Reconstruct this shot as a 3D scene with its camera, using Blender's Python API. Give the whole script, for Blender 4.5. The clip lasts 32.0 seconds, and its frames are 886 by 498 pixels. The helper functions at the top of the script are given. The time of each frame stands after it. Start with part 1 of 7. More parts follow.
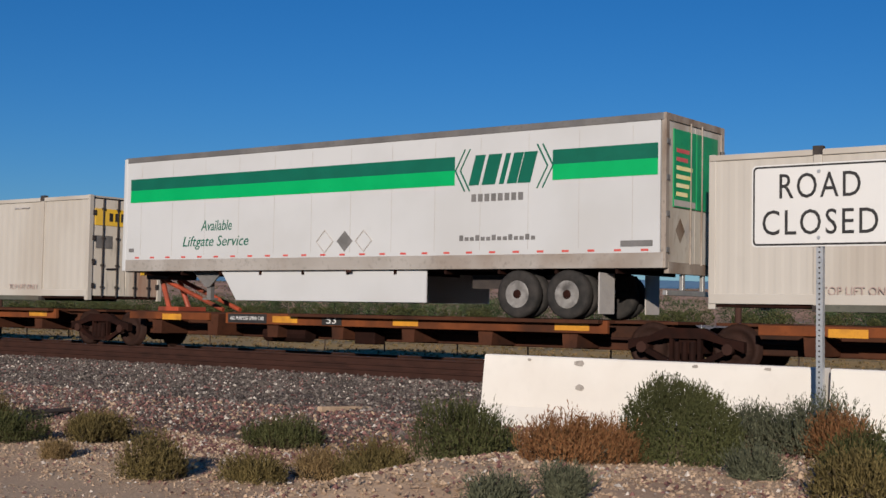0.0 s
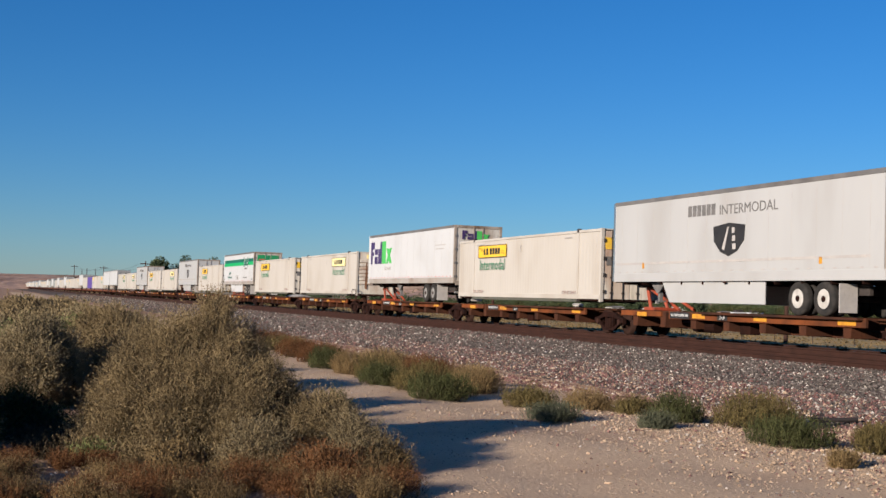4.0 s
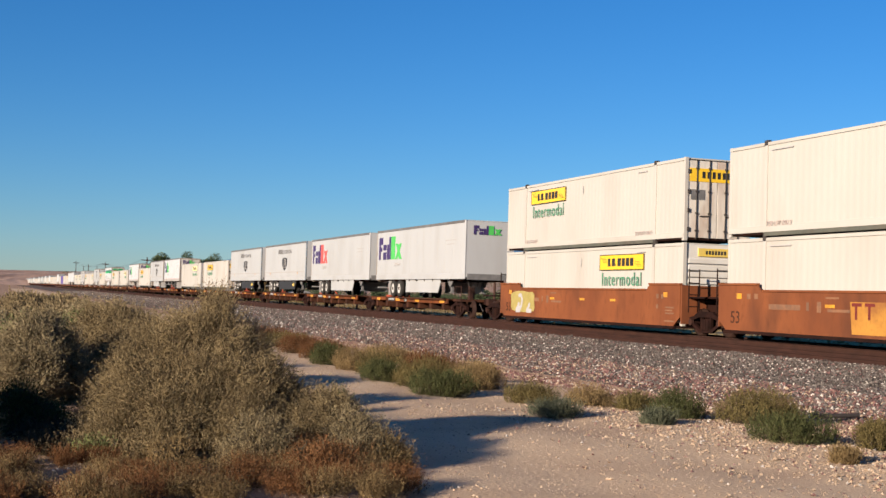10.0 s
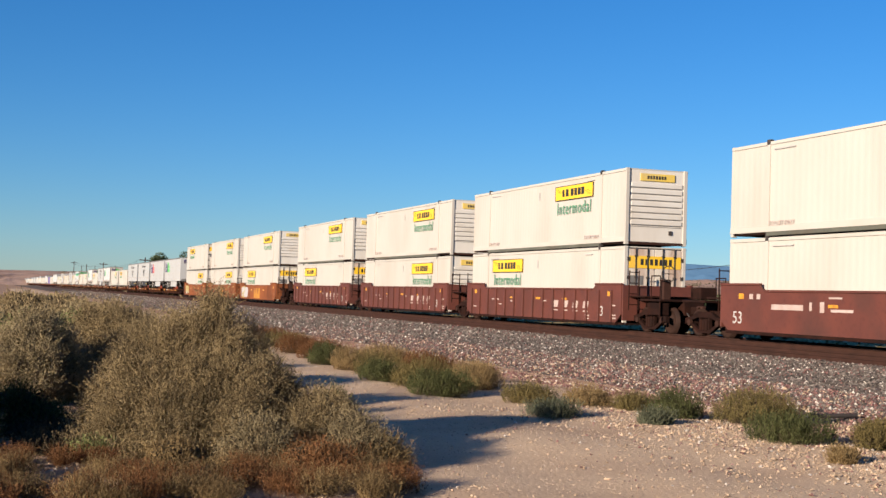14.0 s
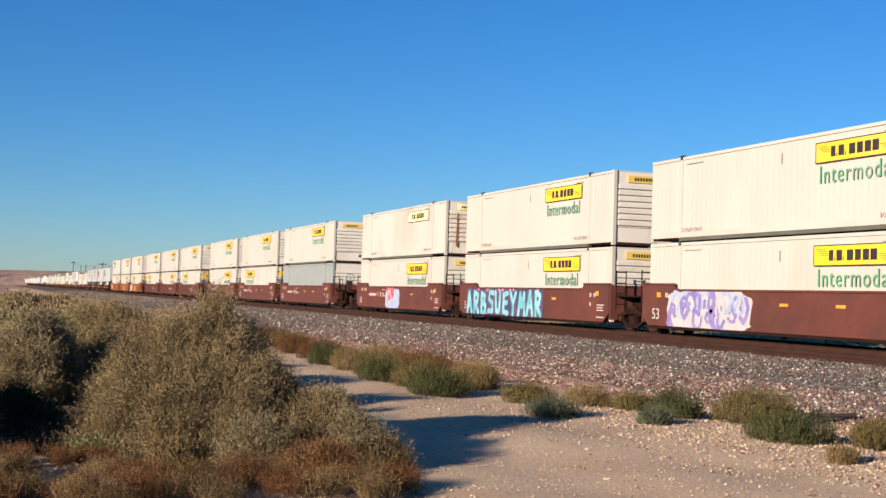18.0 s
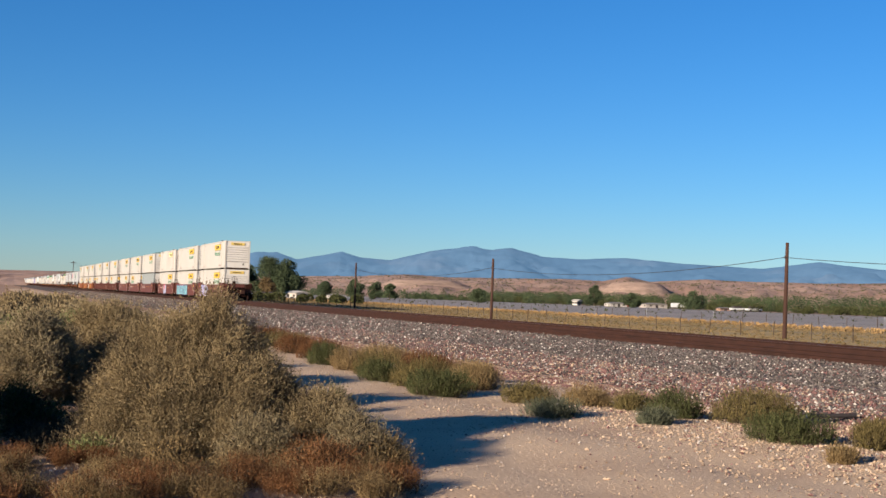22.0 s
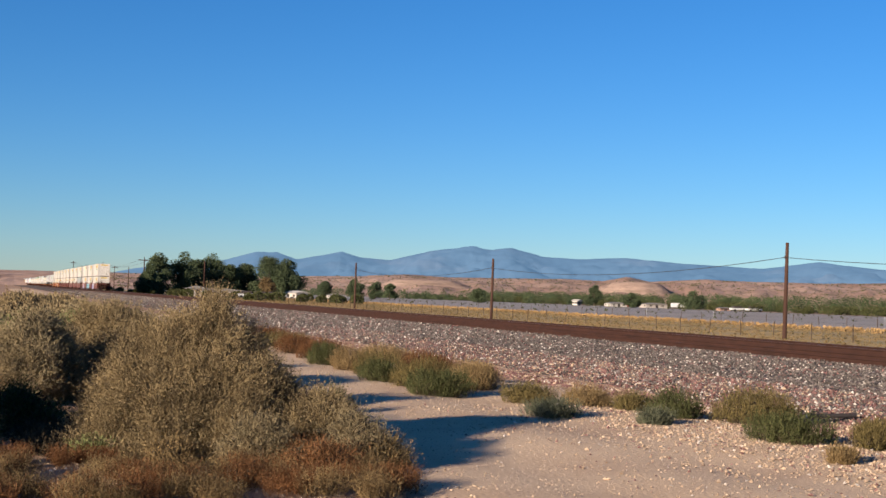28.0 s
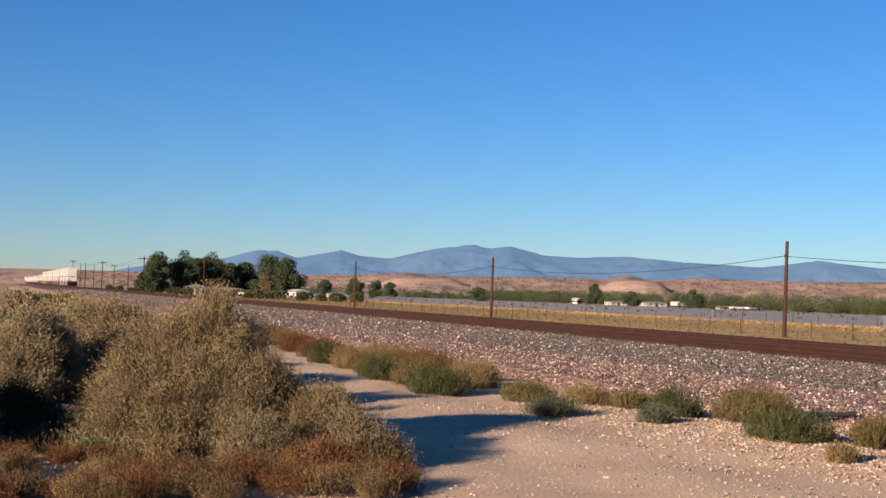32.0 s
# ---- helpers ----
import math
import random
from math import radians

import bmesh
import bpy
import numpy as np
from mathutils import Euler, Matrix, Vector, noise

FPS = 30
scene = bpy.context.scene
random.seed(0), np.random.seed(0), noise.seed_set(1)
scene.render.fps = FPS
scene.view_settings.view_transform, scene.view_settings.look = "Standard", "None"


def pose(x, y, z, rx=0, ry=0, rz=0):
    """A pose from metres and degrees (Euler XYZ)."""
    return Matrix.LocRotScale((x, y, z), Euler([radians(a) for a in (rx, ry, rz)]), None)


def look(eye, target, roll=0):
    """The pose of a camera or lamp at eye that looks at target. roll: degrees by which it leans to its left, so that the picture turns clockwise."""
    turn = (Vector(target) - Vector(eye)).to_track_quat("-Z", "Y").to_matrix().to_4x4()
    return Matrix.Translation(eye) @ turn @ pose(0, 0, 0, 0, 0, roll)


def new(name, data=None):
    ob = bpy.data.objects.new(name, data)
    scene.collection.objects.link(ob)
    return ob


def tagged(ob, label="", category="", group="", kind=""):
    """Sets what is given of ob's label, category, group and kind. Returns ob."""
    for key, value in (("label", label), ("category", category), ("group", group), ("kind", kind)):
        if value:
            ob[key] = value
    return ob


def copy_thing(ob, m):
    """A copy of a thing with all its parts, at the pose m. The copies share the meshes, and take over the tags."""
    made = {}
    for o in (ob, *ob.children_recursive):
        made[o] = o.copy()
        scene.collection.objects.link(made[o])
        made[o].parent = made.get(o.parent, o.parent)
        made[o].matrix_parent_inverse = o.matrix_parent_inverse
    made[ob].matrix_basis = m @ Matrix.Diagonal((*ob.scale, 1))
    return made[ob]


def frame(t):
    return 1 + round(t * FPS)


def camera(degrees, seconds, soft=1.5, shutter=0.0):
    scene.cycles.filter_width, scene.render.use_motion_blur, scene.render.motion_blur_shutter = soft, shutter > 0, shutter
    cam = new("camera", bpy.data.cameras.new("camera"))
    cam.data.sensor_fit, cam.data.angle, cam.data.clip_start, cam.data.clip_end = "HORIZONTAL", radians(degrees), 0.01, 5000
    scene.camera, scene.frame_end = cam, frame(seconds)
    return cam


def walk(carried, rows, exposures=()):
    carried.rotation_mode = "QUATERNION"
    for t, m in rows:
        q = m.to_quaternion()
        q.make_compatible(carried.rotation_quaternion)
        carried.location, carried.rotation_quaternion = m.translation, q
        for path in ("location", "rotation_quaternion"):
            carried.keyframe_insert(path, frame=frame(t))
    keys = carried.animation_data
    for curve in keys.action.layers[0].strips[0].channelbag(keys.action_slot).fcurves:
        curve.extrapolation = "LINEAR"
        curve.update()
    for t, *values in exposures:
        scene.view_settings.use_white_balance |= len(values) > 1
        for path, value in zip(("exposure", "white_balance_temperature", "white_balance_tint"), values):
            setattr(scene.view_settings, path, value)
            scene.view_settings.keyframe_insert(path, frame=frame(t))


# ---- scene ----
EYE = Vector((0.0, 0.0, 1.8))
# seconds, heading (degrees left of the line square to the track), pitch, roll
TURNS = (
    (0.0, 36.86, 2.75, 1.02), (0.1, 38.76, 2.78, 1.1), (0.2, 41.25, 2.74, 1.18), (0.3, 43.85, 2.68, 1.24),
    (0.4, 46.19, 2.62, 1.26), (0.5, 48.19, 2.60, 1.28), (0.6, 50.05, 2.58, 1.32), (0.8, 53.1, 2.56, 1.4),
    (1.0, 55.61, 2.547, 1.48), (1.3, 59.3, 2.51, 1.56), (1.5, 61.86, 2.47, 1.6), (2.0, 66.28, 2.425, 1.73),
    (2.5, 68.48, 2.412, 1.79), (3.0, 69.66, 2.419, 1.82), (3.5, 70.5, 2.395, 1.8), (5.5, 71.16, 2.19, 1.79),
    (6.0, 71.13, 2.165, 1.77), (7.0, 71.11, 2.12, 1.77), (8.0, 71.07, 2.097, 1.76), (9.0, 71.01, 2.098, 1.757),
    (10.0, 70.94, 2.1, 1.763), (12.0, 70.9, 2.102, 1.767), (14.0, 70.86, 2.103, 1.77), (16.5, 70.83, 2.105, 1.773),
    (31.0, 70.83, 2.105, 1.773), (31.5, 70.83, 2.08, 1.79), (32.0, 70.82, 2.04, 1.79),
)


def aim(heading, pitch, roll):
    a, b = radians(heading), radians(pitch)
    return look(EYE, EYE + Vector((-math.sin(a) * math.cos(b), math.cos(a) * math.cos(b), math.sin(b))), roll)


cam = camera(38.1, 32.0, soft=1.5)
walk(cam, [(t, aim(h, p, r)) for t, h, p, r in TURNS],
     exposures=((0.0, 0.26, 5950, 10), (1.0, 0.74, 6120, 10), (2.0, 0.86, 6120, 10), (3.0, 0.86, 6120, 10), (6.0, 0.84, 6020, 10), (7.2, 0.88, 6050, 10), (8.0, 1.1, 6150, 10), (9.0, 1.1, 6350, 10), (12.0, 1.21, 6450, 10), (21.0, 1.2, 6450, 10), (23.0, 1.2, 6450, 10), (25.0, 1.28, 6500, 10), (28.0, 1.28, 6600, 12), (30.0, 1.28, 6720, 15), (32.0, 1.28, 6930, 18)))

# ---- daylight: a low sun behind the camera, towards the train's near side ----
SUN_EL, SUN_AZ = radians(14.5), radians(153)
world = bpy.data.worlds.new("sky")
scene.world = world
world.use_nodes = True
sky = world.node_tree.nodes.new("ShaderNodeTexSky")
sky.sky_type, sky.sun_disc = "NISHITA", False
sky.sun_elevation, sky.sun_rotation = SUN_EL, SUN_AZ
sky.air_density, sky.dust_density, sky.ozone_density = 1.0, 0.0, 6.0
deep = world.node_tree.nodes.new("ShaderNodeHueSaturation")
deep.inputs["Hue"].default_value, deep.inputs["Saturation"].default_value = 0.5, 1.13
cool = world.node_tree.nodes.new("ShaderNodeMix")
cool.data_type, cool.blend_type, cool.inputs[0].default_value, cool.inputs[7].default_value = "RGBA", "MULTIPLY", 1.0, (0.91, 1.0, 1.12, 1)
world.node_tree.links.new(sky.outputs[0], deep.inputs["Color"])
world.node_tree.links.new(deep.outputs[0], cool.inputs[6])
world.node_tree.links.new(cool.outputs[2], world.node_tree.nodes["Background"].inputs[0])
world.node_tree.nodes["Background"].inputs[1].default_value = 0.051
to_sun = Vector((math.sin(SUN_AZ) * math.cos(SUN_EL), math.cos(SUN_AZ) * math.cos(SUN_EL), math.sin(SUN_EL)))
sun = new("sun", bpy.data.lights.new("sun", "SUN"))
sun.data.energy, sun.data.angle, sun.data.color = 4.9, radians(0.6), (1.0, 0.855, 0.69)
sun.matrix_basis = look(to_sun * 50, (0, 0, 0))

# ---- materials ----
def mat(name, c1, c2, scale=3.0, rough=0.7, bump=0.15, metal=0.0, grain=8.0, stain=None, stain_scale=0.6, stain_amount=0.5,
        island=0.0, stretch=(1, 1, 1), fine=0.35, dist=0.02):
    """Two colours in broad patches, finer grain, an optional stain, a random shift per loose piece, and relief."""
    m = bpy.data.materials.new(name)
    m.use_nodes = True
    nt = m.node_tree
    n, l = nt.nodes, nt.links
    bsdf = n["Principled BSDF"]
    bsdf.inputs["Roughness"].default_value, bsdf.inputs["Metallic"].default_value = rough, metal
    bsdf.inputs["Specular IOR Level"].default_value = 0.1 if rough >= 0.7 else 0.4
    co = n.new("ShaderNodeTexCoord")
    mp = n.new("ShaderNodeMapping")
    mp.inputs["Scale"].default_value = stretch
    info = n.new("ShaderNodeObjectInfo")
    mul = n.new("ShaderNodeMath")
    mul.operation, mul.inputs[1].default_value = "MULTIPLY", 70.0
    l.new(info.outputs["Random"], mul.inputs[0])
    l.new(mul.outputs[0], mp.inputs["Location"])
    l.new(co.outputs["Object"], mp.inputs["Vector"])

    def tex(s, detail=4.0):
        t = n.new("ShaderNodeTexNoise")
        t.inputs["Scale"].default_value, t.inputs["Detail"].default_value = s, detail
        l.new(mp.outputs[0], t.inputs["Vector"])
        return t.outputs["Fac"]

    def blend(f, a, b, kind="MIX"):
        x = n.new("ShaderNodeMix")
        x.data_type, x.blend_type = "RGBA", kind
        for sock, val in ((x.inputs[0], f), (x.inputs[6], a), (x.inputs[7], b)):
            if isinstance(val, bpy.types.NodeSocket):
                l.new(val, sock)
            else:
                sock.default_value = val if isinstance(val, float) else (*val, 1)
        return x.outputs[2]

    def ramp(src, lo, hi):
        r = n.new("ShaderNodeMapRange")
        r.inputs["From Min"].default_value, r.inputs["From Max"].default_value = lo, hi
        l.new(src, r.inputs["Value"])
        return r.outputs[0]

    broad, small = tex(scale), tex(scale * grain, 6.0)
    col = blend(ramp(broad, 0.35, 0.65), c1, c2)
    dark = tuple(v * (1 - fine) for v in c1)
    col = blend(ramp(small, 0.55, 0.8), col, dark)
    if stain:
        f = n.new("ShaderNodeMath")
        f.operation, f.inputs[1].default_value = "MULTIPLY", stain_amount
        l.new(ramp(tex(stain_scale, 8.0), 0.5, 0.72), f.inputs[0])
        col = blend(f.outputs[0], col, stain)
    if island:
        g = n.new("ShaderNodeNewGeometry")
        h = n.new("ShaderNodeHueSaturation")
        r = n.new("ShaderNodeMapRange")
        r.inputs["To Min"].default_value, r.inputs["To Max"].default_value = 1 - island, 1 + island
        l.new(g.outputs["Random Per Island"], r.inputs["Value"])
        l.new(r.outputs[0], h.inputs["Value"])
        l.new(col, h.inputs["Color"])
        col = h.outputs[0]
    l.new(col, bsdf.inputs["Base Color"])
    if bump:
        b = n.new("ShaderNodeBump")
        b.inputs["Strength"].default_value, b.inputs["Distance"].default_value = bump, dist
        l.new(small, b.inputs["Height"])
        l.new(b.outputs[0], bsdf.inputs["Normal"])
    return m


def leafy(name, stops, rough=0.75, glow=0.25, patch=1.6):
    """Leaves: a colour picked for each leaf from the stops, with light passing through."""
    m = bpy.data.materials.new(name)
    m.use_nodes = True
    n, l = m.node_tree.nodes, m.node_tree.links
    bsdf = n["Principled BSDF"]
    bsdf.inputs["Roughness"].default_value, bsdf.inputs["Specular IOR Level"].default_value = rough, 0.1
    g, r = n.new("ShaderNodeNewGeometry"), n.new("ShaderNodeValToRGB")
    while len(r.color_ramp.elements) < len(stops):
        r.color_ramp.elements.new(0.5)
    for i, c in enumerate(stops):
        r.color_ramp.elements[i].position = i / (len(stops) - 1)
        r.color_ramp.elements[i].color = (*c, 1)
    l.new(g.outputs["Random Per Island"], r.inputs[0])
    co, t = n.new("ShaderNodeTexCoord"), n.new("ShaderNodeTexNoise")
    t.inputs["Scale"].default_value = patch
    l.new(co.outputs["Object"], t.inputs["Vector"])
    h, k = n.new("ShaderNodeHueSaturation"), n.new("ShaderNodeMapRange")
    k.inputs["From Min"].default_value, k.inputs["From Max"].default_value = 0.3, 0.7
    k.inputs["To Min"].default_value, k.inputs["To Max"].default_value = 0.62, 1.38
    l.new(t.outputs["Fac"], k.inputs["Value"])
    l.new(k.outputs[0], h.inputs["Value"])
    l.new(r.outputs[0], h.inputs["Color"])
    l.new(h.outputs[0], bsdf.inputs["Base Color"])
    tr, mix, out = n.new("ShaderNodeBsdfTranslucent"), n.new("ShaderNodeMixShader"), n["Material Output"]
    l.new(h.outputs[0], tr.inputs[0])
    mix.inputs[0].default_value = glow
    l.new(bsdf.outputs[0], mix.inputs[1])
    l.new(tr.outputs[0], mix.inputs[2])
    l.new(mix.outputs[0], out.inputs[0])
    return m


DIRT = mat("dirt", (0.2906, 0.1814, 0.1175), (0.3488, 0.2302, 0.1535), 0.35, 0.95, 0.5, grain=34, stain=(0.2151, 0.1198, 0.08603), stain_scale=0.3, dist=0.03)
ROAD = mat("packed_sand", (0.5187, 0.3742, 0.247), (0.4446, 0.3112, 0.2038), 0.5, 0.95, 0.65, grain=44, stain=(0.3458, 0.2346, 0.1581), stain_scale=0.5, fine=0.36)
BALLAST = mat("ballast_bed", (0.08208, 0.0648, 0.05508), (0.1123, 0.08964, 0.07668), 1.2, 0.95, 0.8, grain=20, stain=(0.1242, 0.07128, 0.06048), stain_scale=0.4, fine=0.6, dist=0.04)
STONE_GREY = mat("grey_stone", (0.07392, 0.06272, 0.05488), (0.1176, 0.09856, 0.08736), 8, 0.9, 0.2, island=0.5)
STONE_RED = mat("red_stone", (0.112, 0.05488, 0.04928), (0.1624, 0.0896, 0.07952), 8, 0.9, 0.2, island=0.45)
STONE_WHITE = mat("white_stone", (0.324, 0.284, 0.2484), (0.432, 0.3845, 0.3326), 8, 0.85, 0.2, island=0.3)
PEBBLE = mat("tan_pebble", (0.27, 0.1944, 0.132), (0.36, 0.264, 0.1824), 8, 0.9, 0.2, island=0.35)
RUST = mat("rusty_steel", (0.029, 0.0135, 0.01), (0.04, 0.018, 0.0132), 2.5, 0.8, 0.3, 0.0, stain=(0.017, 0.0095, 0.0077), stain_scale=1.5)
RAILTOP = mat("worn_rail_head", (0.128, 0.0979, 0.0801), (0.0935, 0.0614, 0.0459), 3, 0.4, 0.1, 0.8)
TIE = mat("oily_timber", (0.0447, 0.025, 0.0178), (0.0714, 0.0387, 0.0267), 3, 0.9, 0.4, stretch=(1, 0.2, 1))
GRIME = mat("grimy_steel", (0.00968, 0.0039, 0.00279), (0.017, 0.00625, 0.00428), 3, 0.85, 0.3, stain=(0.0285, 0.00765, 0.0036), stain_scale=1.2)
WHEELSTEEL = mat("wheel_steel", (0.019, 0.0098, 0.0075), (0.029, 0.014, 0.01), 3, 0.75, 0.2, 0.0)
SPINE = mat("spine_brown", (0.041, 0.0165, 0.0095), (0.066, 0.0245, 0.0125), 1.2, 0.8, 0.25, stain=(0.019, 0.0115, 0.009), stain_scale=0.8, stain_amount=0.85)
SILL = mat("faded_orange", (0.16, 0.047, 0.015), (0.085, 0.028, 0.012), 1.3, 0.75, 0.25, stain=(0.026, 0.013, 0.0088), stain_scale=0.45, stain_amount=1.0)
REFLECTOR = mat("yellow_reflector", (0.52, 0.24, 0.02), (0.42, 0.19, 0.02), 4, 0.4, 0.05, stain=(0.2, 0.08, 0.02), stain_scale=2.5, stain_amount=0.7)
WELL_ORANGE = mat("weathered_orange_paint", (0.175, 0.057, 0.022), (0.13, 0.042, 0.018), 0.6, 0.75, 0.15, stain=(0.065, 0.026, 0.015), stain_scale=0.8, stain_amount=0.7, stretch=(1, 1, 0.5))
WELL_BROWN = mat("oxide_brown_paint", (0.092, 0.0245, 0.0158), (0.07, 0.0195, 0.0135), 0.9, 0.65, 0.12, stain=(0.045, 0.0175, 0.0125), stain_scale=0.7, stain_amount=0.7)
WHITE = mat("container_white", (0.395, 0.365, 0.325), (0.365, 0.334, 0.292), 0.5, 0.5, 0.06, stain=(0.28, 0.23, 0.18), stain_scale=0.5, stain_amount=0.45, fine=0.05, stretch=(1, 1, 0.4))
WHITE2 = mat("container_clean_white", (0.385, 0.358, 0.318), (0.36, 0.334, 0.295), 0.5, 0.45, 0.05, stain=(0.3, 0.253, 0.208), stain_scale=0.4, stain_amount=0.45, fine=0.05, stretch=(1, 1, 0.4))
RUSTLINE = mat("rust_streaked_seam", (0.2, 0.095, 0.05), (0.13, 0.07, 0.045), 3, 0.8, 0.1)
ENDGREY = mat("dirty_end_white", (0.488, 0.44, 0.373), (0.538, 0.488, 0.424), 1, 0.6, 0.1, stain=(0.221, 0.0977, 0.0493), stain_scale=0.9, stain_amount=0.8, stretch=(1, 1, 0.25))
CGREY = mat("container_grey", (0.191, 0.207, 0.199), (0.221, 0.238, 0.23), 0.6, 0.55, 0.06, stain=(0.153, 0.153, 0.146))
FOOT = mat("weathered_foot_rail", (0.07, 0.072, 0.06), (0.095, 0.093, 0.075), 1.5, 0.7, 0.15, stain=(0.08, 0.05, 0.034))
# lighter than the side whites: the ends' sunlit brightness is painted in
ENDLIT = mat("end_wall_lit_white", (0.52, 0.49, 0.445), (0.48, 0.45, 0.405), 0.8, 0.5, 0.06, stain=(0.36, 0.29, 0.22), stain_scale=0.7, stain_amount=0.5, fine=0.06, stretch=(1, 1, 0.3))
DARK = mat("dark_fitting", (0.0298, 0.0255, 0.0255), (0.051, 0.0425, 0.0382), 4, 0.7, 0.15)
YELLOW = mat("sign_yellow", (0.658, 0.407, 0.0213), (0.621, 0.371, 0.0213), 1.2, 0.5, 0.03, fine=0.1, stain=(0.548, 0.393, 0.17), stain_amount=0.3)
YELLOW_DULL = mat("board_dull_yellow", (0.58, 0.4, 0.06), (0.5, 0.36, 0.1), 2.0, 0.55, 0.03, fine=0.15, stain=(0.4, 0.33, 0.2), stain_amount=0.6)
YELLOW_OLD = mat("old_yellow_paint", (0.36, 0.17, 0.035), (0.3, 0.135, 0.03), 1.5, 0.7, 0.08, stain=(0.19, 0.075, 0.026), stain_scale=1.2, stain_amount=0.8)
MARKRED = mat("dark_red_ink", (0.13, 0.018, 0.012), (0.1, 0.016, 0.011), 2, 0.6, 0.03)
YELLOW_PALE = mat("sign_faded_yellow", (0.68, 0.561, 0.187), (0.722, 0.646, 0.383), 2.5, 0.55, 0.03, fine=0.1)
BLACK = mat("sign_black", (0.0187, 0.017, 0.017), (0.0255, 0.0238, 0.0221), 4, 0.5, 0.02)
GREEN_INK = mat("letter_green", (0.07, 0.2, 0.115), (0.095, 0.235, 0.14), 3, 0.5, 0.02, fine=0.15, stain=(0.2, 0.27, 0.2), stain_scale=2.0, stain_amount=0.5)
GREEN_D = mat("stripe_dark_green", (0.00425, 0.085, 0.051), (0.0051, 0.0978, 0.0595), 2, 0.45, 0.02, fine=0.08)
GREEN_L = mat("stripe_green", (0.0051, 0.281, 0.0765), (0.0068, 0.306, 0.085), 2, 0.45, 0.02, fine=0.08)
PURPLE = mat("logo_purple", (0.036, 0.02, 0.078), (0.046, 0.026, 0.092), 2, 0.45, 0.02, fine=0.08)
LIME = mat("logo_green", (0.06, 0.34, 0.065), (0.07, 0.38, 0.08), 2, 0.45, 0.02, fine=0.08)
REDINK = mat("logo_red", (0.42, 0.065, 0.055), (0.46, 0.085, 0.07), 2, 0.45, 0.02, fine=0.08)
GREYINK = mat("faint_grey_ink", (0.319, 0.298, 0.282), (0.37, 0.342, 0.318), 4, 0.6, 0.02)
FADEDINK = mat("faded_stencil", (0.3, 0.22, 0.19), (0.36, 0.28, 0.25), 4, 0.6, 0.02)
DKGREYINK = mat("dark_grey_ink", (0.102, 0.0978, 0.0935), (0.145, 0.136, 0.132), 4, 0.6, 0.02)
TRAILER = mat("trailer_white", (0.4389, 0.4389, 0.4389), (0.4127, 0.4127, 0.4127), 0.5, 0.4, 0.04, stain=(0.3654, 0.3518, 0.3329), stain_scale=0.5, stain_amount=0.35, fine=0.04)
TRAILER_W = mat("trailer_warm_white", (0.3478, 0.344, 0.3384), (0.3243, 0.3205, 0.3149), 0.5, 0.4, 0.04, stain=(0.282, 0.266, 0.2463), stain_scale=0.5, stain_amount=0.6, fine=0.04, stretch=(1, 1, 0.3))
TOPRAIL = mat("weathered_roof_rail", (0.095, 0.09, 0.088), (0.13, 0.123, 0.118), 2, 0.6, 0.06, stain=(0.07, 0.055, 0.045))
LOWRAIL = mat("dusty_lower_rail", (0.25, 0.225, 0.2), (0.3, 0.275, 0.25), 1.2, 0.6, 0.06, stain=(0.17, 0.12, 0.085), stain_scale=0.7, stain_amount=0.7)
DIRTYFRAME = mat("dirty_door_frame", (0.2, 0.165, 0.135), (0.28, 0.24, 0.205), 2.2, 0.7, 0.1, stain=(0.1, 0.055, 0.03), stain_scale=1.3, stain_amount=0.85, stretch=(1, 1, 0.4))
DIRTYDOOR = mat("dirty_door", (0.36, 0.325, 0.28), (0.43, 0.4, 0.36), 1.2, 0.6, 0.08, stain=(0.19, 0.13, 0.08), stain_scale=0.9, stain_amount=0.8, stretch=(1, 1, 0.35))
POSTER = mat("poster_green", (0.01, 0.19, 0.07), (0.02, 0.23, 0.08), 2, 0.5, 0.02, stain=(0.1, 0.12, 0.06))
ALU = mat("dull_aluminium", (0.272, 0.264, 0.255), (0.34, 0.332, 0.315), 2, 0.45, 0.06, 0.5)
CHROME = mat("bright_steel", (0.595, 0.578, 0.544), (0.51, 0.493, 0.468), 2, 0.25, 0.03, 0.9)
TYRE = mat("tyre_rubber", (0.0213, 0.0204, 0.0195), (0.0382, 0.034, 0.0314), 5, 0.9, 0.2)
RIM = mat("painted_rim", (0.24, 0.228, 0.215), (0.14, 0.13, 0.12), 4, 0.55, 0.1, stain=(0.035, 0.03, 0.027), stain_scale=3.0, stain_amount=0.85)
RIM_WHITE = mat("white_rim", (0.46, 0.44, 0.41), (0.38, 0.36, 0.33), 4, 0.55, 0.08, stain=(0.2, 0.17, 0.14), stain_scale=3.0, stain_amount=0.6)
HITCH = mat("hitch_red", (0.3, 0.05, 0.02), (0.2, 0.04, 0.018), 3, 0.6, 0.1, stain=(0.06, 0.025, 0.015), stain_scale=1.6, stain_amount=0.9)
BARRIER = mat("whitewashed_concrete", (0.612, 0.585, 0.54), (0.567, 0.54, 0.495), 0.9, 0.85, 0.12, stain=(0.468, 0.414, 0.36), stain_scale=0.7, stain_amount=0.4, fine=0.1)
CONCRETE = mat("bare_concrete", (0.255, 0.23, 0.204), (0.34, 0.306, 0.272), 3, 0.9, 0.3)
GALV = mat("galvanised_steel", (0.357, 0.374, 0.391), (0.425, 0.433, 0.442), 6, 0.45, 0.08, 0.6)
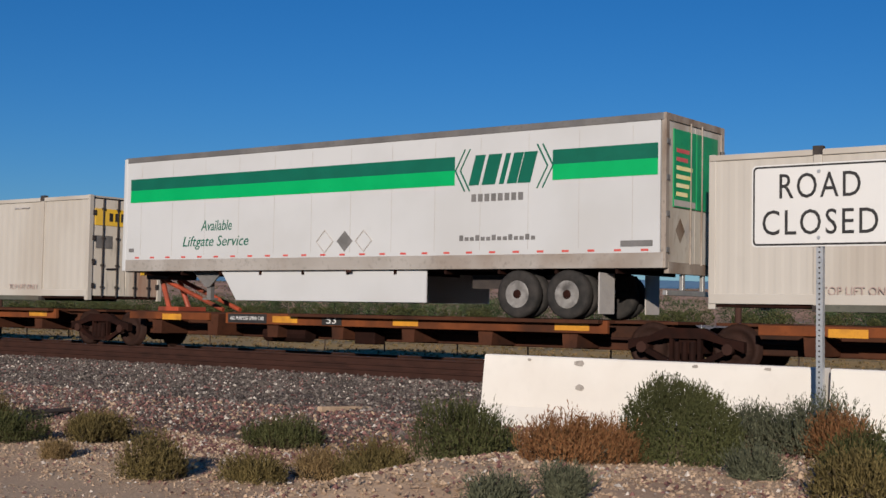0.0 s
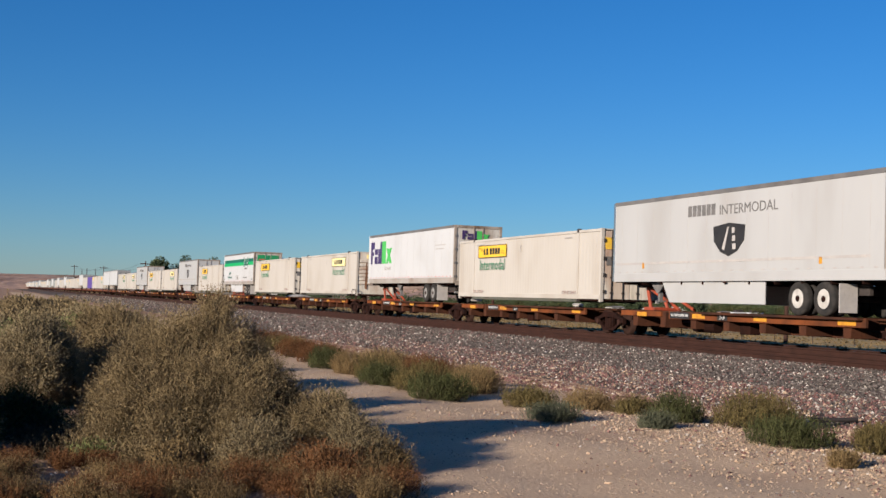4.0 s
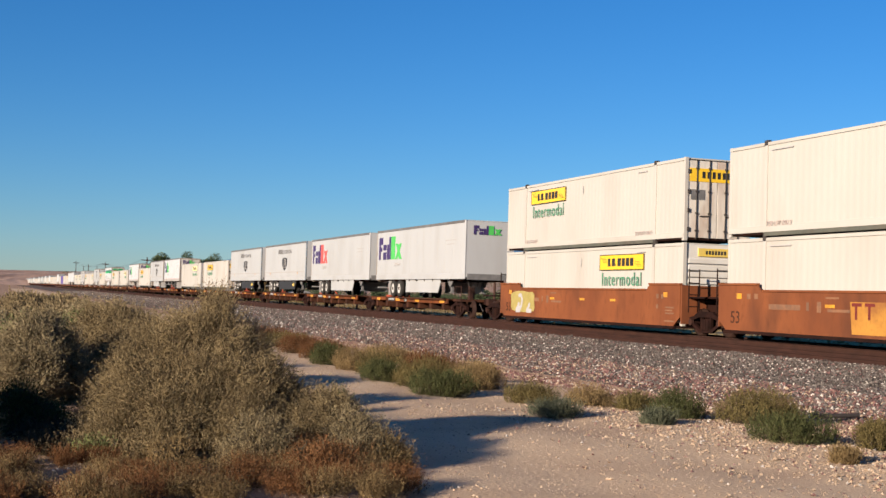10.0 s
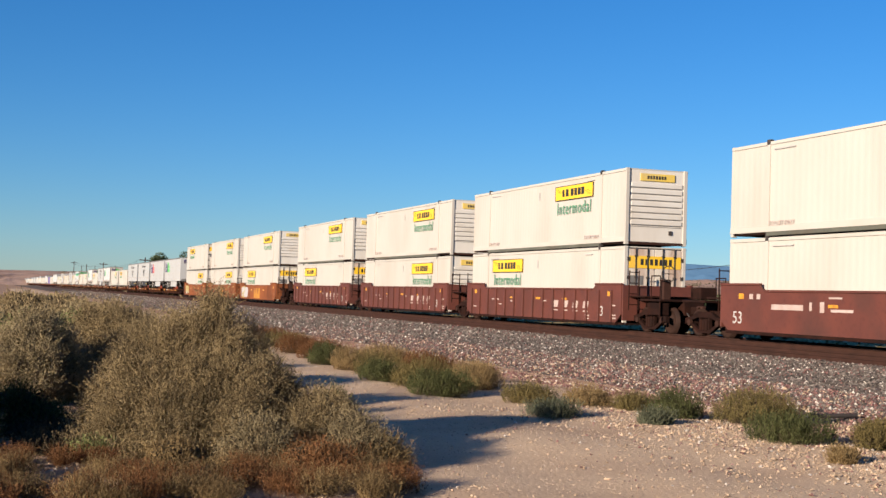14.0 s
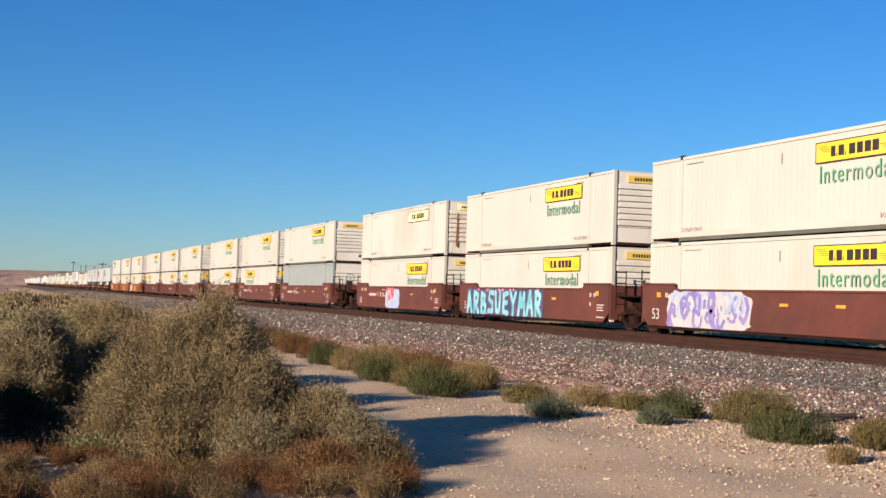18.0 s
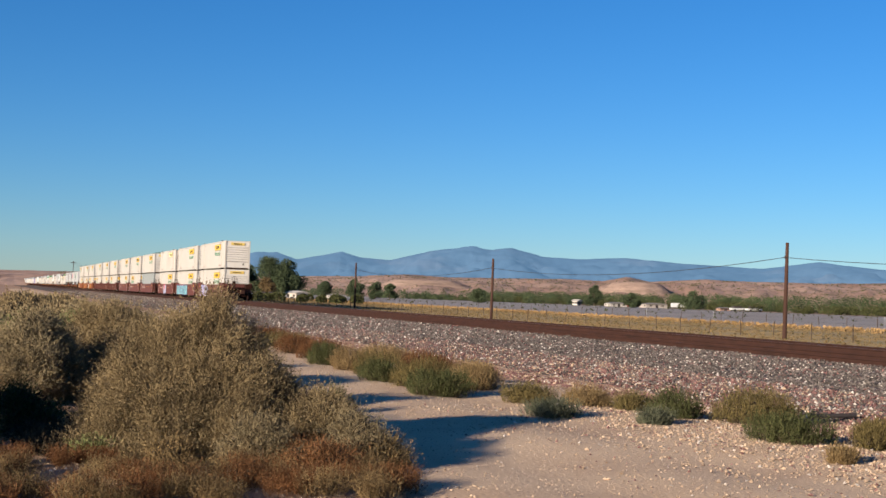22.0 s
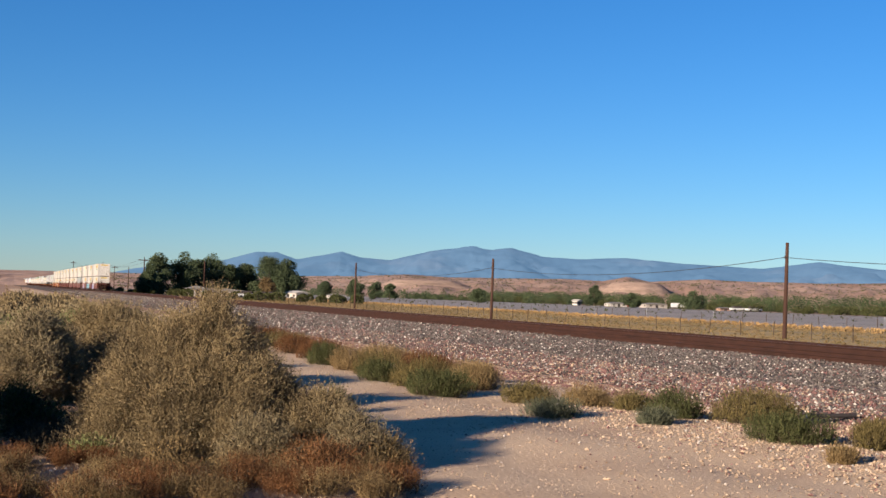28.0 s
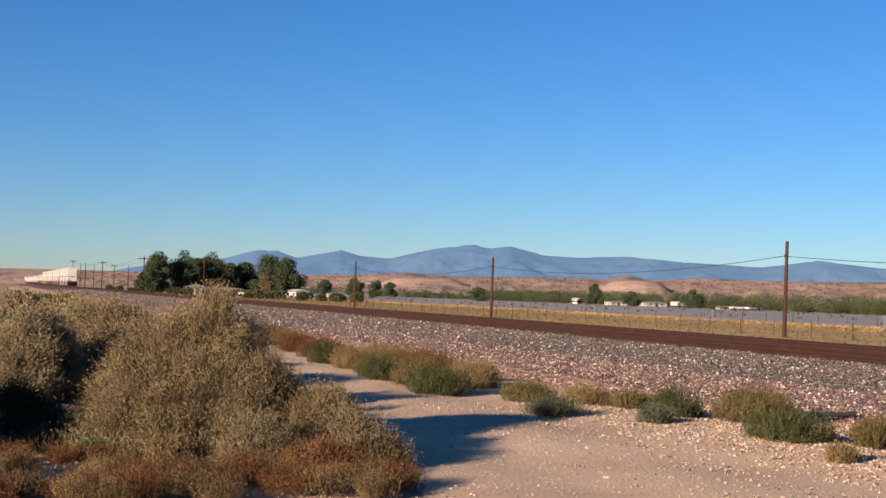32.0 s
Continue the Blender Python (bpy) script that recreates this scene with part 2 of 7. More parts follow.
SIGNWHITE = mat("sign_sheeting", (0.533, 0.527, 0.513), (0.508, 0.5, 0.487), 1.5, 0.4, 0.02, fine=0.04)
POLE = mat("creosoted_pole", (0.036, 0.019, 0.0145), (0.056, 0.029, 0.021), 2, 0.85, 0.3, stretch=(1, 1, 0.15))
WIRE = mat("wire", (0.016, 0.015, 0.016), (0.024, 0.021, 0.021), 3, 0.6, 0)
FENCEPOST = mat("fence_post", (0.04, 0.028, 0.02), (0.07, 0.05, 0.036), 3, 0.85, 0.2)
FIELD = mat("grey_field", (0.2484, 0.2192, 0.1987), (0.297, 0.2646, 0.2387), 0.05, 0.95, 0.3, grain=40, stain=(0.1814, 0.1652, 0.1652), stain_scale=0.08, dist=0.1, stretch=(0.3, 1, 1))
DRYGRASS = mat("dry_grass_ground", (0.4104, 0.27, 0.1026), (0.2916, 0.2214, 0.1134), 0.12, 0.95, 0.5, grain=30, stain=(0.2052, 0.1706, 0.0972), stain_scale=0.25, dist=0.08)
HILL = mat("scrub_hill", (0.3086, 0.1894, 0.1362), (0.383, 0.2586, 0.1968), 0.014, 0.95, 0.5, grain=9, stain=(0.1756, 0.1298, 0.09363), stain_scale=0.05, stain_amount=0.8, dist=3, fine=0.4)
BLUFF = mat("pale_bluff", (0.286, 0.2035, 0.1617), (0.22, 0.1518, 0.1188), 0.06, 0.95, 0.6, grain=9, stain=(0.143, 0.1045, 0.0792), stain_scale=0.12, stain_amount=0.8, dist=2, fine=0.5, stretch=(0.5, 0.5, 4))
# blue air haze and pale lit patches are painted into the mountain colour
MOUNTAIN = mat("haze_painted_mountain", (0.026, 0.05, 0.085), (0.04, 0.066, 0.1), 0.003, 1.0, 0.3, grain=6, dist=15, fine=0.2, stain=(0.095, 0.095, 0.11), stain_scale=0.004, stain_amount=0.5)
# a faint blue glow stands in for the haze of distance
painted_haze = MOUNTAIN.node_tree.nodes["Principled BSDF"]
painted_haze.inputs["Emission Color"].default_value, painted_haze.inputs["Emission Strength"].default_value = (0.158, 0.31, 0.485, 1), 0.265
ROOF = mat("roof", (0.15, 0.14, 0.135), (0.2, 0.19, 0.18), 0.5, 0.8, 0.1)
WALLPAINT = mat("pale_house_wall", (0.34, 0.31, 0.28), (0.4, 0.37, 0.33), 0.5, 0.8, 0.1)
BARK = mat("bark", (0.085, 0.0638, 0.0467), (0.136, 0.102, 0.0765), 4, 0.9, 0.4)
TWIG = mat("grey_twig", (0.17, 0.136, 0.102), (0.238, 0.187, 0.145), 5, 0.9, 0.2)
SALTBUSH = leafy("saltbush_leaf", ((0.1336, 0.09557, 0.04696), (0.1741, 0.128, 0.06477), (0.2307, 0.1749, 0.09715), (0.1376, 0.09874, 0.04858)), glow=0.1, patch=2.2)
PALEBUSH = leafy("pale_straw_leaf", ((0.1584, 0.1236, 0.06811), (0.2138, 0.1695, 0.09821), (0.1742, 0.1315, 0.07128)), glow=0.12, patch=3.0)
BRIGHTBUSH = leafy("fresh_green_leaf", ((0.085, 0.096, 0.033), (0.12, 0.132, 0.048), (0.155, 0.156, 0.065)), glow=0.12)
GOLDGRASS = leafy("golden_grass", ((0.27, 0.167, 0.07), (0.35, 0.222, 0.095), (0.22, 0.146, 0.07)), glow=0.15, patch=0.15)
BELTLEAF = leafy("belt_leaf", ((0.034, 0.049, 0.021), (0.047, 0.064, 0.028), (0.066, 0.08, 0.036)), glow=0.1, patch=0.12)
SAGE = leafy("olive_shrub_leaf", ((0.0662, 0.0517, 0.0186), (0.11, 0.0864, 0.0331), (0.146, 0.11, 0.045)), glow=0.15)
GREENBUSH = leafy("green_shrub_leaf", ((0.035, 0.0396, 0.0146), (0.0554, 0.0601, 0.0222), (0.076, 0.076, 0.0309)), glow=0.15)
GREYGREEN = leafy("grey_green_leaf", ((0.0612, 0.0674, 0.0429), (0.092, 0.0976, 0.0612), (0.117, 0.117, 0.0734)))
# near-black twigs: the shade inside the shrubs, put into the colour
SHADETWIG = leafy("shade_twig", ((0.032, 0.024, 0.015), (0.06, 0.045, 0.027), (0.044, 0.034, 0.02)), glow=0.0)
DRYWEED = leafy("brown_dry_weed", ((0.0918, 0.0574, 0.0268), (0.138, 0.0918, 0.042), (0.168, 0.122, 0.0612)))
REDWEED = leafy("red_dry_weed", ((0.09027, 0.03613, 0.01445), (0.1228, 0.05346, 0.02167), (0.1445, 0.07225, 0.03107), (0.07948, 0.04046, 0.01878)), glow=0.2, patch=4.0)
RUSSET = leafy("russet_brush", ((0.1619, 0.0704, 0.02816), (0.2042, 0.09856, 0.04365), (0.1408, 0.08096, 0.0352)), glow=0.25)
STRAW = leafy("straw_weed", ((0.1672, 0.11, 0.0484), (0.2288, 0.1584, 0.0748), (0.1276, 0.088, 0.04048)))
TREELEAF = leafy("tree_leaf", ((0.0375, 0.0525, 0.0275), (0.0525, 0.06875, 0.03375), (0.06875, 0.085, 0.0425)), glow=0.1)
GRAF_CYAN = mat("graffiti_cyan", (0.09, 0.27, 0.33), (0.22, 0.43, 0.46), 2.2, 0.5, 0.02)
GRAF_DARK = mat("graffiti_outline", (0.02, 0.045, 0.09), (0.12, 0.05, 0.1), 1.6, 0.5, 0.02)
GRAF_PINK = mat("graffiti_pink", (0.552, 0.17, 0.323), (0.468, 0.102, 0.255), 3, 0.5, 0.02)
GRAF_RED = mat("graffiti_red", (0.383, 0.0408, 0.0612), (0.414, 0.0816, 0.0918), 3, 0.5, 0.02)
GRAF_BLUE = mat("graffiti_pale_blue", (0.221, 0.264, 0.382), (0.304, 0.316, 0.408), 3, 0.5, 0.02)
GRAF_VIOLET = mat("graffiti_violet", (0.136, 0.115, 0.287), (0.204, 0.159, 0.319), 3, 0.5, 0.02)
GRAF_WHITE = mat("graffiti_white", (0.369, 0.347, 0.348), (0.316, 0.296, 0.295), 3, 0.5, 0.02)
GRAF_OLIVE = mat("graffiti_olive", (0.255, 0.204, 0.0595), (0.323, 0.255, 0.085), 3, 0.5, 0.02)

# ---- mesh helpers ----
def box(bm, x0, x1, y0, y1, z0, z1, bevel=0.0):
    r = bmesh.ops.create_cube(bm, size=1.0)
    vs = r["verts"]
    bmesh.ops.scale(bm, vec=(x1 - x0, y1 - y0, z1 - z0), verts=vs)
    bmesh.ops.translate(bm, vec=((x0 + x1) / 2, (y0 + y1) / 2, (z0 + z1) / 2), verts=vs)
    if bevel:
        bmesh.ops.bevel(bm, geom=list({e for v in vs for e in v.link_edges}), offset=bevel, segments=2, affect="EDGES", profile=0.5)
    return bm


def rod(bm, a, b, r, seg=8, r2=None):
    a, b = Vector(a), Vector(b)
    d = b - a
    res = bmesh.ops.create_cone(bm, cap_ends=True, segments=seg, radius1=r, radius2=r if r2 is None else r2, depth=d.length)
    m = Matrix.Translation((a + b) / 2) @ d.to_track_quat("Z", "Y").to_matrix().to_4x4()
    bmesh.ops.transform(bm, matrix=m, verts=res["verts"])
    return bm


def prism(bm, outline, y0, y1):
    """An outline in x and z, pushed from y0 to y1."""
    a = [bm.verts.new((x, y0, z)) for x, z in outline]
    b = [bm.verts.new((x, y1, z)) for x, z in outline]
    n = len(a)
    bm.faces.new(a), bm.faces.new(b[::-1])
    for i in range(n):
        bm.faces.new((a[i], b[i], b[(i + 1) % n], a[(i + 1) % n]))
    bmesh.ops.recalc_face_normals(bm, faces=bm.faces)
    return bm


def lathe(bm, profile, centre, seg=20):
    """A profile of (radius, y) turned round the y axis through centre."""
    rings = []
    for r, y in profile:
        rings.append([bm.verts.new((centre[0] + r * math.cos(k * math.tau / seg), centre[1] + y, centre[2] + r * math.sin(k * math.tau / seg)))
                      for k in range(seg)])
    for a, b in zip(rings, rings[1:]):
        for k in range(seg):
            bm.faces.new((a[k], a[(k + 1) % seg], b[(k + 1) % seg], b[k]))
    bm.faces.new(rings[0]), bm.faces.new(rings[-1][::-1])
    bmesh.ops.recalc_face_normals(bm, faces=bm.faces)
    return bm


def mesh_of(name, bm, material, smooth=False):
    me = bpy.data.meshes.new(name)
    bm.to_mesh(me)
    bm.free()
    me.materials.append(material)
    if smooth:
        me.polygons.foreach_set("use_smooth", [True] * len(me.polygons))
    return me


def part(name, bm, material, parent=None, label="", smooth=False):
    me = bm if isinstance(bm, bpy.types.Mesh) else mesh_of(name, bm, material, smooth)
    ob = new(name, me)
    if parent:
        ob.parent = parent
    return tagged(ob, label)


def boxes(*rows, bevel=0.0):
    bm = bmesh.new()
    for r in rows:
        box(bm, *r, bevel=bevel)
    return bm


def raw(name, verts, faces, materials, index=None, smooth=False):
    """A mesh straight from corner and face arrays, all faces with the same number of corners."""
    v, f = np.asarray(verts, np.float32), np.asarray(faces, np.int32)
    n, k = f.shape
    me = bpy.data.meshes.new(name)
    me.vertices.add(len(v))
    me.vertices.foreach_set("co", v.ravel())
    me.loops.add(n * k)
    me.loops.foreach_set("vertex_index", f.ravel())
    me.polygons.add(n)
    me.polygons.foreach_set("loop_start", np.arange(0, n * k, k, dtype=np.int32))
    for m in materials if isinstance(materials, (list, tuple)) else [materials]:
        me.materials.append(m)
    if index is not None:
        me.polygons.foreach_set("material_index", np.asarray(index, np.int32))
    me.polygons.foreach_set("use_smooth", np.full(n, smooth))
    me.update(calc_edges=True)
    return me


def sheet(name, xs, ys, height, material, smooth=True):
    nx, ny = len(xs), len(ys)
    verts = [(x, y, height(x, y)) for y in ys for x in xs]
    faces = [(j * nx + i, j * nx + i + 1, (j + 1) * nx + i + 1, (j + 1) * nx + i) for j in range(ny - 1) for i in range(nx - 1)]
    return raw(name, verts, faces, material, smooth=smooth)


TEXTS = {}


def text_mesh(body, size, material, extrude=0.004, slant=0.0, spacing=1.0):
    """Letters that face -y, centred on their middle."""
    key = (body, size, material.name, slant)
    if key not in TEXTS:
        cu = bpy.data.curves.new("letters", "FONT")
        cu.body, cu.size, cu.align_x, cu.align_y, cu.extrude, cu.shear = body, size, "CENTER", "CENTER", extrude, slant
        cu.space_character, cu.resolution_u = spacing, 3
        tmp = bpy.data.objects.new("letters", cu)
        scene.collection.objects.link(tmp)
        bpy.context.view_layer.update()
        me = bpy.data.meshes.new_from_object(tmp.evaluated_get(bpy.context.evaluated_depsgraph_get()))
        bpy.data.objects.remove(tmp)
        me.transform(Matrix.Rotation(math.pi / 2, 4, "X"))
        me.materials.clear()
        me.materials.append(material)
        TEXTS[key] = me
    return TEXTS[key]


def letters(body, size, material, parent, x, y, z, name="lettering", label="", width=None, slant=0.0, spacing=1.0, bold=0.0, height=None):
    me = text_mesh(body, size, material, 0.004, slant, spacing)
    ob = new(name, me)
    ob.parent = parent
    xs, zs = [v.co.x for v in me.vertices], [v.co.z for v in me.vertices]
    w, h = max(xs) - min(xs), max(zs) - min(zs)
    sx = width / w if width else 1
    sz = height / h if height else sx
    ob.matrix_basis = Matrix.Translation((x, y, z)) @ Matrix.Diagonal((sx, 1, sz, 1))
    return tagged(ob, label)


# ---- ground, road and track bed ----
YC = 23.44            # the middle of the track
RAIL_Z = 0.71         # top of the rails


def lumps(x, y, s, a):
    return a * noise.noise((x / s, y / s, 3.1))


def ease(k):
    k = max(0.0, min(1.0, k))
    return k * k * (3 - 2 * k)


def ramp_up(x, y):
    """The old road's approach to the track, a low dirt ramp."""
    if not (-11 < x < 14 and 5 < y < 14.5):
        return 0.0
    x0 = -8.6 - 1.7 * ease((y - 10) / 1.5)
    return 0.54 * ease((x - x0) / 2.4) * ease((y - 5.5) / 2.5) * (1 - ease((y - 12.9) / 1.2)) * (1 - ease((x - 9) / 4))


def bank(x, y):
    """Height of the land: flat, rising gently to the track bed and falling beyond it."""
    k = max(0.0, min(1.0, (y - 12.0) / 9.6))
    z = 0.3 * k ** 1.3 if y < YC else 0.0
    if YC <= y:
        k = max(0.0, min(1.0, (29.5 - y) / 4.0))
        z = 0.3 * k
    near = 1.0 if abs(x) < 140 and abs(y) < 60 else 0.0
    z += near * (lumps(x, y, 2.3, 0.035) + lumps(x, y, 0.8, 0.012))
    return z + ramp_up(x, y)


def spread(lo, hi, fine_lo, fine_hi, step, grow=1.35):
    out = list(np.arange(fine_lo, fine_hi + 1e-6, step))
    d, v = step, fine_hi
    while v < hi:
        d *= grow
        v = min(hi, v + d)
        out.append(v)
    d, v = step, fine_lo
    while v > lo:
        d *= grow
        v = max(lo, v - d)
        out.insert(0, v)
    return [float(v) for v in out]


ground = new("ground", sheet("ground", spread(-4900, 4900, -75, 12, 0.45), spread(-4900, 4900, -2, 32, 0.4), lambda x, y: bank(x, y) - 0.03, DIRT))
tagged(ground, "dry pale desert dirt with pebbles and stains", "ground", kind="structure")


def road_z(x, y):
    k = (y - 7.3) / 3.9
    edge = max(0.0, abs(k) - 0.72) / 0.28
    rut = -0.03 * math.exp(-((y - 5.6) / 0.35) ** 2) - 0.03 * math.exp(-((y - 8.0) / 0.4) ** 2)
    return bank(x, y) + 0.02 + rut - 0.075 * edge ** 1.5 + lumps(x, y, 5.0, 0.02)


def road_mesh():
    xs = spread(-420, 14, -60, 10, 0.4)
    rows = [k / 14 for k in range(15)]
    verts, faces = [], []
    for r in rows:
        for x in xs:
            y = 3.4 + 7.8 * r + 0.35 * math.sin(x * 0.21) * (r - 0.2)
            verts.append((x, y, road_z(x, y)))
    n = len(xs)
    faces = [(j * n + i, j * n + i + 1, (j + 1) * n + i + 1, (j + 1) * n + i) for j in range(14) for i in range(n - 1)]
    return raw("dirt_road", verts, faces, ROAD, smooth=True)


tagged(new("dirt_road", road_mesh()), "pale sandy dirt road with shallow wheel ruts", "road", kind="structure")


def bed_z(x, y):
    pts = ((12.2, -0.14), (12.9, 0.04), (13.6, 0.1), (17.5, 0.22), (20.6, 0.29), (21.7, 0.32), (22.05, 0.36), (22.2, 0.45), (24.9, 0.45), (26.2, 0.27), (29.0, -0.02))
    for (a, p), (b, q) in zip(pts, pts[1:]):
        if a <= y <= b:
            return p + (q - p) * (y - a) / (b - a) + (lumps(x, y, 0.5, 0.02) if y > 12.4 and y < 28.5 else 0) + 0.01
    return -0.1


tagged(new("track_bed", sheet("track_bed", spread(-4800, 900, -75, 12, 0.5), [12.2, 12.8, 13.4, 14, 14.7, 15.4, 16.2, 17, 17.8, 18.6, 19.4, 20.2, 20.8, 21.3, 21.7, 22.05, 22.2, 22.6, 23.4, 24.2, 24.9, 25.4, 26.2, 27, 28, 29.0], bed_z, BALLAST)),
       "sloping bed of grey and reddish crushed ballast", "track bed", kind="structure")


def stones(name, label, count, xr, yr, size, height, materials, weights, seed, density=None):
    """Loose angular stones, joined, each a squashed and twisted octahedron."""
    g = np.random.default_rng(seed)
    x = xr[1] - (xr[1] - xr[0]) * g.random(count) ** 1.0
    y = g.uniform(yr[0], yr[1], count)
    if density:
        keep = g.random(count) < np.array([density(a, b) for a, b in zip(x, y)])
        x, y = x[keep], y[keep]
        count = len(x)
    s = size[0] + (size[1] - size[0]) * g.random(count) ** 2.5
    base = np.array([(1, 0, 0), (0, 1, 0), (-1, 0, 0), (0, -1, 0), (0, 0, 0.8), (0, 0, -0.6)], float)
    v = base[None] * s[:, None, None] * g.uniform(0.6, 1.25, (count, 6, 3))
    v += g.normal(0, 0.16, (count, 6, 3)) * s[:, None, None]
    a = g.uniform(0, math.tau, count)
    c, sn = np.cos(a)[:, None], np.sin(a)[:, None]
    vx = v[:, :, 0] * c - v[:, :, 1] * sn
    vy = v[:, :, 0] * sn + v[:, :, 1] * c
    z = np.array([height(p, q) for p, q in zip(x, y)])
    v = np.stack([vx + x[:, None], vy + y[:, None], v[:, :, 2] + z[:, None] + 0.2 * s[:, None]], -1).reshape(-1, 3)
    tri = np.array([(0, 1, 4), (1, 2, 4), (2, 3, 4), (3, 0, 4), (1, 0, 5), (2, 1, 5), (3, 2, 5), (0, 3, 5)])
    f = (tri[None] + 6 * np.arange(count)[:, None, None]).reshape(-1, 3)
    idx = np.repeat(g.choice(len(materials), count, p=weights), 8)
    me = raw(name, v, f, materials, idx)
    return tagged(new(name, me), label, "stones", kind="stuff")


def near_more(x, y):
    return min(1.0, (26.0 / max(8.0, math.hypot(x, y))) ** 1.3)


def rail_mesh(y, z0, x0=-4700.0, x1=700.0):
    bm = bmesh.new()
    prof = ((-0.07, 0), (0.07, 0), (0.07, 0.012), (0.012, 0.03), (0.012, 0.13), (0.036, 0.142), (0.036, 0.178), (-0.036, 0.178), (-0.036, 0.142),
            (-0.012, 0.13), (-0.012, 0.03), (-0.07, 0.012))
    a = [bm.verts.new((x0, y + p, z0 + q)) for p, q in prof]
    b = [bm.verts.new((x1, y + p, z0 + q)) for p, q in prof]
    for i in range(12):
        bm.faces.new((a[i], a[(i + 1) % 12], b[(i + 1) % 12], b[i]))
    bm.faces.new(a[::-1]), bm.faces.new(b)
    return bm


for ry, label in ((YC - 0.72, "near running rail, rusty web and worn head"), (YC + 0.72, "far running rail, rusty web and worn head")):
    r = part("rail", rail_mesh(ry, RAIL_Z - 0.178), RUST)
    tagged(r, label, "rail", "rails of the track", "structure")
    part("rail_head", boxes((-4700, 700, ry - 0.03, ry + 0.03, RAIL_Z, RAIL_Z + 0.004)), RAILTOP, r, "worn bright running surface")
spare = part("spare_rail", rail_mesh(YC - 1.72, 0.32, -700.0, 60.0), RUST)
spare2 = part("spare_rail", rail_mesh(YC - 1.22, 0.41, -700.0, 60.0), RUST)
tagged(spare2, "second rusty spare rail lying on the tie ends", "rail", "rails of the track", "structure")
tagged(spare, "rusty spare rail lying along the tie ends", "rail", "rails of the track", "structure")
for i in range(14):
    x = -2 - 9.0 * i
    part("joint_bar", boxes((x, x + 0.9, YC - 1.53, YC - 1.505, 0.39, 0.48), bevel=0.01), RUST, spare)

# ---- distance: field, hills, mountains ----
tagged(new("verge", sheet("verge", spread(-1400, 500, -260, 40, 4.0), [27.5, 29, 31, 34, 37, 40, 44, 50, 58, 66, 72], lambda x, y: (0.02 if 28 < y < 71 else -0.08) + lumps(x, y, 9, 0.06), DRYGRASS)),
       "strip of dry yellow grass beyond the track", "verge", kind="structure")
tagged(new("field", sheet("field", spread(-1400, 500, -500, 40, 12), [70, 72, 90, 120, 150, 180, 205, 207], lambda x, y: (0.06 if 71 < y < 206 else -0.1) + lumps(x, y, 30, 0.05), FIELD)),
       "bare grey ploughed field", "field", kind="structure")


def ridge(name, label, points, material, depth, rows, rough, step, foot=-2.0, category="hills", wob=0.3):
    """A range seen as slopes that rise to a crest through the points."""
    px, py, pz = (np.array(v, float) for v in zip(*points))
    s = np.concatenate([[0], np.cumsum(np.hypot(np.diff(px), np.diff(py)))])
    t = np.arange(0, s[-1], step)
    x, y, z = np.interp(t, s, px), np.interp(t, s, py), np.interp(t, s, pz)
    verts, n = [], len(t)
    for j in range(rows + 1):
        k = j / rows
        for i in range(n):
            d = math.hypot(x[i], y[i])
            f = 1 - depth * (1 - k) / d
            h = foot + (z[i] - foot) * (k ** 0.8)
            w = noise.fractal((t[i] / rough, j * 0.45, 2.7), 0.8, 2.0, 6)
            h += w * (z[i] - foot) * wob * (0.25 + k * (1 - k) * 2.4) * (0.4 if k == 1 else 1)
            verts.append((x[i] * f, y[i] * f, max(foot, h)))
    for i in range(n):
        verts.append((x[i] * 1.05, y[i] * 1.05, foot))
    faces = [(j * n + i, j * n + i + 1, (j + 1) * n + i + 1, (j + 1) * n + i) for j in range(rows + 1) for i in range(n - 1)]
    return tagged(new(name, raw(name, verts, faces, material, smooth=True)), label, category, kind="structure")


ridge("backdrop_mountains", "mountain range painted haze-blue on the horizon",
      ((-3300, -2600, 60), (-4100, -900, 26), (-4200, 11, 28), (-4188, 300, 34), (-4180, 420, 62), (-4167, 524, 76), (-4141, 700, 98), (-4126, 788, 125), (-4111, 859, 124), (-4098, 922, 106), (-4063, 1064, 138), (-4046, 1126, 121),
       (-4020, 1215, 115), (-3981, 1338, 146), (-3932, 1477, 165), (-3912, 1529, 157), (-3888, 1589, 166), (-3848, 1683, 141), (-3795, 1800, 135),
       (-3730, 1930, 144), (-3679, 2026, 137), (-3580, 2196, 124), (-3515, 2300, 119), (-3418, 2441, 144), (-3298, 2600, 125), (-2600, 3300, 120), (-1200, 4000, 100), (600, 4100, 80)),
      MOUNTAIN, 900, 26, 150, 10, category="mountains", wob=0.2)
ridge("backdrop_hills", "low reddish scrub-dotted desert hills",
      ((-1150, -1000, 14), (-1450, -350, 14), (-1500, 4, 16), (-1479, 250, 18), (-1463, 333, 20), (-1445, 403, 22), (-1430, 453, 26), (-1413, 504, 24), (-1389, 565, 25), (-1363, 626, 26), (-1345, 665, 25),
       (-1332, 690, 31), (-1320, 713, 26), (-1288, 768, 30), (-1258, 816, 29), (-1220, 872, 29), (-1178, 929, 31), (-900, 1200, 32), (-300, 1500, 30), (500, 1500, 25)),
      HILL, 520, 22, 46, 4, wob=0.16)


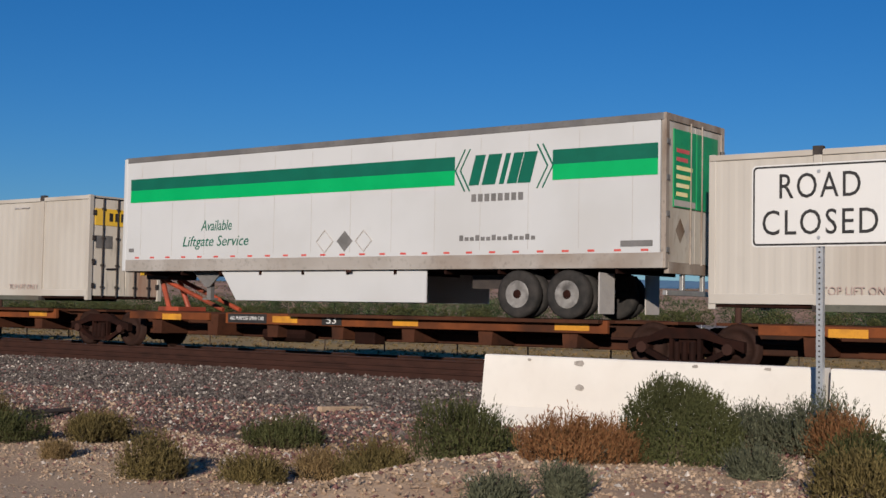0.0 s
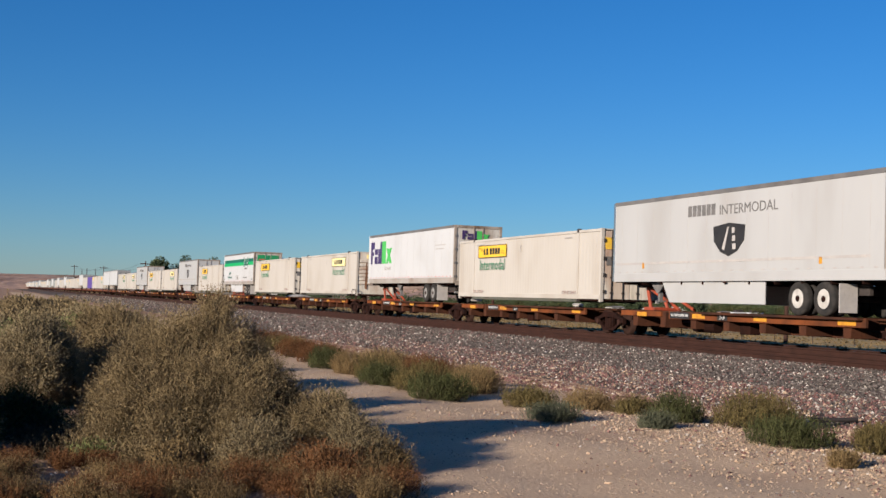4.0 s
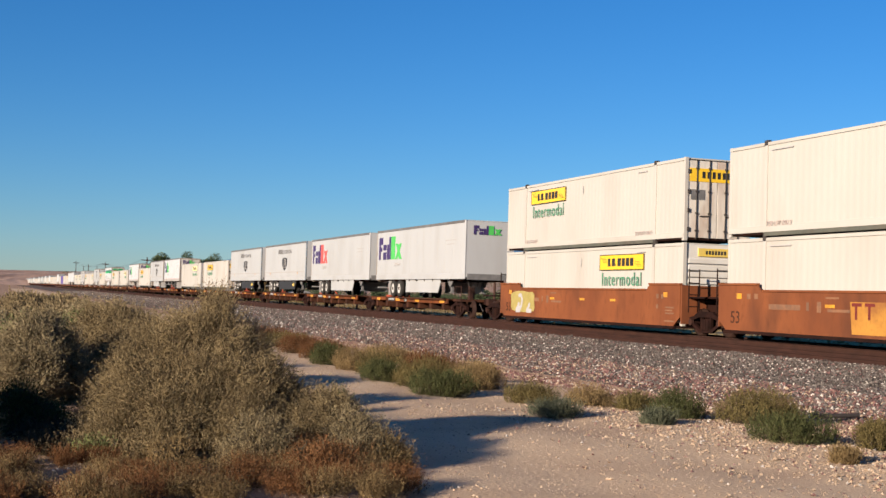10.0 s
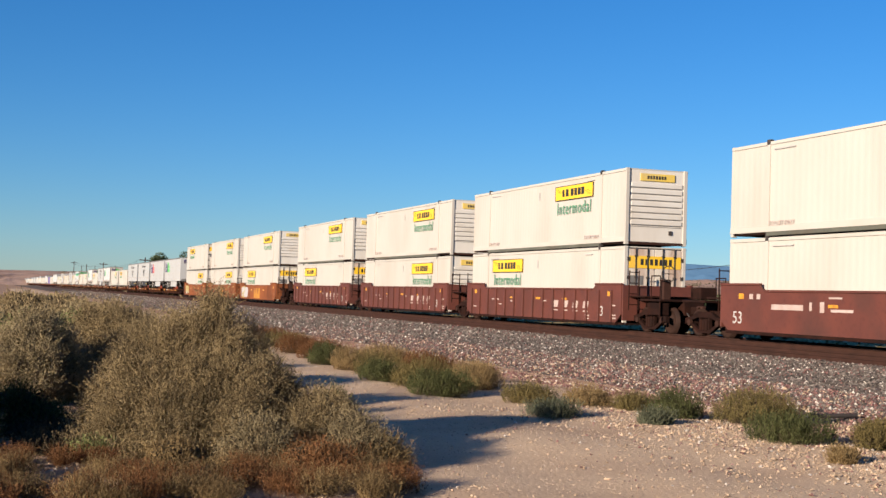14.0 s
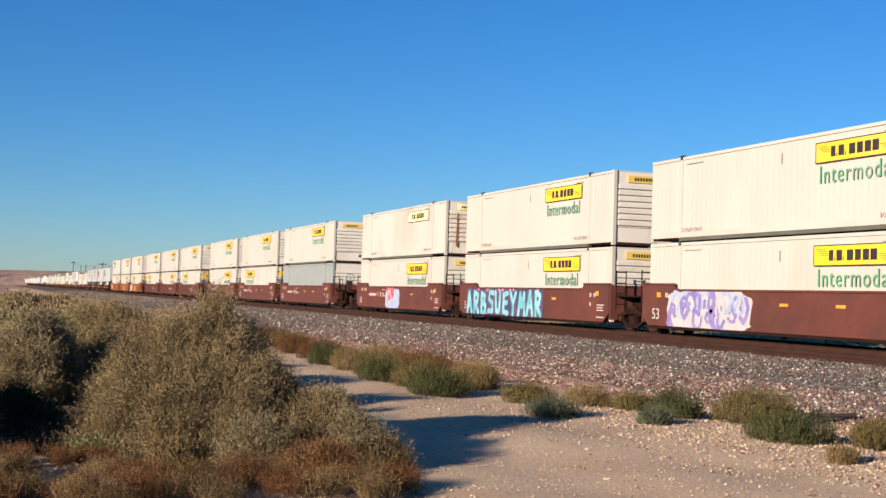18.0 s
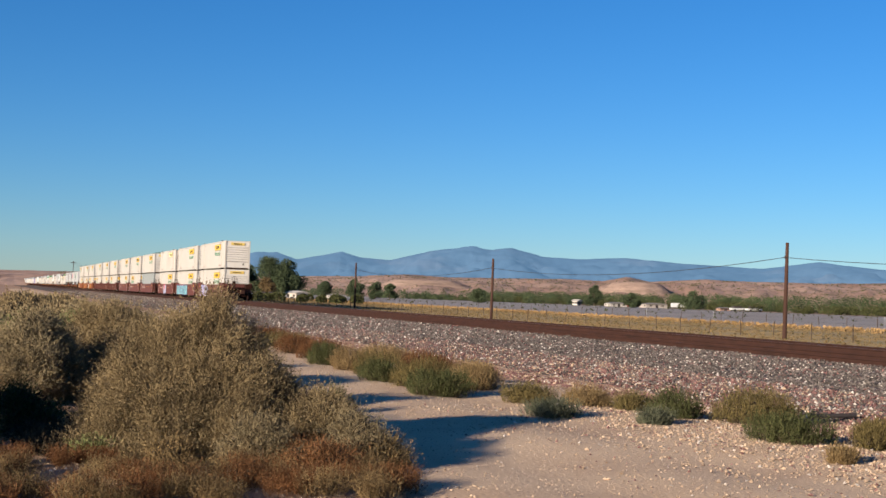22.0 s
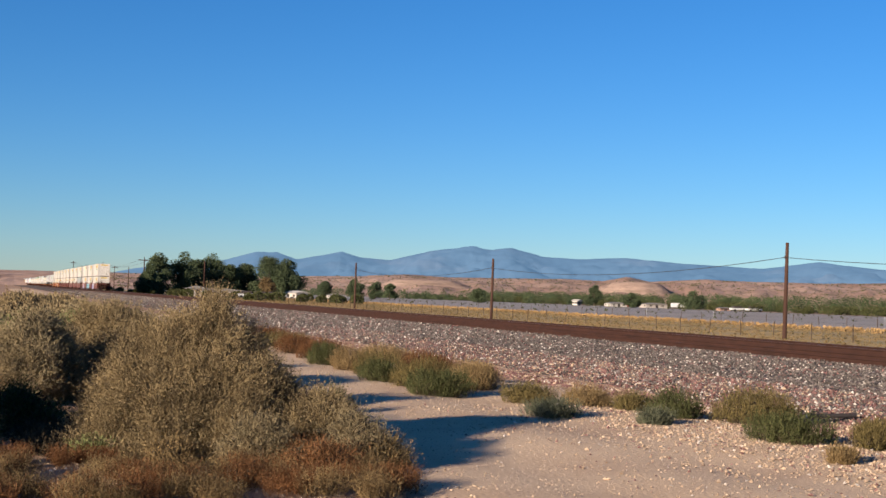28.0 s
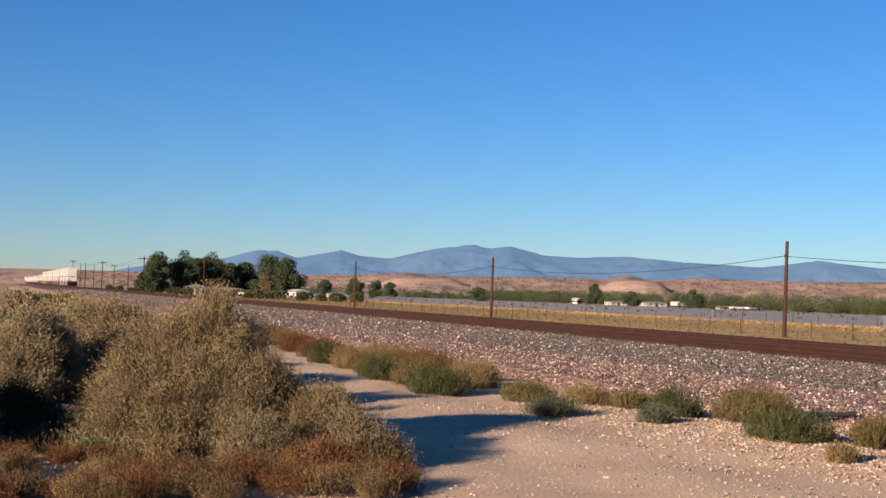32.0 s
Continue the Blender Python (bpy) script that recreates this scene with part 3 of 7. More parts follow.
def bluff(label, x, y, length, depth, z0, z1, turn, seed):
    """A worn clay knoll on the hillside, with gullies down its flanks."""
    verts, faces, rows, n = [], [], 9, 48
    for j in range(rows + 1):
        k = j / rows
        for i in range(n):
            a = i * math.tau / n
            w = 1 + 0.16 * noise.fractal((math.cos(a) * 3.1, math.sin(a) * 3.1, seed), 0.8, 2.0, 4) * (1 - 0.6 * k)
            s = (1 - 0.5 * k ** 1.5) * w
            verts.append((length * s * math.cos(a), depth * s * math.sin(a), (z1 - z0) * (k + 0.03 * noise.noise((a * 3, k * 5, seed)))))
    verts += [(0.3 * math.cos(i * math.tau / n), 0.3 * math.sin(i * math.tau / n), (z1 - z0) * 1.05) for i in range(n)]
    for j in range(rows + 1):
        faces += [(j * n + i, j * n + (i + 1) % n, (j + 1) * n + (i + 1) % n, (j + 1) * n + i) for i in range(n)]
    t = tagged(new("clay_bluff", raw("clay_bluff", verts, faces, BLUFF, smooth=True)), label, "hill", "clay bluffs", "structure")
    t.matrix_basis = pose(x, y, z0, 0, 0, turn)


bluff("pale pink eroded clay knoll before the hills", -1022, 538, 40, 30, 2, 19.0, 62, 1.0)
bluff("low pale bluff on the hillside", -1120, 372, 56, 26, 2, 16.0, 71, 2.0)

# ---- the train ----
SPEED = 26.3
L53, HALF = 16.15, 1.295
MOVERS = []           # (thing, x at the start, height)


def put(ob, x0, z=0.0):
    """Rides with the train: x0 is where its middle stands at the start."""
    ob.matrix_basis = pose(x0, YC, z)
    MOVERS.append((ob, x0, z))
    return ob


def corrugated(length, z0, z1, y, depth, pitch, x0, material):
    """A pressed steel side with upright flutes."""
    xs = []
    n = int(length / pitch)
    for i in range(n):
        a = x0 + i * length / n
        w = length / n
        xs += [(a, 0), (a + 0.32 * w, 0), (a + 0.5 * w, depth), (a + 0.82 * w, depth)]
    xs.append((x0 + length, 0))
    sgn = 1 if y < 0 else -1
    verts = [(x, y + sgn * d, z) for z in (z0, z1) for x, d in xs]
    m = len(xs)
    return raw("side_wall", verts, [(i, i + 1, m + i + 1, m + i) for i in range(m - 1)], material)


def logo_bars(parent, name, rows, material, y, label=""):
    """Plain painted blocks (x0, x1, z0, z1) a few millimetres proud of a side at y."""
    made = [part(name, boxes((a, b, y - 0.006, y + 0.002, c, d)), material, parent, label) for a, b, c, d in rows]
    return made


def diamond(parent, x, z, y, r, name="placard", filled=False):
    bm = bmesh.new()
    if filled:
        prism(bm, ((x - r, z), (x, z - r), (x + r, z), (x, z + r)), y - 0.008, y)
    else:
        for a, b in (((x - r, z), (x, z - r)), ((x, z - r), (x + r, z)), ((x + r, z), (x, z + r)), ((x, z + r), (x - r, z))):
            rod(bm, (a[0], y - 0.004, a[1]), (b[0], y - 0.004, b[1]), 0.014, 4)
    return part(name, bm, GREYINK if not filled else DKGREYINK, parent)


def yellow_board(parent, x, z, y, w=3.6, h=0.6, faded=False):
    """The yellow name board: a plain panel with a dark frame, scroll lines and a row of dark blocks."""
    b = part("name_board", boxes((x - w / 2, x + w / 2, y - 0.012, y, z - h / 2, z + h / 2)), YELLOW_PALE if faded else YELLOW, parent, "faded yellow name board" if faded else "yellow name board")
    e = 0.03
    fr = bmesh.new()
    for r in ((x - w / 2, x + w / 2, z - h / 2, z - h / 2 + e), (x - w / 2, x + w / 2, z + h / 2 - e, z + h / 2), (x - w / 2, x - w / 2 + e, z - h / 2 + e, z + h / 2 - e), (x + w / 2 - e, x + w / 2, z - h / 2 + e, z + h / 2 - e)):
        box(fr, r[0], r[1], y - 0.018, y - 0.012, r[2], r[3])
    part("board_frame", fr, BLACK, b)
    g = bmesh.new()
    for k0, k1, lo in ((-0.3, -0.245, 0.0), (-0.235, -0.225, 0.7), (-0.205, -0.135, 0.0), (-0.125, -0.115, 0.7), (-0.075, 0.0, 0.0), (0.022, 0.092, 0.0), (0.114, 0.188, 0.0), (0.205, 0.28, 0.0)):
        box(g, x + k0 * w, x + k1 * w, y - 0.018, y - 0.012, z - h * 0.25, z + h * (0.25 - 0.5 * lo))
    part("block_lettering", g, BLACK, b)
    for side in (-1, 1):
        s = bmesh.new()
        for i in range(4):
            q = z - side * h * (0.28 - i * 0.09)
            a0, a1 = sorted((x + side * w * (0.47 - 0.02 * i), x + side * w * (0.35 - 0.02 * i)))
            box(s, a0, a1, y - 0.016, y - 0.012, q, q + 0.014)
        part("scroll", s, BLACK, b)
    return b


def container(kind="doors", board=-1, label="", colour=None, faded=False, word=True, bare=False, plain=False, tall=2.9, flute=0.0045):
    """A 53-foot container, its bottom at z = 0. kind: what its rear end shows, doors or a ribbed bulkhead.
    board: towards which end the name board sits on the near side (-1 front, 1 rear, 0 none)."""
    c = colour or WHITE
    t = new("container")
    tagged(t, label, "container", "freight containers on the train")
    h, hl, w = tall, L53 / 2, HALF
    for s in (-1, 1):
        part("side_wall", corrugated(L53 - 0.24, 0.28, h - 0.1, s * (w - 0.012), flute, 0.3, -hl + 0.12, c), c, t)
        part("bottom_rail", boxes((-hl + 0.02, hl - 0.02, s * w - 0.03, s * w + 0.03, 0.12, 0.3), bevel=0.008), c, t)
        part("top_rail", boxes((-hl + 0.02, hl - 0.02, s * w - 0.025, s * w + 0.025, h - 0.12, h - 0.02), bevel=0.008), c, t)
        part("foot_rail", boxes((-hl + 2.1, hl - 2.1, s * w - 0.05, s * w - 0.02 if s > 0 else s * w + 0.05, 0.0, 0.12)), FOOT, t, "dull weathered foot rail")
    part("roof", boxes((-hl + 0.05, hl - 0.05, -w + 0.02, w - 0.02, h - 0.06, h - 0.01)), c, t)
    part("floor", boxes((-hl + 0.05, hl - 0.05, -w + 0.04, w - 0.04, 0.06, 0.14)), GRIME, t)
    for x in (-hl, hl - 0.14):
        for y in (-w, w - 0.14):
            part("corner_post", boxes((x, x + 0.14, y - 0.004, y + 0.144, 0.02, h), bevel=0.01), c, t)
    for x in (-hl + 2.02, hl - 2.17):
        for s in (-1, 1):
            part("lifting_post", boxes((x, x + 0.15, s * w - 0.028, s * w + 0.028, 0.1, h - 0.02), bevel=0.006), c, t)
            part("corner_casting", boxes((x - 0.02, x + 0.17, s * w - 0.1 if s > 0 else s * w - 0.03, s * w + 0.03 if s > 0 else s * w + 0.1, h - 0.12, h + 0.05), bevel=0.012), DARK, t, "dark steel lifting casting")
            part("corner_casting", boxes((x - 0.02, x + 0.17, s * w - 0.1 if s > 0 else s * w - 0.03, s * w + 0.03 if s > 0 else s * w + 0.1, -0.005, 0.12), bevel=0.012), DARK, t, "dark steel lifting casting")
    # front end, turned away from the camera
    part("front_wall", boxes((-hl + 0.02, -hl + 0.07, -w + 0.13, w - 0.13, 0.12, h - 0.06)), c, t)
    # rear end
    if kind == "doors":
        for s in (-1, 1):
            d = part("door", boxes((hl - 0.09, hl - 0.03, 0.012 if s > 0 else -w + 0.15, w - 0.15 if s > 0 else -0.012, 0.14, h - 0.1), bevel=0.01), ENDGREY, t, "stained container door")
            for k in (0.32, 0.82):
                bm = rod(bmesh.new(), (hl - 0.005, s * k, 0.1), (hl - 0.005, s * k, h - 0.06), 0.022, 8)
                for zz in (0.35, 0.95, 1.7, 2.5):
                    box(bm, hl - 0.035, hl + 0.015, s * k - 0.05, s * k + 0.05, zz, zz + 0.06)
                part("lock_rod", bm, DARK, d, "dark door lock rod")
            bm = rod(bmesh.new(), (hl + 0.01, s * 0.32, 0.9), (hl + 0.01, s * 0.7, 0.88), 0.018, 6)
            part("handle", bm, DARK, d)
            for zz in (0.35, 1.0, 1.65, 2.35):
                part("hinge", boxes((hl - 0.05, hl + 0.015, s * (w - 0.16) - 0.05, s * (w - 0.16) + 0.05, zz, zz + 0.14)), DARK, d)
        if not plain:
            b = part("end_board", boxes((hl - 0.03, hl - 0.012, -w + 0.2, w - 0.2, h - 0.82, h - 0.36)), YELLOW, t, "yellow name board across the doors")
            part("block_lettering", boxes(*[(hl - 0.012, hl - 0.006, -0.62 + 0.2 * i, -0.5 + 0.2 * i, h - 0.7, h - 0.47) for i in range(7)]), BLACK, b)
            part("data_panel", boxes((hl - 0.03, hl - 0.014, -1.05, -0.5, h - 1.45, h - 1.1)), DKGREYINK, t)
            part("warning_label", boxes((hl - 0.03, hl - 0.014, 0.55, 0.95, 0.75, 1.15)), YELLOW, t)
    else:
        bm = boxes((hl - 0.1, hl - 0.05, -w + 0.13, w - 0.13, 0.12, h - 0.06))
        part("end_wall", bm, ENDGREY if faded else ENDLIT, t)
        for i in range(7):
            z = 0.78 + i * 0.235
            part("rib", boxes((hl - 0.06, hl - 0.012, -w + 0.22, w - 0.2, z, z + 0.17), bevel=0.018), ENDGREY if faded else ENDLIT, t)
            part("groove", boxes((hl - 0.055, hl - 0.04, -w + 0.2, w - 0.24, z - 0.028, z - 0.006)), RUSTLINE if faded else DKGREYINK, t)
        if faded:
            for sy, sw, z1 in ((-0.62, 0.09, 2.35), (0.78, 0.13, 2.45)):
                part("rust_streak", prism(bmesh.new(), ((sy - sw, 0.5), (sy + sw * 0.7, 0.42), (sy + sw, 1.4), (sy + sw * 0.3, z1), (sy - sw * 0.4, z1 - 0.3)), 0.0, 0.003), RUSTLINE, t, "brown rust streak").matrix_basis = pose(hl - 0.008, 0, 0, 0, 0, 90)
        bm = bmesh.new()
        for zz in (0.72,):
            box(bm, hl - 0.05, hl - 0.04, -w + 0.2, w - 0.2, zz - 0.02, zz)
        part("seam", bm, DKGREYINK, t)
        part("socket", boxes((hl - 0.06, hl - 0.008, 0.55, 0.68, 0.42, 0.58), bevel=0.01), DARK, t)
        part("sill_dirt_rail", boxes((hl - 0.06, hl - 0.004, -w + 0.14, w - 0.14, 0.03, 0.13), bevel=0.01), RUST, t, "rusty end sill")
        if not plain:
            b = part("end_board", boxes((hl - 0.05, hl - 0.008, -w + (0.7 if faded else 0.6), w - (0.62 if faded else 0.55), h - 0.46, h - 0.18)), YELLOW_PALE if faded else YELLOW_DULL, t, "dull yellow name board on the end wall")
            part("block_lettering", boxes(*[(hl - 0.008, hl - 0.003, -0.42 + 0.12 * i, -0.34 + 0.12 * i, h - 0.39, h - 0.26) for i in range(7)]), BLACK, b)
    if not bare and board:
        x = board * (hl - 4.58)
        y = -w - 0.002
        yellow_board(t, x, h - 0.62, y - 0.03, faded=faded)
        if word:
            letters("Intermodal", 0.5, GREEN_INK, t, x, y - 0.032, h - 1.28, "lettering", "green painted lettering", width=3.2, height=0.5, spacing=1.16)
        letters("TOP LIFT ONLY", 0.16, FADEDINK, t, -hl + 2.85, y - 0.032, 0.36, "lettering", width=1.35, height=0.15)
        letters("TOP LIFT ONLY", 0.16, FADEDINK, t, hl - 2.85, y - 0.032, 0.36, "lettering", width=1.35, height=0.15)
        part("stencil_bar", boxes((-hl + 2.4, -hl + 3.5, y - 0.036, y - 0.03, h - 0.29, h - 0.25)), GREYINK, t)
        part("stencil_bar", boxes((hl - 3.4, hl - 2.7, y - 0.036, y - 0.03, h - 0.29, h - 0.25)), GREYINK, t)
        part("tally_mark", boxes((-0.05, -0.01, y - 0.036, y - 0.03, h - 0.75, h - 0.42)), GREYINK, t)
    return t


def wheelset_parts(tr, x, z=RAIL_Z, r=0.46):
    for s in (-1, 1):
        y = s * 0.74
        w = part("wheel", lathe(bmesh.new(), ((0.1, s * 0.1), (0.16, s * 0.1), (0.2, s * 0.03), (r - 0.12, s * 0.02), (r - 0.09, s * 0.07), (r, s * 0.065), (r, -s * 0.05), (r + 0.026, -s * 0.065), (r + 0.026, -s * 0.09), (0.1, -s * 0.08)), (x, y, z + r), 20), WHEELSTEEL, tr, "", True)
    part("axle", rod(bmesh.new(), (x, -1.02, z + r), (x, 1.02, z + r), 0.085, 10), GRIME, tr)


def truck(parent, x, simple=False):
    """A two-axle freight truck in the car's space, its centre at x."""
    tr = part("truck", boxes((x - 0.18, x + 0.18, -1.05, 1.05, RAIL_Z + 0.34, RAIL_Z + 0.68), bevel=0.03), GRIME, parent, "grimy two-axle truck")
    for dx in (-0.89, 0.89):
        wheelset_parts(tr, x + dx)
    for s in (-1, 1):
        z = RAIL_Z
        y0, y1 = s * 1.08 - 0.07, s * 1.08 + 0.07
        bm = prism(bmesh.new(), ((x - 1.2, z + 0.4), (x - 1.2, z + 0.6), (x - 0.75, z + 0.68), (x - 0.4, z + 0.84), (x + 0.4, z + 0.84), (x + 0.75, z + 0.68), (x + 1.2, z + 0.6), (x + 1.2, z + 0.4), (x + 0.95, z + 0.5), (x + 0.4, z + 0.64), (x - 0.4, z + 0.64), (x - 0.95, z + 0.5)), y0, y1)
        prism(bm, ((x - 1.0, z + 0.44), (x - 0.38, z + 0.13), (x + 0.38, z + 0.13), (x + 1.0, z + 0.44), (x + 0.86, z + 0.48), (x + 0.34, z + 0.24), (x - 0.34, z + 0.24), (x - 0.86, z + 0.48)), y0 + 0.01, y1 - 0.01)
        for k in (-0.32, 0.26):
            box(bm, x + k, x + k + 0.07, y0 + 0.015, y1 - 0.015, z + 0.2, z + 0.68)
        part("side_frame", bm, GRIME, tr)
        for k in (-0.16, 0, 0.16):
            part("spring", rod(bmesh.new(), (x + k, s * 1.13, z + 0.22), (x + k, s * 1.13, z + 0.58), 0.065, 8), GRIME, tr)
        for dx in (-0.89, 0.89):
            part("bearing_cap", rod(bmesh.new(), (x + dx, s * 1.1, z + 0.46), (x + dx, s * 1.2, z + 0.46), 0.11, 10), RUST, tr)
    for d in (-0.46, 0.46):
        part("brake_beam", boxes((x + d - 0.04, x + d + 0.04, -0.8, 0.8, RAIL_Z + 0.3, RAIL_Z + 0.4)), GRIME, tr)
    return tr


def brake_stand(parent, x, top):
    st = part("brake_stand", boxes((x - 0.12, x + 0.12, -0.75, -0.45, RAIL_Z + 0.7, top - 0.2), bevel=0.02), RUST, parent, "rusty hand brake stand")
    bm = bmesh.new()
    n = 20
    for k in range(n):
        a, b = k * math.tau / n, (k + 1) * math.tau / n
        rod(bm, (x + 0.2, -0.6 + 0.28 * math.cos(a), top + 0.28 * math.sin(a)), (x + 0.2, -0.6 + 0.28 * math.cos(b), top + 0.28 * math.sin(b)), 0.02, 5)
    for k in range(4):
        a = k * math.tau / 4
        rod(bm, (x + 0.2, -0.6, top), (x + 0.2, -0.6 + 0.28 * math.cos(a), top + 0.28 * math.sin(a)), 0.015, 5)
    part("brake_wheel", bm, DARK, st)
    return st


def coupler(parent, x, s):
    c = part("coupler", boxes((min(x, x + s * 0.75), max(x, x + s * 0.75), -0.14, 0.14, RAIL_Z + 0.7, RAIL_Z + 0.98), bevel=0.03), GRIME, parent)
    part("knuckle", boxes((x + s * 0.7 - 0.17, x + s * 0.7 + 0.17, -0.24, 0.24, RAIL_Z + 0.66, RAIL_Z + 1.02), bevel=0.06), RUST, c)
    part("air_hose", rod(bmesh.new(), (x + s * 0.3, -0.45, RAIL_Z + 0.75), (x + s * 0.7, -0.4, RAIL_Z + 0.35), 0.03, 6), DARK, c)


def spine_unit(pitch, front_end=False, rear_end=False, trailer=True, lettered=True):
    """One unit of an articulated spine car: a deep centre beam, side arms and platforms, a truck under its front joint."""
    t = new("spine_car")
    tagged(t, "rusty orange-brown spine car unit on grimy trucks", "railcar", "articulated flat cars of the train")
    h = pitch / 2
    zt = 1.72
    part("spine_beam", boxes((-h + 0.55, h - 0.55, -0.45, 0.45, 1.06, 1.6), bevel=0.03), SPINE, t)
    part("top_plate", boxes((-h + 0.4, h - 0.4, -0.62, 0.62, 1.6, 1.66), bevel=0.01), SPINE, t)
    for s in (-1, 1):
        p = part("platform", boxes((-1.2, h - 1.6, s * 1.3 - 0.34, s * 1.3 + 0.1 if s > 0 else s * 1.3 + 0.34, zt - 0.12, zt - 0.05)) if s < 0 else
                 boxes((-1.2, h - 1.6, 0.9, 1.42, zt - 0.12, zt - 0.05)), SPINE, t, "deck platform")
        e = s * 1.4
        part("side_sill", boxes((-h + 5.2, h - 1.5, e - 0.05, e + 0.05, zt - 0.32, zt - 0.06), bevel=0.012), SILL, t, "faded orange side sill")
        for x0, x1 in ((-h + 6.8, -h + 7.6), (1.8, 2.5), (h - 2.7, h - 1.9), (-h + 2.9, -h + 3.6)):
            part("reflector", boxes((x0, x1, e - 0.058 if s < 0 else e + 0.05, e - 0.05 if s < 0 else e + 0.058, zt - 0.27, zt - 0.12)), REFLECTOR, t, "yellow reflective strip")
        part("end_sill", boxes((-h + 1.6, -h + 4.6, e - 0.04, e + 0.04, zt - 0.26, zt - 0.08), bevel=0.01), SILL, t, "faded orange side sill")
        for i in range(7):
            x = -h + 2.6 + i * (pitch - 5.0) / 6
            part("side_arm", prism(bmesh.new(), ((x - 0.16, 1.1), (x + 0.16, 1.1), (x + 0.2, zt - 0.1), (x - 0.2, zt - 0.1)), s * 0.4 if s > 0 else -1.36, 1.36 if s > 0 else -0.4), SPINE, t)
    part("air_reservoir", rod(bmesh.new(), (-2.6, -0.85, 1.18), (-1.2, -0.85, 1.18), 0.2, 12), GRIME, t)
    part("brake_valve", boxes((0.3, 0.9, -1.0, -0.6, 1.0, 1.4), bevel=0.03), GRIME, t)
    part("brake_pipe", rod(bmesh.new(), (-h + 1, -0.66, 1.3), (h - 1, -0.66, 1.3), 0.03, 6), RUST, t)
    if lettered:
        pl = part("number_plate_panel", boxes((-h + 5.3, -h + 6.6, -1.462, -1.45, zt - 0.3, zt - 0.08)), BLACK, t, "black lettering panel")
        letters("ALL PURPOSE SPINE CAR", 0.1, SIGNWHITE, pl, -h + 5.95, -1.466, zt - 0.19, width=1.15, height=0.09)
        pl = part("size_panel", boxes((-0.3, 0.3, -1.462, -1.45, zt - 0.3, zt - 0.08)), BLACK, t, "black size panel")
        letters("53", 0.2, SIGNWHITE, pl, 0.0, -1.466, zt - 0.19, width=0.3, height=0.17)
    truck(t, -h if not front_end else -h + 0.6)
    if rear_end:
        truck(t, h - 0.6)
        coupler(t, h + 0.35, 1)
        brake_stand(t, h - 0.2, 2.55)
        part("end_platform", boxes((h - 0.7, h + 0.4, -1.4, 1.4, 1.55, 1.66)), SPINE, t)
        for y in (-1.35, 1.35):
            bm = bmesh.new()
            rod(bm, (h + 0.35, y, 1.0), (h + 0.35, y, 2.3), 0.02, 6)
            rod(bm, (h - 0.6, y, 2.3), (h + 0.35, y, 2.3), 0.02, 6)
            rod(bm, (h - 0.6, y, 1.6), (h - 0.6, y, 2.3), 0.02, 6)
            part("hand_rail", bm, RUST, t)
    if front_end:
        coupler(t, -h - 0.2, -1)
        part("end_platform", boxes((-h - 0.3, -h + 0.7, -1.4, 1.4, 1.55, 1.66)), SPINE, t)
    if trailer:
        hs = part("hitch", boxes((-h + 1.6, -h + 2.4, -0.5, 0.5, 1.66, 1.78), bevel=0.02), HITCH, t, "red trailer hitch")
        bm = bmesh.new()
        for s in (-1, 1):
            rod(bm, (-h + 1.9, s * 0.35, 1.7), (-h + 1.5, s * 0.3, 2.55), 0.07, 8)
            rod(bm, (-h + 3.9, s * 0.3, 1.72), (-h + 1.6, s * 0.3, 2.5), 0.06, 8)
        part("hitch_strut", bm, HITCH, hs)
        part("hitch_head", boxes((-h + 1.1, -h + 2.0, -0.5, 0.5, 2.5, 2.62), bevel=0.03), DARK, hs)
    return t


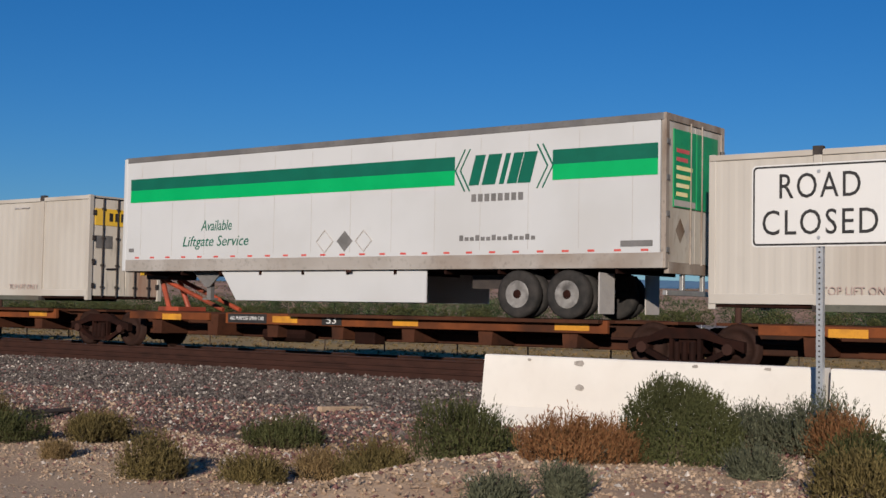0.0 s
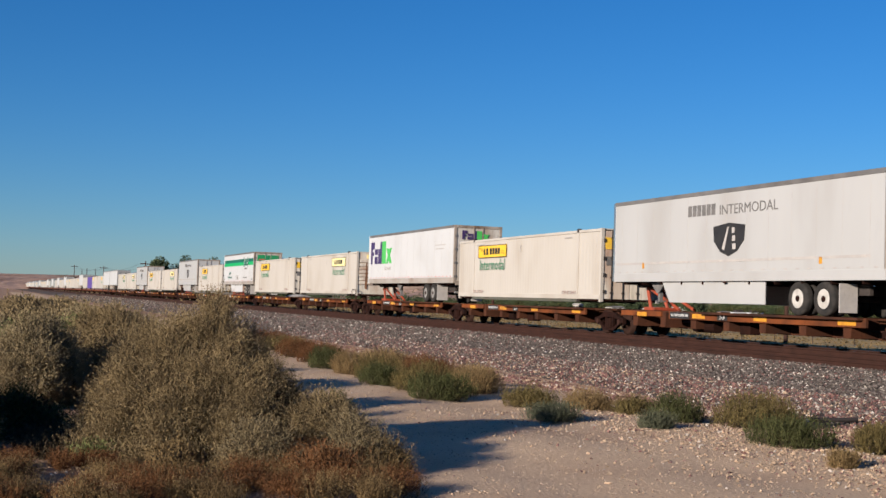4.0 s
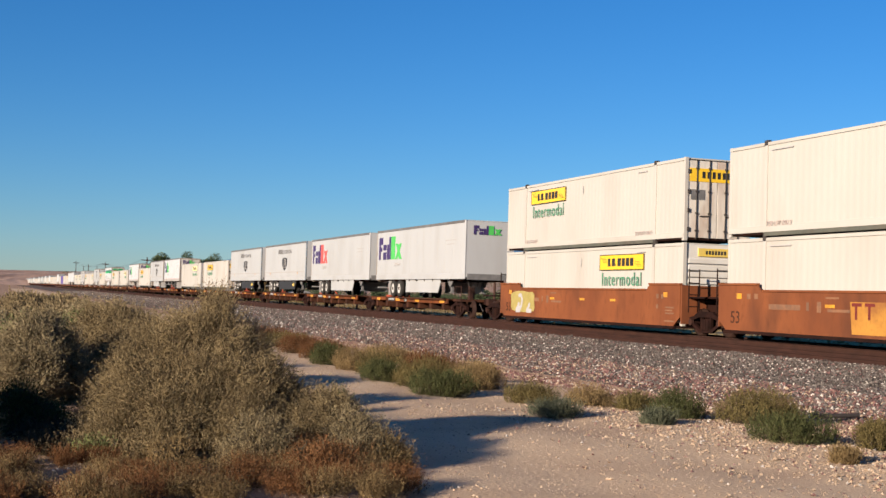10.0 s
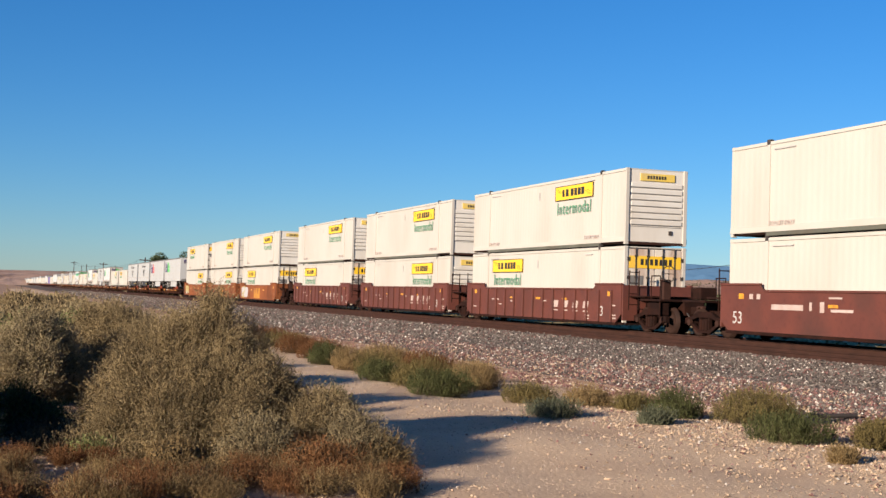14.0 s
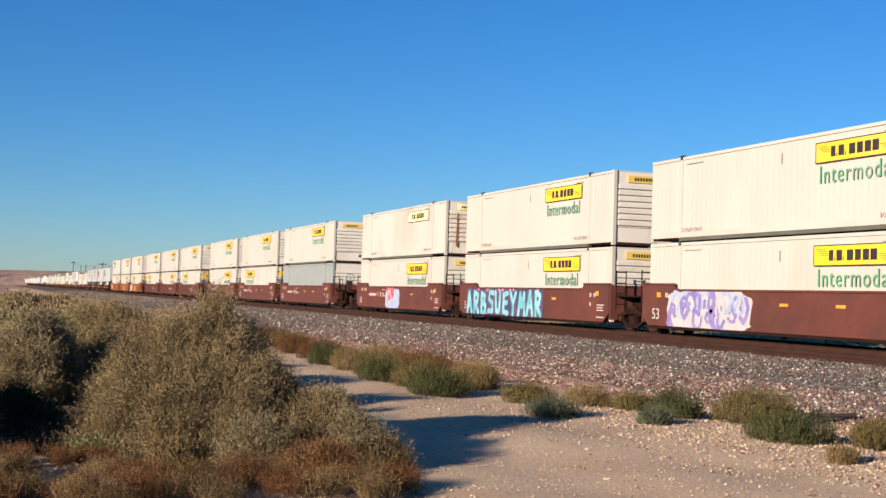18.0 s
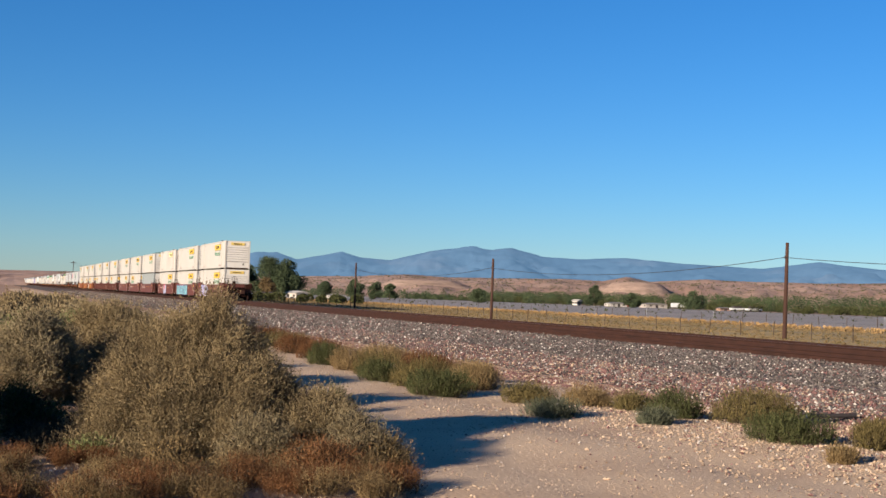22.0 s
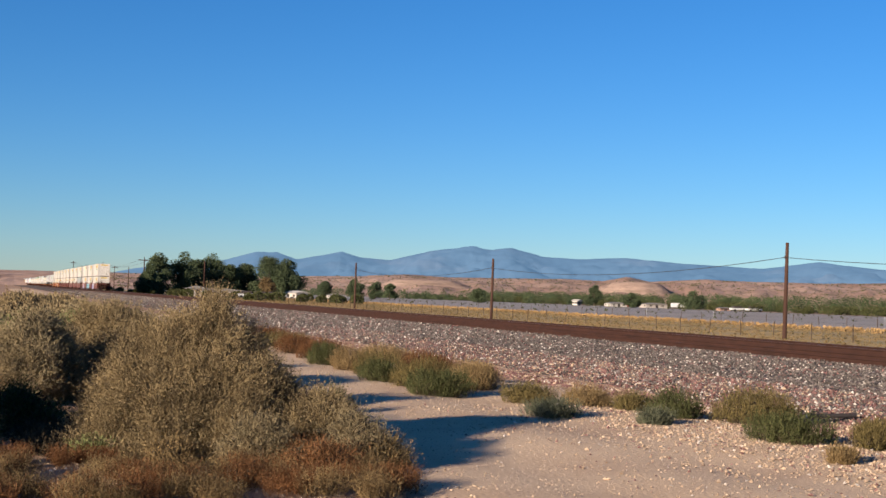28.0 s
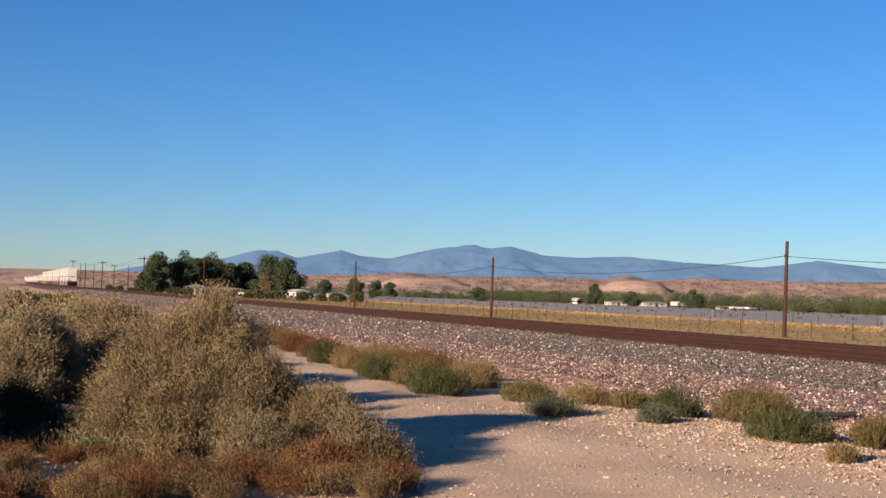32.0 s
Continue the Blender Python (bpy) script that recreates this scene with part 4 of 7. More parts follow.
def trailer(rear=1, colour=None, label="", warm=False, skirt="white", roof_h=3.0, top=TOPRAIL, door_rear=True, nose_round=False, height=1.02, axles=(2.2, 3.4), leg=2.9):
    """A 53-foot van trailer; z = 0 where its tyres stand. rear: 1 with its doors towards the train's rear, -1 with its nose there."""
    c = colour or TRAILER
    t = new("trailer")
    tagged(t, label, "trailer", "road trailers on the train")
    hl, w, b, h = 7.95, HALF, height, height + roof_h
    y = -w
    for s in (-1, 1):
        part("side_panel", boxes((-hl + 0.1, hl - 0.1, s * w - 0.025, s * w + 0.025, b + 0.3, h - 0.12)), c, t)
        part("bottom_rail", boxes((-hl + 0.03, hl - 0.03, s * w - 0.035, s * w + 0.035, b, b + 0.3), bevel=0.01), c if warm else LOWRAIL, t, "" if warm else "dusty grey bottom rail")
        part("top_rail", boxes((-hl + 0.03, hl - 0.03, s * w - 0.035, s * w + 0.035, h - 0.15, h), bevel=0.02), top, t)
    bm = bmesh.new()
    for i in range(26):
        x = -hl + 0.5 + i * (2 * hl - 1) / 25
        box(bm, x, x + 0.16, y - 0.03, y - 0.025, b + 0.33, b + 0.375)
    part("marker_tape", bm, REDINK if not warm else GREYINK, t, "row of small reflective tape marks")
    for i in range(13):
        x = -hl + 0.7 + i * (2 * hl - 1.4) / 12
        part("panel_seam", boxes((x, x + 0.01, y - 0.028, y - 0.02, b + 0.4, h - 0.22)), GREYINK, t)
    part("roof", boxes((-hl + 0.05, hl - 0.05, -w + 0.02, w - 0.02, h - 0.05, h - 0.01)), c, t)
    part("floor", boxes((-hl + 0.05, hl - 0.05, -w + 0.05, w - 0.05, b, b + 0.12)), GRIME, t)
    for i in range(11):
        x = -hl + 0.8 + i * 1.4
        part("cross_member", boxes((x, x + 0.06, -w + 0.05, w - 0.05, b - 0.1, b)), GRIME, t)
    r = rear
    # nose end
    xn = -r * hl
    part("nose_wall", boxes((min(xn, xn + r * 0.06), max(xn, xn + r * 0.06), -w + 0.05, w - 0.05, b + 0.1, h - 0.06)), c, t)
    for s in (-1, 1):
        part("corner_post", boxes((min(xn - r * 0.01, xn + r * 0.14), max(xn - r * 0.01, xn + r * 0.14), s * w - 0.045, s * w + 0.045, b, h - 0.02), bevel=0.03), CHROME if nose_round else c, t)
    part("nose_box", boxes((min(xn - r * 0.02, xn + r * 0.1), max(xn - r * 0.02, xn + r * 0.1), -w + 0.12, w - 0.12, b - 0.02, b + 0.28)), DKGREYINK, t, "dark lower nose panel")
    # rear end
    xr = r * hl
    part("door_frame", boxes((xr - 0.08, xr + 0.02, -w - 0.02, -w + 0.12, b, h), (xr - 0.08, xr + 0.02, w - 0.12, w + 0.02, b, h), (xr - 0.08, xr + 0.02, -w + 0.12, w - 0.12, h - 0.14, h), (xr - 0.08, xr + 0.02, -w + 0.12, w - 0.12, b - 0.1, b + 0.12), bevel=0.01), DIRTYFRAME, t, "grimy door frame")
    for s in (-1, 1):
        d = part("door", boxes((xr - 0.06, xr - 0.01, 0.01 if s > 0 else -w + 0.125, w - 0.125 if s > 0 else -0.01, b + 0.125, h - 0.145)), TRAILER_W if warm else DIRTYDOOR, t, "" if warm else "dirt-streaked door")
        bm = rod(bmesh.new(), (xr + r * 0.02, s * 0.25, b + 0.1), (xr + r * 0.02, s * 0.25, h - 0.1), 0.02, 6)
        part("lock_rod", bm, DIRTYFRAME, d)
    for s in (-1, 1):
        for zz in (b + 0.3, b + 1.0, b + 1.7, b + 2.4):
            part("hinge", boxes((xr - 0.03, xr + 0.04, s * (w - 0.06) - 0.06, s * (w - 0.06) + 0.06, zz, zz + 0.1)), DKGREYINK, t)
    # running gear
    for k, xa in enumerate((xr - r * axles[0], xr - r * axles[1])):
        ax = part("axle", rod(bmesh.new(), (xa, -1.0, 0.5), (xa, 1.0, 0.5), 0.07, 8), DARK, t)
        for s in (-1, 1):
            for o in (0.0, 0.33):
                yy = s * (w - 0.16 - o)
                wh = part("tyre", lathe(bmesh.new(), ((0.27, 0.1 * s), (0.3, 0.13 * s), (0.44, 0.13 * s), (0.49, 0.1 * s), (0.5, 0.05 * s), (0.5, -0.05 * s), (0.49, -0.1 * s), (0.44, -0.13 * s), (0.27, -0.13 * s)), (xa, yy, 0.5), 24), TYRE, ax, "black rubber tyre", True)
                if o == 0.0:
                    rim = lathe(bmesh.new(), ((0.285, 0.115 * s), (0.25, 0.12 * s), (0.22, 0.04 * s), (0.13, 0.03 * s), (0.12, 0.1 * s), (0.02, 0.12 * s)), (xa, yy, 0.5), 20)
                    part("rim", rim, RIM_WHITE if warm else RIM, ax, "white painted rim" if warm else "dusty grey steel rim")
                    if s < 0:
                        part("hub", lathe(bmesh.new(), ((0.1, -0.1), (0.09, -0.13), (0.06, -0.15), (0.01, -0.15)), (xa, yy, 0.5), 12), GRIME, ax, "greasy wheel hub")
                        for q in range(8):
                            hx, hz = xa + 0.185 * math.cos(q * 0.785), 0.5 + 0.185 * math.sin(q * 0.785)
                            rod(hole_bm := bmesh.new() if q == 0 else hole_bm, (hx, yy - 0.062, hz), (hx, yy - 0.03, hz), 0.042, 8)
                        part("hand_holes", hole_bm, TYRE, ax)
    part("bogie_frame", boxes((min(xr - r * 5.0, xr - r * 1.6), max(xr - r * 5.0, xr - r * 1.6), -0.6, -0.48, 0.62, b - 0.1), (min(xr - r * 5.0, xr - r * 1.6), max(xr - r * 5.0, xr - r * 1.6), 0.48, 0.6, 0.62, b - 0.1)), DARK, t)
    for s in (-1, 1):
        part("mud_flap", boxes((xr - r * (axles[0] - 0.75) - 0.01, xr - r * (axles[0] - 0.75) + 0.02, s * (w - 0.32) - 0.3, s * (w - 0.32) + 0.3, 0.12, b - 0.08)), GREYINK, t)
    part("bumper_guard", boxes((xr - 0.1, xr, -w + 0.1, w - 0.1, 0.5, 0.6), (xr - 0.09, xr - 0.01, -0.5, -0.4, 0.6, b - 0.1), (xr - 0.09, xr - 0.01, 0.4, 0.5, 0.6, b - 0.1), bevel=0.01), ALU, t)
    for s in (-1, 1):
        xl = -r * (hl - leg)
        g = part("landing_leg", boxes((xl - 0.07, xl + 0.07, s * 0.85 - 0.07, s * 0.85 + 0.07, 0.35, b), bevel=0.01), DKGREYINK, t)
        part("foot_plate", boxes((xl - 0.15, xl + 0.15, s * 0.85 - 0.13, s * 0.85 + 0.13, 0.3, 0.35)), DKGREYINK, g)
        part("gusset", prism(bmesh.new(), ((xl - 0.55, b), (xl + 0.55, b), (xl + 0.07, 0.62), (xl - 0.07, 0.62)), s * 0.95 - 0.02, s * 0.95 + 0.02), DKGREYINK, g)
        if skirt:
            x0, x1 = sorted((xr - r * 5.8, xl + r * 0.75))
            top_cut = 0.55
            out = ((x0, b), (x0 + (0 if r < 0 else top_cut), 0.3), (x1 - (top_cut if r < 0 else 0), 0.3), (x1, b))
            sk = {"white": c, "black": BLACK, "cream": TRAILER_W}[skirt]
            k = part("side_skirt", prism(bmesh.new(), out, s * (w - 0.1) - 0.015, s * (w - 0.1) + 0.015), sk, t, skirt + " side skirt")
    part("marker_lamp", boxes((-0.08, 0.08, y - 0.05, y - 0.03, b - 0.06, b)), RUST, t)
    return t


def shapes_logo(t, x, z, y, h, second, w=4.5):
    """Two-coloured block mark: dark blocks, then bright ones, with a crossed pair at the end. Returns its parts."""
    a = w / 5.2
    dark = logo_bars(t, "mark_dark", ((x, x + 0.42 * a, z - h / 2, z + h / 2), (x + 0.42 * a, x + 0.9 * a, z + h * 0.18, z + h / 2), (x + 0.42 * a, x + 0.74 * a, z - h * 0.12, z + h * 0.06),
                                      (x + 0.98 * a, x + 1.72 * a, z - h / 2, z - h * 0.17), (x + 0.98 * a, x + 1.72 * a, z - h * 0.08, z + h * 0.17),
                                      (x + 1.84 * a, x + 2.26 * a, z - h / 2, z + h * 0.17), (x + 2.3 * a, x + 2.7 * a, z - h / 2, z + h / 2)), PURPLE, y, "purple block mark")
    bright = logo_bars(t, "mark_bright", ((x + 2.74 * a, x + 3.66 * a, z - h / 2, z + h / 2),), second, y, "bright block mark")
    bm = bmesh.new()
    prism(bm, ((x + 3.78 * a, z + 0.17 * h), (x + 4.3 * a, z + 0.17 * h), (x + 5.1 * a, z - h / 2), (x + 4.56 * a, z - h / 2)), y - 0.006, y)
    prism(bm, ((x + 4.56 * a, z + 0.17 * h), (x + 5.05 * a, z + 0.17 * h), (x + 4.2 * a, z - h / 2), (x + 3.7 * a, z - h / 2)), y - 0.008, y - 0.002)
    return [*dark, *bright, part("mark_cross", bm, second, t, "bright block mark")]


def well_unit(pitch, colour, style="smooth", front_end=False, rear_end=False, label=""):
    """One unit of an articulated well car: two deep side walls, sloping end bulkheads and a shared truck at its front."""
    t = new("well_car")
    tagged(t, label, "railcar", "articulated well cars of the train")
    h = pitch / 2
    zb, zm, ze = 0.97, 2.22, 2.42
    wy = 1.46
    inner = 8.25
    for s in (-1, 1):
        # side outline: low in the middle, raised over the ends
        out = ((-inner, zb + 0.35), (-inner + 0.5, zb), (inner - 0.5, zb), (inner, zb + 0.35), (inner, ze), (inner - 2.2, ze), (inner - 2.45, zm), (-inner + 2.45, zm), (-inner + 2.2, ze), (-inner, ze))
        w = part("side_wall", prism(bmesh.new(), out, s * wy - 0.03, s * wy + 0.03), colour, t)
        part("top_chord", boxes((-inner + 2.5, inner - 2.5, s * wy - 0.07, s * wy + 0.07, zm, zm + 0.07), (-inner, -inner + 2.2, s * wy - 0.07, s * wy + 0.07, ze, ze + 0.07), (inner - 2.2, inner, s * wy - 0.07, s * wy + 0.07, ze, ze + 0.07), bevel=0.012), colour, t)
        part("bottom_chord", boxes((-inner + 0.4, inner - 0.4, s * wy - 0.075, s * wy + 0.075, zb - 0.06, zb + 0.04), bevel=0.012), GRIME, t)
        if style == "ribbed":
            for i in range(15):
                x = -inner + 0.75 + i * (2 * inner - 1.5) / 14
                part("stake", boxes((x - 0.05, x + 0.05, s * wy - 0.11 if s < 0 else s * wy + 0.03, s * wy - 0.03 if s < 0 else s * wy + 0.11, zb + 0.05, zm), bevel=0.015), colour, t)
        for x in (-inner + 1.2, -2.4, 0.5, 3.2, inner - 1.0):
            zz = ze - 0.42 if abs(x) > 5 else zm - 0.42
            ww, hh = (0.14, 0.17) if abs(x) > 5 else (0.22, 0.09)
            part("reflector", boxes((x - ww, x + ww, s * wy - 0.036 if s < 0 else s * wy + 0.03, s * wy - 0.03 if s < 0 else s * wy + 0.036, zz, zz + hh)), REFLECTOR, t, "yellow reflective patch")
    y = -wy - 0.034
    letters("53", 0.5, GREYINK if colour is not WELL_ORANGE else SPINE, t, inner - 1.75 if style == "ribbed" else -inner + 1.0, y, 1.4, "lettering", width=0.5, height=0.38)
    ink = FADEDINK if colour is not WELL_ORANGE else RUSTLINE
    if style == "ribbed":
        for k in range(4):
            part("mark_block", prism(bmesh.new(), ((2.1 + 0.95 * k, 1.5), (2.55 + 0.95 * k, 1.5), (2.65 + 0.95 * k, 1.78), (2.2 + 0.95 * k, 1.78)), y - 0.004, y + 0.003), FADEDINK, t, "faded slanted block mark")
            part("stencil_bar", boxes((2.15 + 0.95 * k, 2.6 + 0.95 * k, y - 0.002, y + 0.003, 1.36, 1.41)), FADEDINK, t)
        for x, z, w in ((5.15, 1.2, 0.42), (5.15, 1.08, 0.4), (-4.9, 1.72, 0.3), (-4.3, 1.72, 0.3), (-4.0, 1.5, 0.35), (-2.6, 1.66, 0.4), (0.9, 1.72, 0.5), (7.35, 1.62, 0.45), (7.35, 1.25, 0.5), (7.35, 1.14, 0.5), (-7.3, 1.35, 0.4)):
            part("stencil_bar", boxes((x, x + w, y - 0.002, y + 0.003, z, z + 0.05)), FADEDINK, t)
    else:
        for x, z, w, hh in ((-5.4, 1.7, 1.6, 0.16), (-3.5, 1.7, 0.12, 0.24), (-3.0, 1.66, 0.2, 0.3), (-2.5, 1.68, 1.0, 0.08), (6.6, 1.95, 0.16, 0.16), (6.95, 1.95, 0.16, 0.16), (6.6, 1.6, 0.14, 0.14), (7.25, 1.62, 0.6, 0.05), (7.25, 1.52, 0.5, 0.05), (7.25, 1.42, 0.6, 0.05), (7.2, 1.15, 0.7, 0.05), (-2.6, 2.05, 0.6, 0.05), (-6.6, 2.0, 0.2, 0.16), (-6.2, 2.0, 0.2, 0.16)):
            part("stencil_bar", boxes((x, x + w, y - 0.002, y + 0.003, z, z + hh)), ink, t)
    part("well_floor", boxes((-inner + 0.1, inner - 0.1, -wy + 0.1, wy - 0.1, zb - 0.03, zb + 0.05)), GRIME, t)
    for s in (-1, 1):
        part("bulkhead", boxes((min(s * inner, s * (inner + 0.07)), max(s * inner, s * (inner + 0.07)), -wy, wy, 1.1, ze), bevel=0.01), colour, t)
        x0, x1 = sorted((s * (inner + 0.05), s * (h - 0.05)))
        part("end_sill", boxes((x0, x1, -0.5, 0.5, 1.5, 1.95), bevel=0.03), GRIME, t)
        part("end_platform", boxes((x0, x1, -1.2, 1.2, 1.98, 2.04)), GRIME, t)
        bm = bmesh.new()
        for yy in (-1.35, -0.95):
            rod(bm, (s * (inner + 0.35), yy, 1.5), (s * (inner + 0.35), yy, ze + 0.55), 0.025, 6)
        for zz in (1.7, 2.1, 2.5, 2.9):
            rod(bm, (s * (inner + 0.35), -1.35, zz), (s * (inner + 0.35), -0.95, zz), 0.018, 6)
        part("ladder", bm, GRIME, t)
    truck(t, -h if not front_end else -h - 0.2)
    if rear_end:
        truck(t, h + 0.2)
        coupler(t, h + 1.35, 1)
        part("rear_platform", boxes((h - 0.2, h + 1.3, -1.35, 1.35, 1.85, 1.93), bevel=0.01), GRIME, t)
        part("draft_sill", boxes((h - 0.3, h + 1.35, -0.4, 0.4, 1.35, 1.85), bevel=0.02), GRIME, t)
        brake_stand(t, h + 0.35, 2.85)
        bm = bmesh.new()
        for yy in (-1.32, 1.32):
            rod(bm, (h + 1.25, yy, 1.2), (h + 1.25, yy, 2.75), 0.022, 6)
            rod(bm, (h + 0.6, yy, 2.75), (h + 1.25, yy, 2.75), 0.022, 6)
            rod(bm, (h + 0.6, yy, 1.9), (h + 0.6, yy, 2.75), 0.022, 6)
        part("hand_rail", bm, GRIME, t)
        bm = boxes((h + 0.3, h + 1.2, -1.3, -0.9, 1.35, 1.8), (h + 0.2, h + 0.9, 0.5, 1.2, 1.95, 2.4), bevel=0.04)
        part("brake_gear", bm, GRIME, t)
    if front_end:
        coupler(t, -h - 1.35, -1)
        part("front_platform", boxes((-h - 1.3, -h + 0.2, -1.35, 1.35, 1.85, 1.93), bevel=0.01), GRIME, t)
        part("draft_sill", boxes((-h - 1.35, -h + 0.3, -0.4, 0.4, 1.35, 1.85), bevel=0.02), GRIME, t)
    return t


def stroke(bm, pts, w, y0, y1):
    """A fat painted line with round ends through the points (x, z)."""
    for n, ((xa, za), (xb, zb)) in enumerate(zip(pts, pts[1:])):
        a0 = math.atan2(zb - za, xb - xa)
        out = [(xb + w * math.cos(a0 + k), zb + w * math.sin(a0 + k)) for k in (-1.57, -0.8, 0, 0.8, 1.57)]
        out += [(xa + w * math.cos(a0 + k), za + w * math.sin(a0 + k)) for k in (1.57, 2.4, 3.14, 3.9, 4.71)]
        prism(bm, out, y0 - 0.0005 * n, y1)


# strokes of the bubble shapes, in a unit square
BUBBLES = (
    (((0.2, 0.1), (0.2, 0.9), (0.65, 0.8), (0.6, 0.55), (0.25, 0.5)), ((0.25, 0.5), (0.8, 0.42), (0.75, 0.12), (0.2, 0.1))),
    (((0.8, 0.88), (0.25, 0.82), (0.2, 0.15), (0.8, 0.1)), ((0.25, 0.5), (0.7, 0.5))),
    (((0.15, 0.08), (0.45, 0.92), (0.85, 0.08)), ((0.3, 0.38), (0.7, 0.38))),
    (((0.8, 0.85), (0.3, 0.88), (0.22, 0.6), (0.75, 0.42), (0.75, 0.12), (0.18, 0.12)),),
    (((0.15, 0.92), (0.5, 0.5), (0.85, 0.92)), ((0.5, 0.5), (0.45, 0.05))),
    (((0.2, 0.08), (0.2, 0.9), (0.75, 0.8), (0.65, 0.5), (0.25, 0.48), (0.8, 0.08))),
    (((0.15, 0.9), (0.25, 0.15), (0.7, 0.12), (0.82, 0.9)),),
    (((0.1, 0.08), (0.25, 0.9), (0.5, 0.4), (0.75, 0.9), (0.9, 0.08)),),
)


def graffiti(t, x0, x1, z0, z1, y, fill, edge, n, seed, label):
    """A spray-painted row of fat rounded shapes with a dark outline and pink blobs behind, no readable word."""
    g = random.Random(seed)
    base = part("graffiti", prism(bmesh.new(), [(x0 + (x1 - x0) * k / 24, z0 + 0.04 + 0.05 * math.sin(k * 1.7)) for k in range(25)] + [(x1 - (x1 - x0) * k / 24, z1 - 0.08 + 0.09 * math.sin(k * 2.3)) for k in range(25)], y - 0.003, y + 0.002), edge, t, label)
    w, h = (x1 - x0) / n, z1 - z0
    for i in range(n):
        shape = BUBBLES[(3 * i + 2) % len(BUBBLES)]
        shape = shape if isinstance(shape[0][0], tuple) else (shape,)
        a, lift, lean = x0 + i * w, g.uniform(-0.05, 0.05), g.uniform(-0.06, 0.1)
        bm, rim = bmesh.new(), bmesh.new()
        for k, line_ in enumerate(shape):
            pts = [(a + w * (0.02 + 0.94 * px) + lean * pz, z0 + h * (0.06 + 0.84 * pz) + lift) for px, pz in line_]
            stroke(rim, pts, 0.2, y - 0.006 - 0.0002 * (i % 2) - 0.003 * k, y)
            stroke(bm, pts, 0.115, y - 0.013 - 0.0002 * (i % 2) - 0.003 * k, y)
        part("paint_outline", rim, GRAF_DARK, base)
        part("paint_strokes", bm, fill, base)
    for i in range(n):
        a, z, r = g.uniform(x0, x1), g.choice((z0 + 0.15, z1 - 0.12)), g.uniform(0.07, 0.16)
        part("paint_patch", prism(bmesh.new(), [(a + r * math.cos(k), z + r * 0.7 * math.sin(k)) for k in (0, 0.9, 1.8, 2.7, 3.6, 4.5, 5.4)], y - 0.024, y - 0.002), GRAF_PINK if i % 3 else GRAF_WHITE, base)


def scribble(t, x0, x1, z0, z1, y, mats, n, seed, label):
    """A tag of looping brush lines in several colours, the first one laid as a cloud behind them."""
    g = random.Random(seed)
    cx, cz, rx, rz = (x0 + x1) / 2, (z0 + z1) / 2, (x1 - x0) / 2, (z1 - z0) / 2
    cloud = []
    for k in range(32):
        c, sn = math.cos(k * math.tau / 32), math.sin(k * math.tau / 32)
        cloud.append((cx + rx * math.copysign(abs(c) ** 0.35, c) * g.uniform(0.9, 1.0), cz + rz * math.copysign(abs(sn) ** 0.35, sn) * g.uniform(0.85, 1.0)))
    base = part("graffiti", prism(bmesh.new(), cloud, y - 0.003, y + 0.002), mats[0], t, label)
    for k, m in enumerate(mats[1:]):
        for i in range(max(2, n // 4)):
            bm = bmesh.new()
            x, z = g.uniform(x0 + 0.25 * rx, x1 - 0.25 * rx), cz + g.uniform(-0.3, 0.3) * rz
            a, pts = g.uniform(0, 6.28), []
            for q in range(6):
                pts.append((min(x1, max(x0, x)), min(z1 - 0.07, max(z0 + 0.07, z))))
                x, z = x + 0.22 * math.cos(a), z + 0.3 * math.sin(a)
                a += g.uniform(0.4, 1.5)
            stroke(bm, pts, g.uniform(0.05, 0.09), y - 0.006 - 0.004 * k - 0.0003 * i, y)
            part("paint_strokes", bm, m, base)


CREAM = "cream-white corrugated container with a yellow name board on a spine car"
B_DOOR = container("doors", -1, CREAM)
B_RIB = container("ribbed", 1, "cream-white container with rust-streaked ribbed end on a spine car", faded=True)
B_WHITE = container("ribbed", 1, "clean white container with a faded name board", colour=WHITE2, faded=True, flute=0.0035)
S_LOW_R = container("ribbed", 1, "white container in the well, yellow board low on its side", colour=WHITE2, flute=0.0035)
S_LOW_D = container("doors", -1, "white container in the well with doors to the rear", colour=WHITE2, flute=0.0035)
S_UP_R = container("ribbed", 1, "white upper container with yellow name board and ribbed end", colour=WHITE2, flute=0.0035)
S_UP_D = container("doors", -1, "white upper container with barred doors to the rear", colour=WHITE2, flute=0.0035)
S_UP_F = container("ribbed", 1, "cream upper container with a faded board and rust-stained end", colour=WHITE, faded=True, word=False, flute=0.0035)
S_GREY = container("ribbed", 0, "plain grey container in the well", colour=CGREY, bare=True, plain=True)
USED = set()


def another(ob):
    if ob in USED:
        return copy_thing(ob, Matrix.Identity(4))
    USED.add(ob)
    return ob


ON_SPINE, ON_DECK = 1.9, 1.67
SPINE_Y = -HALF - 0.026

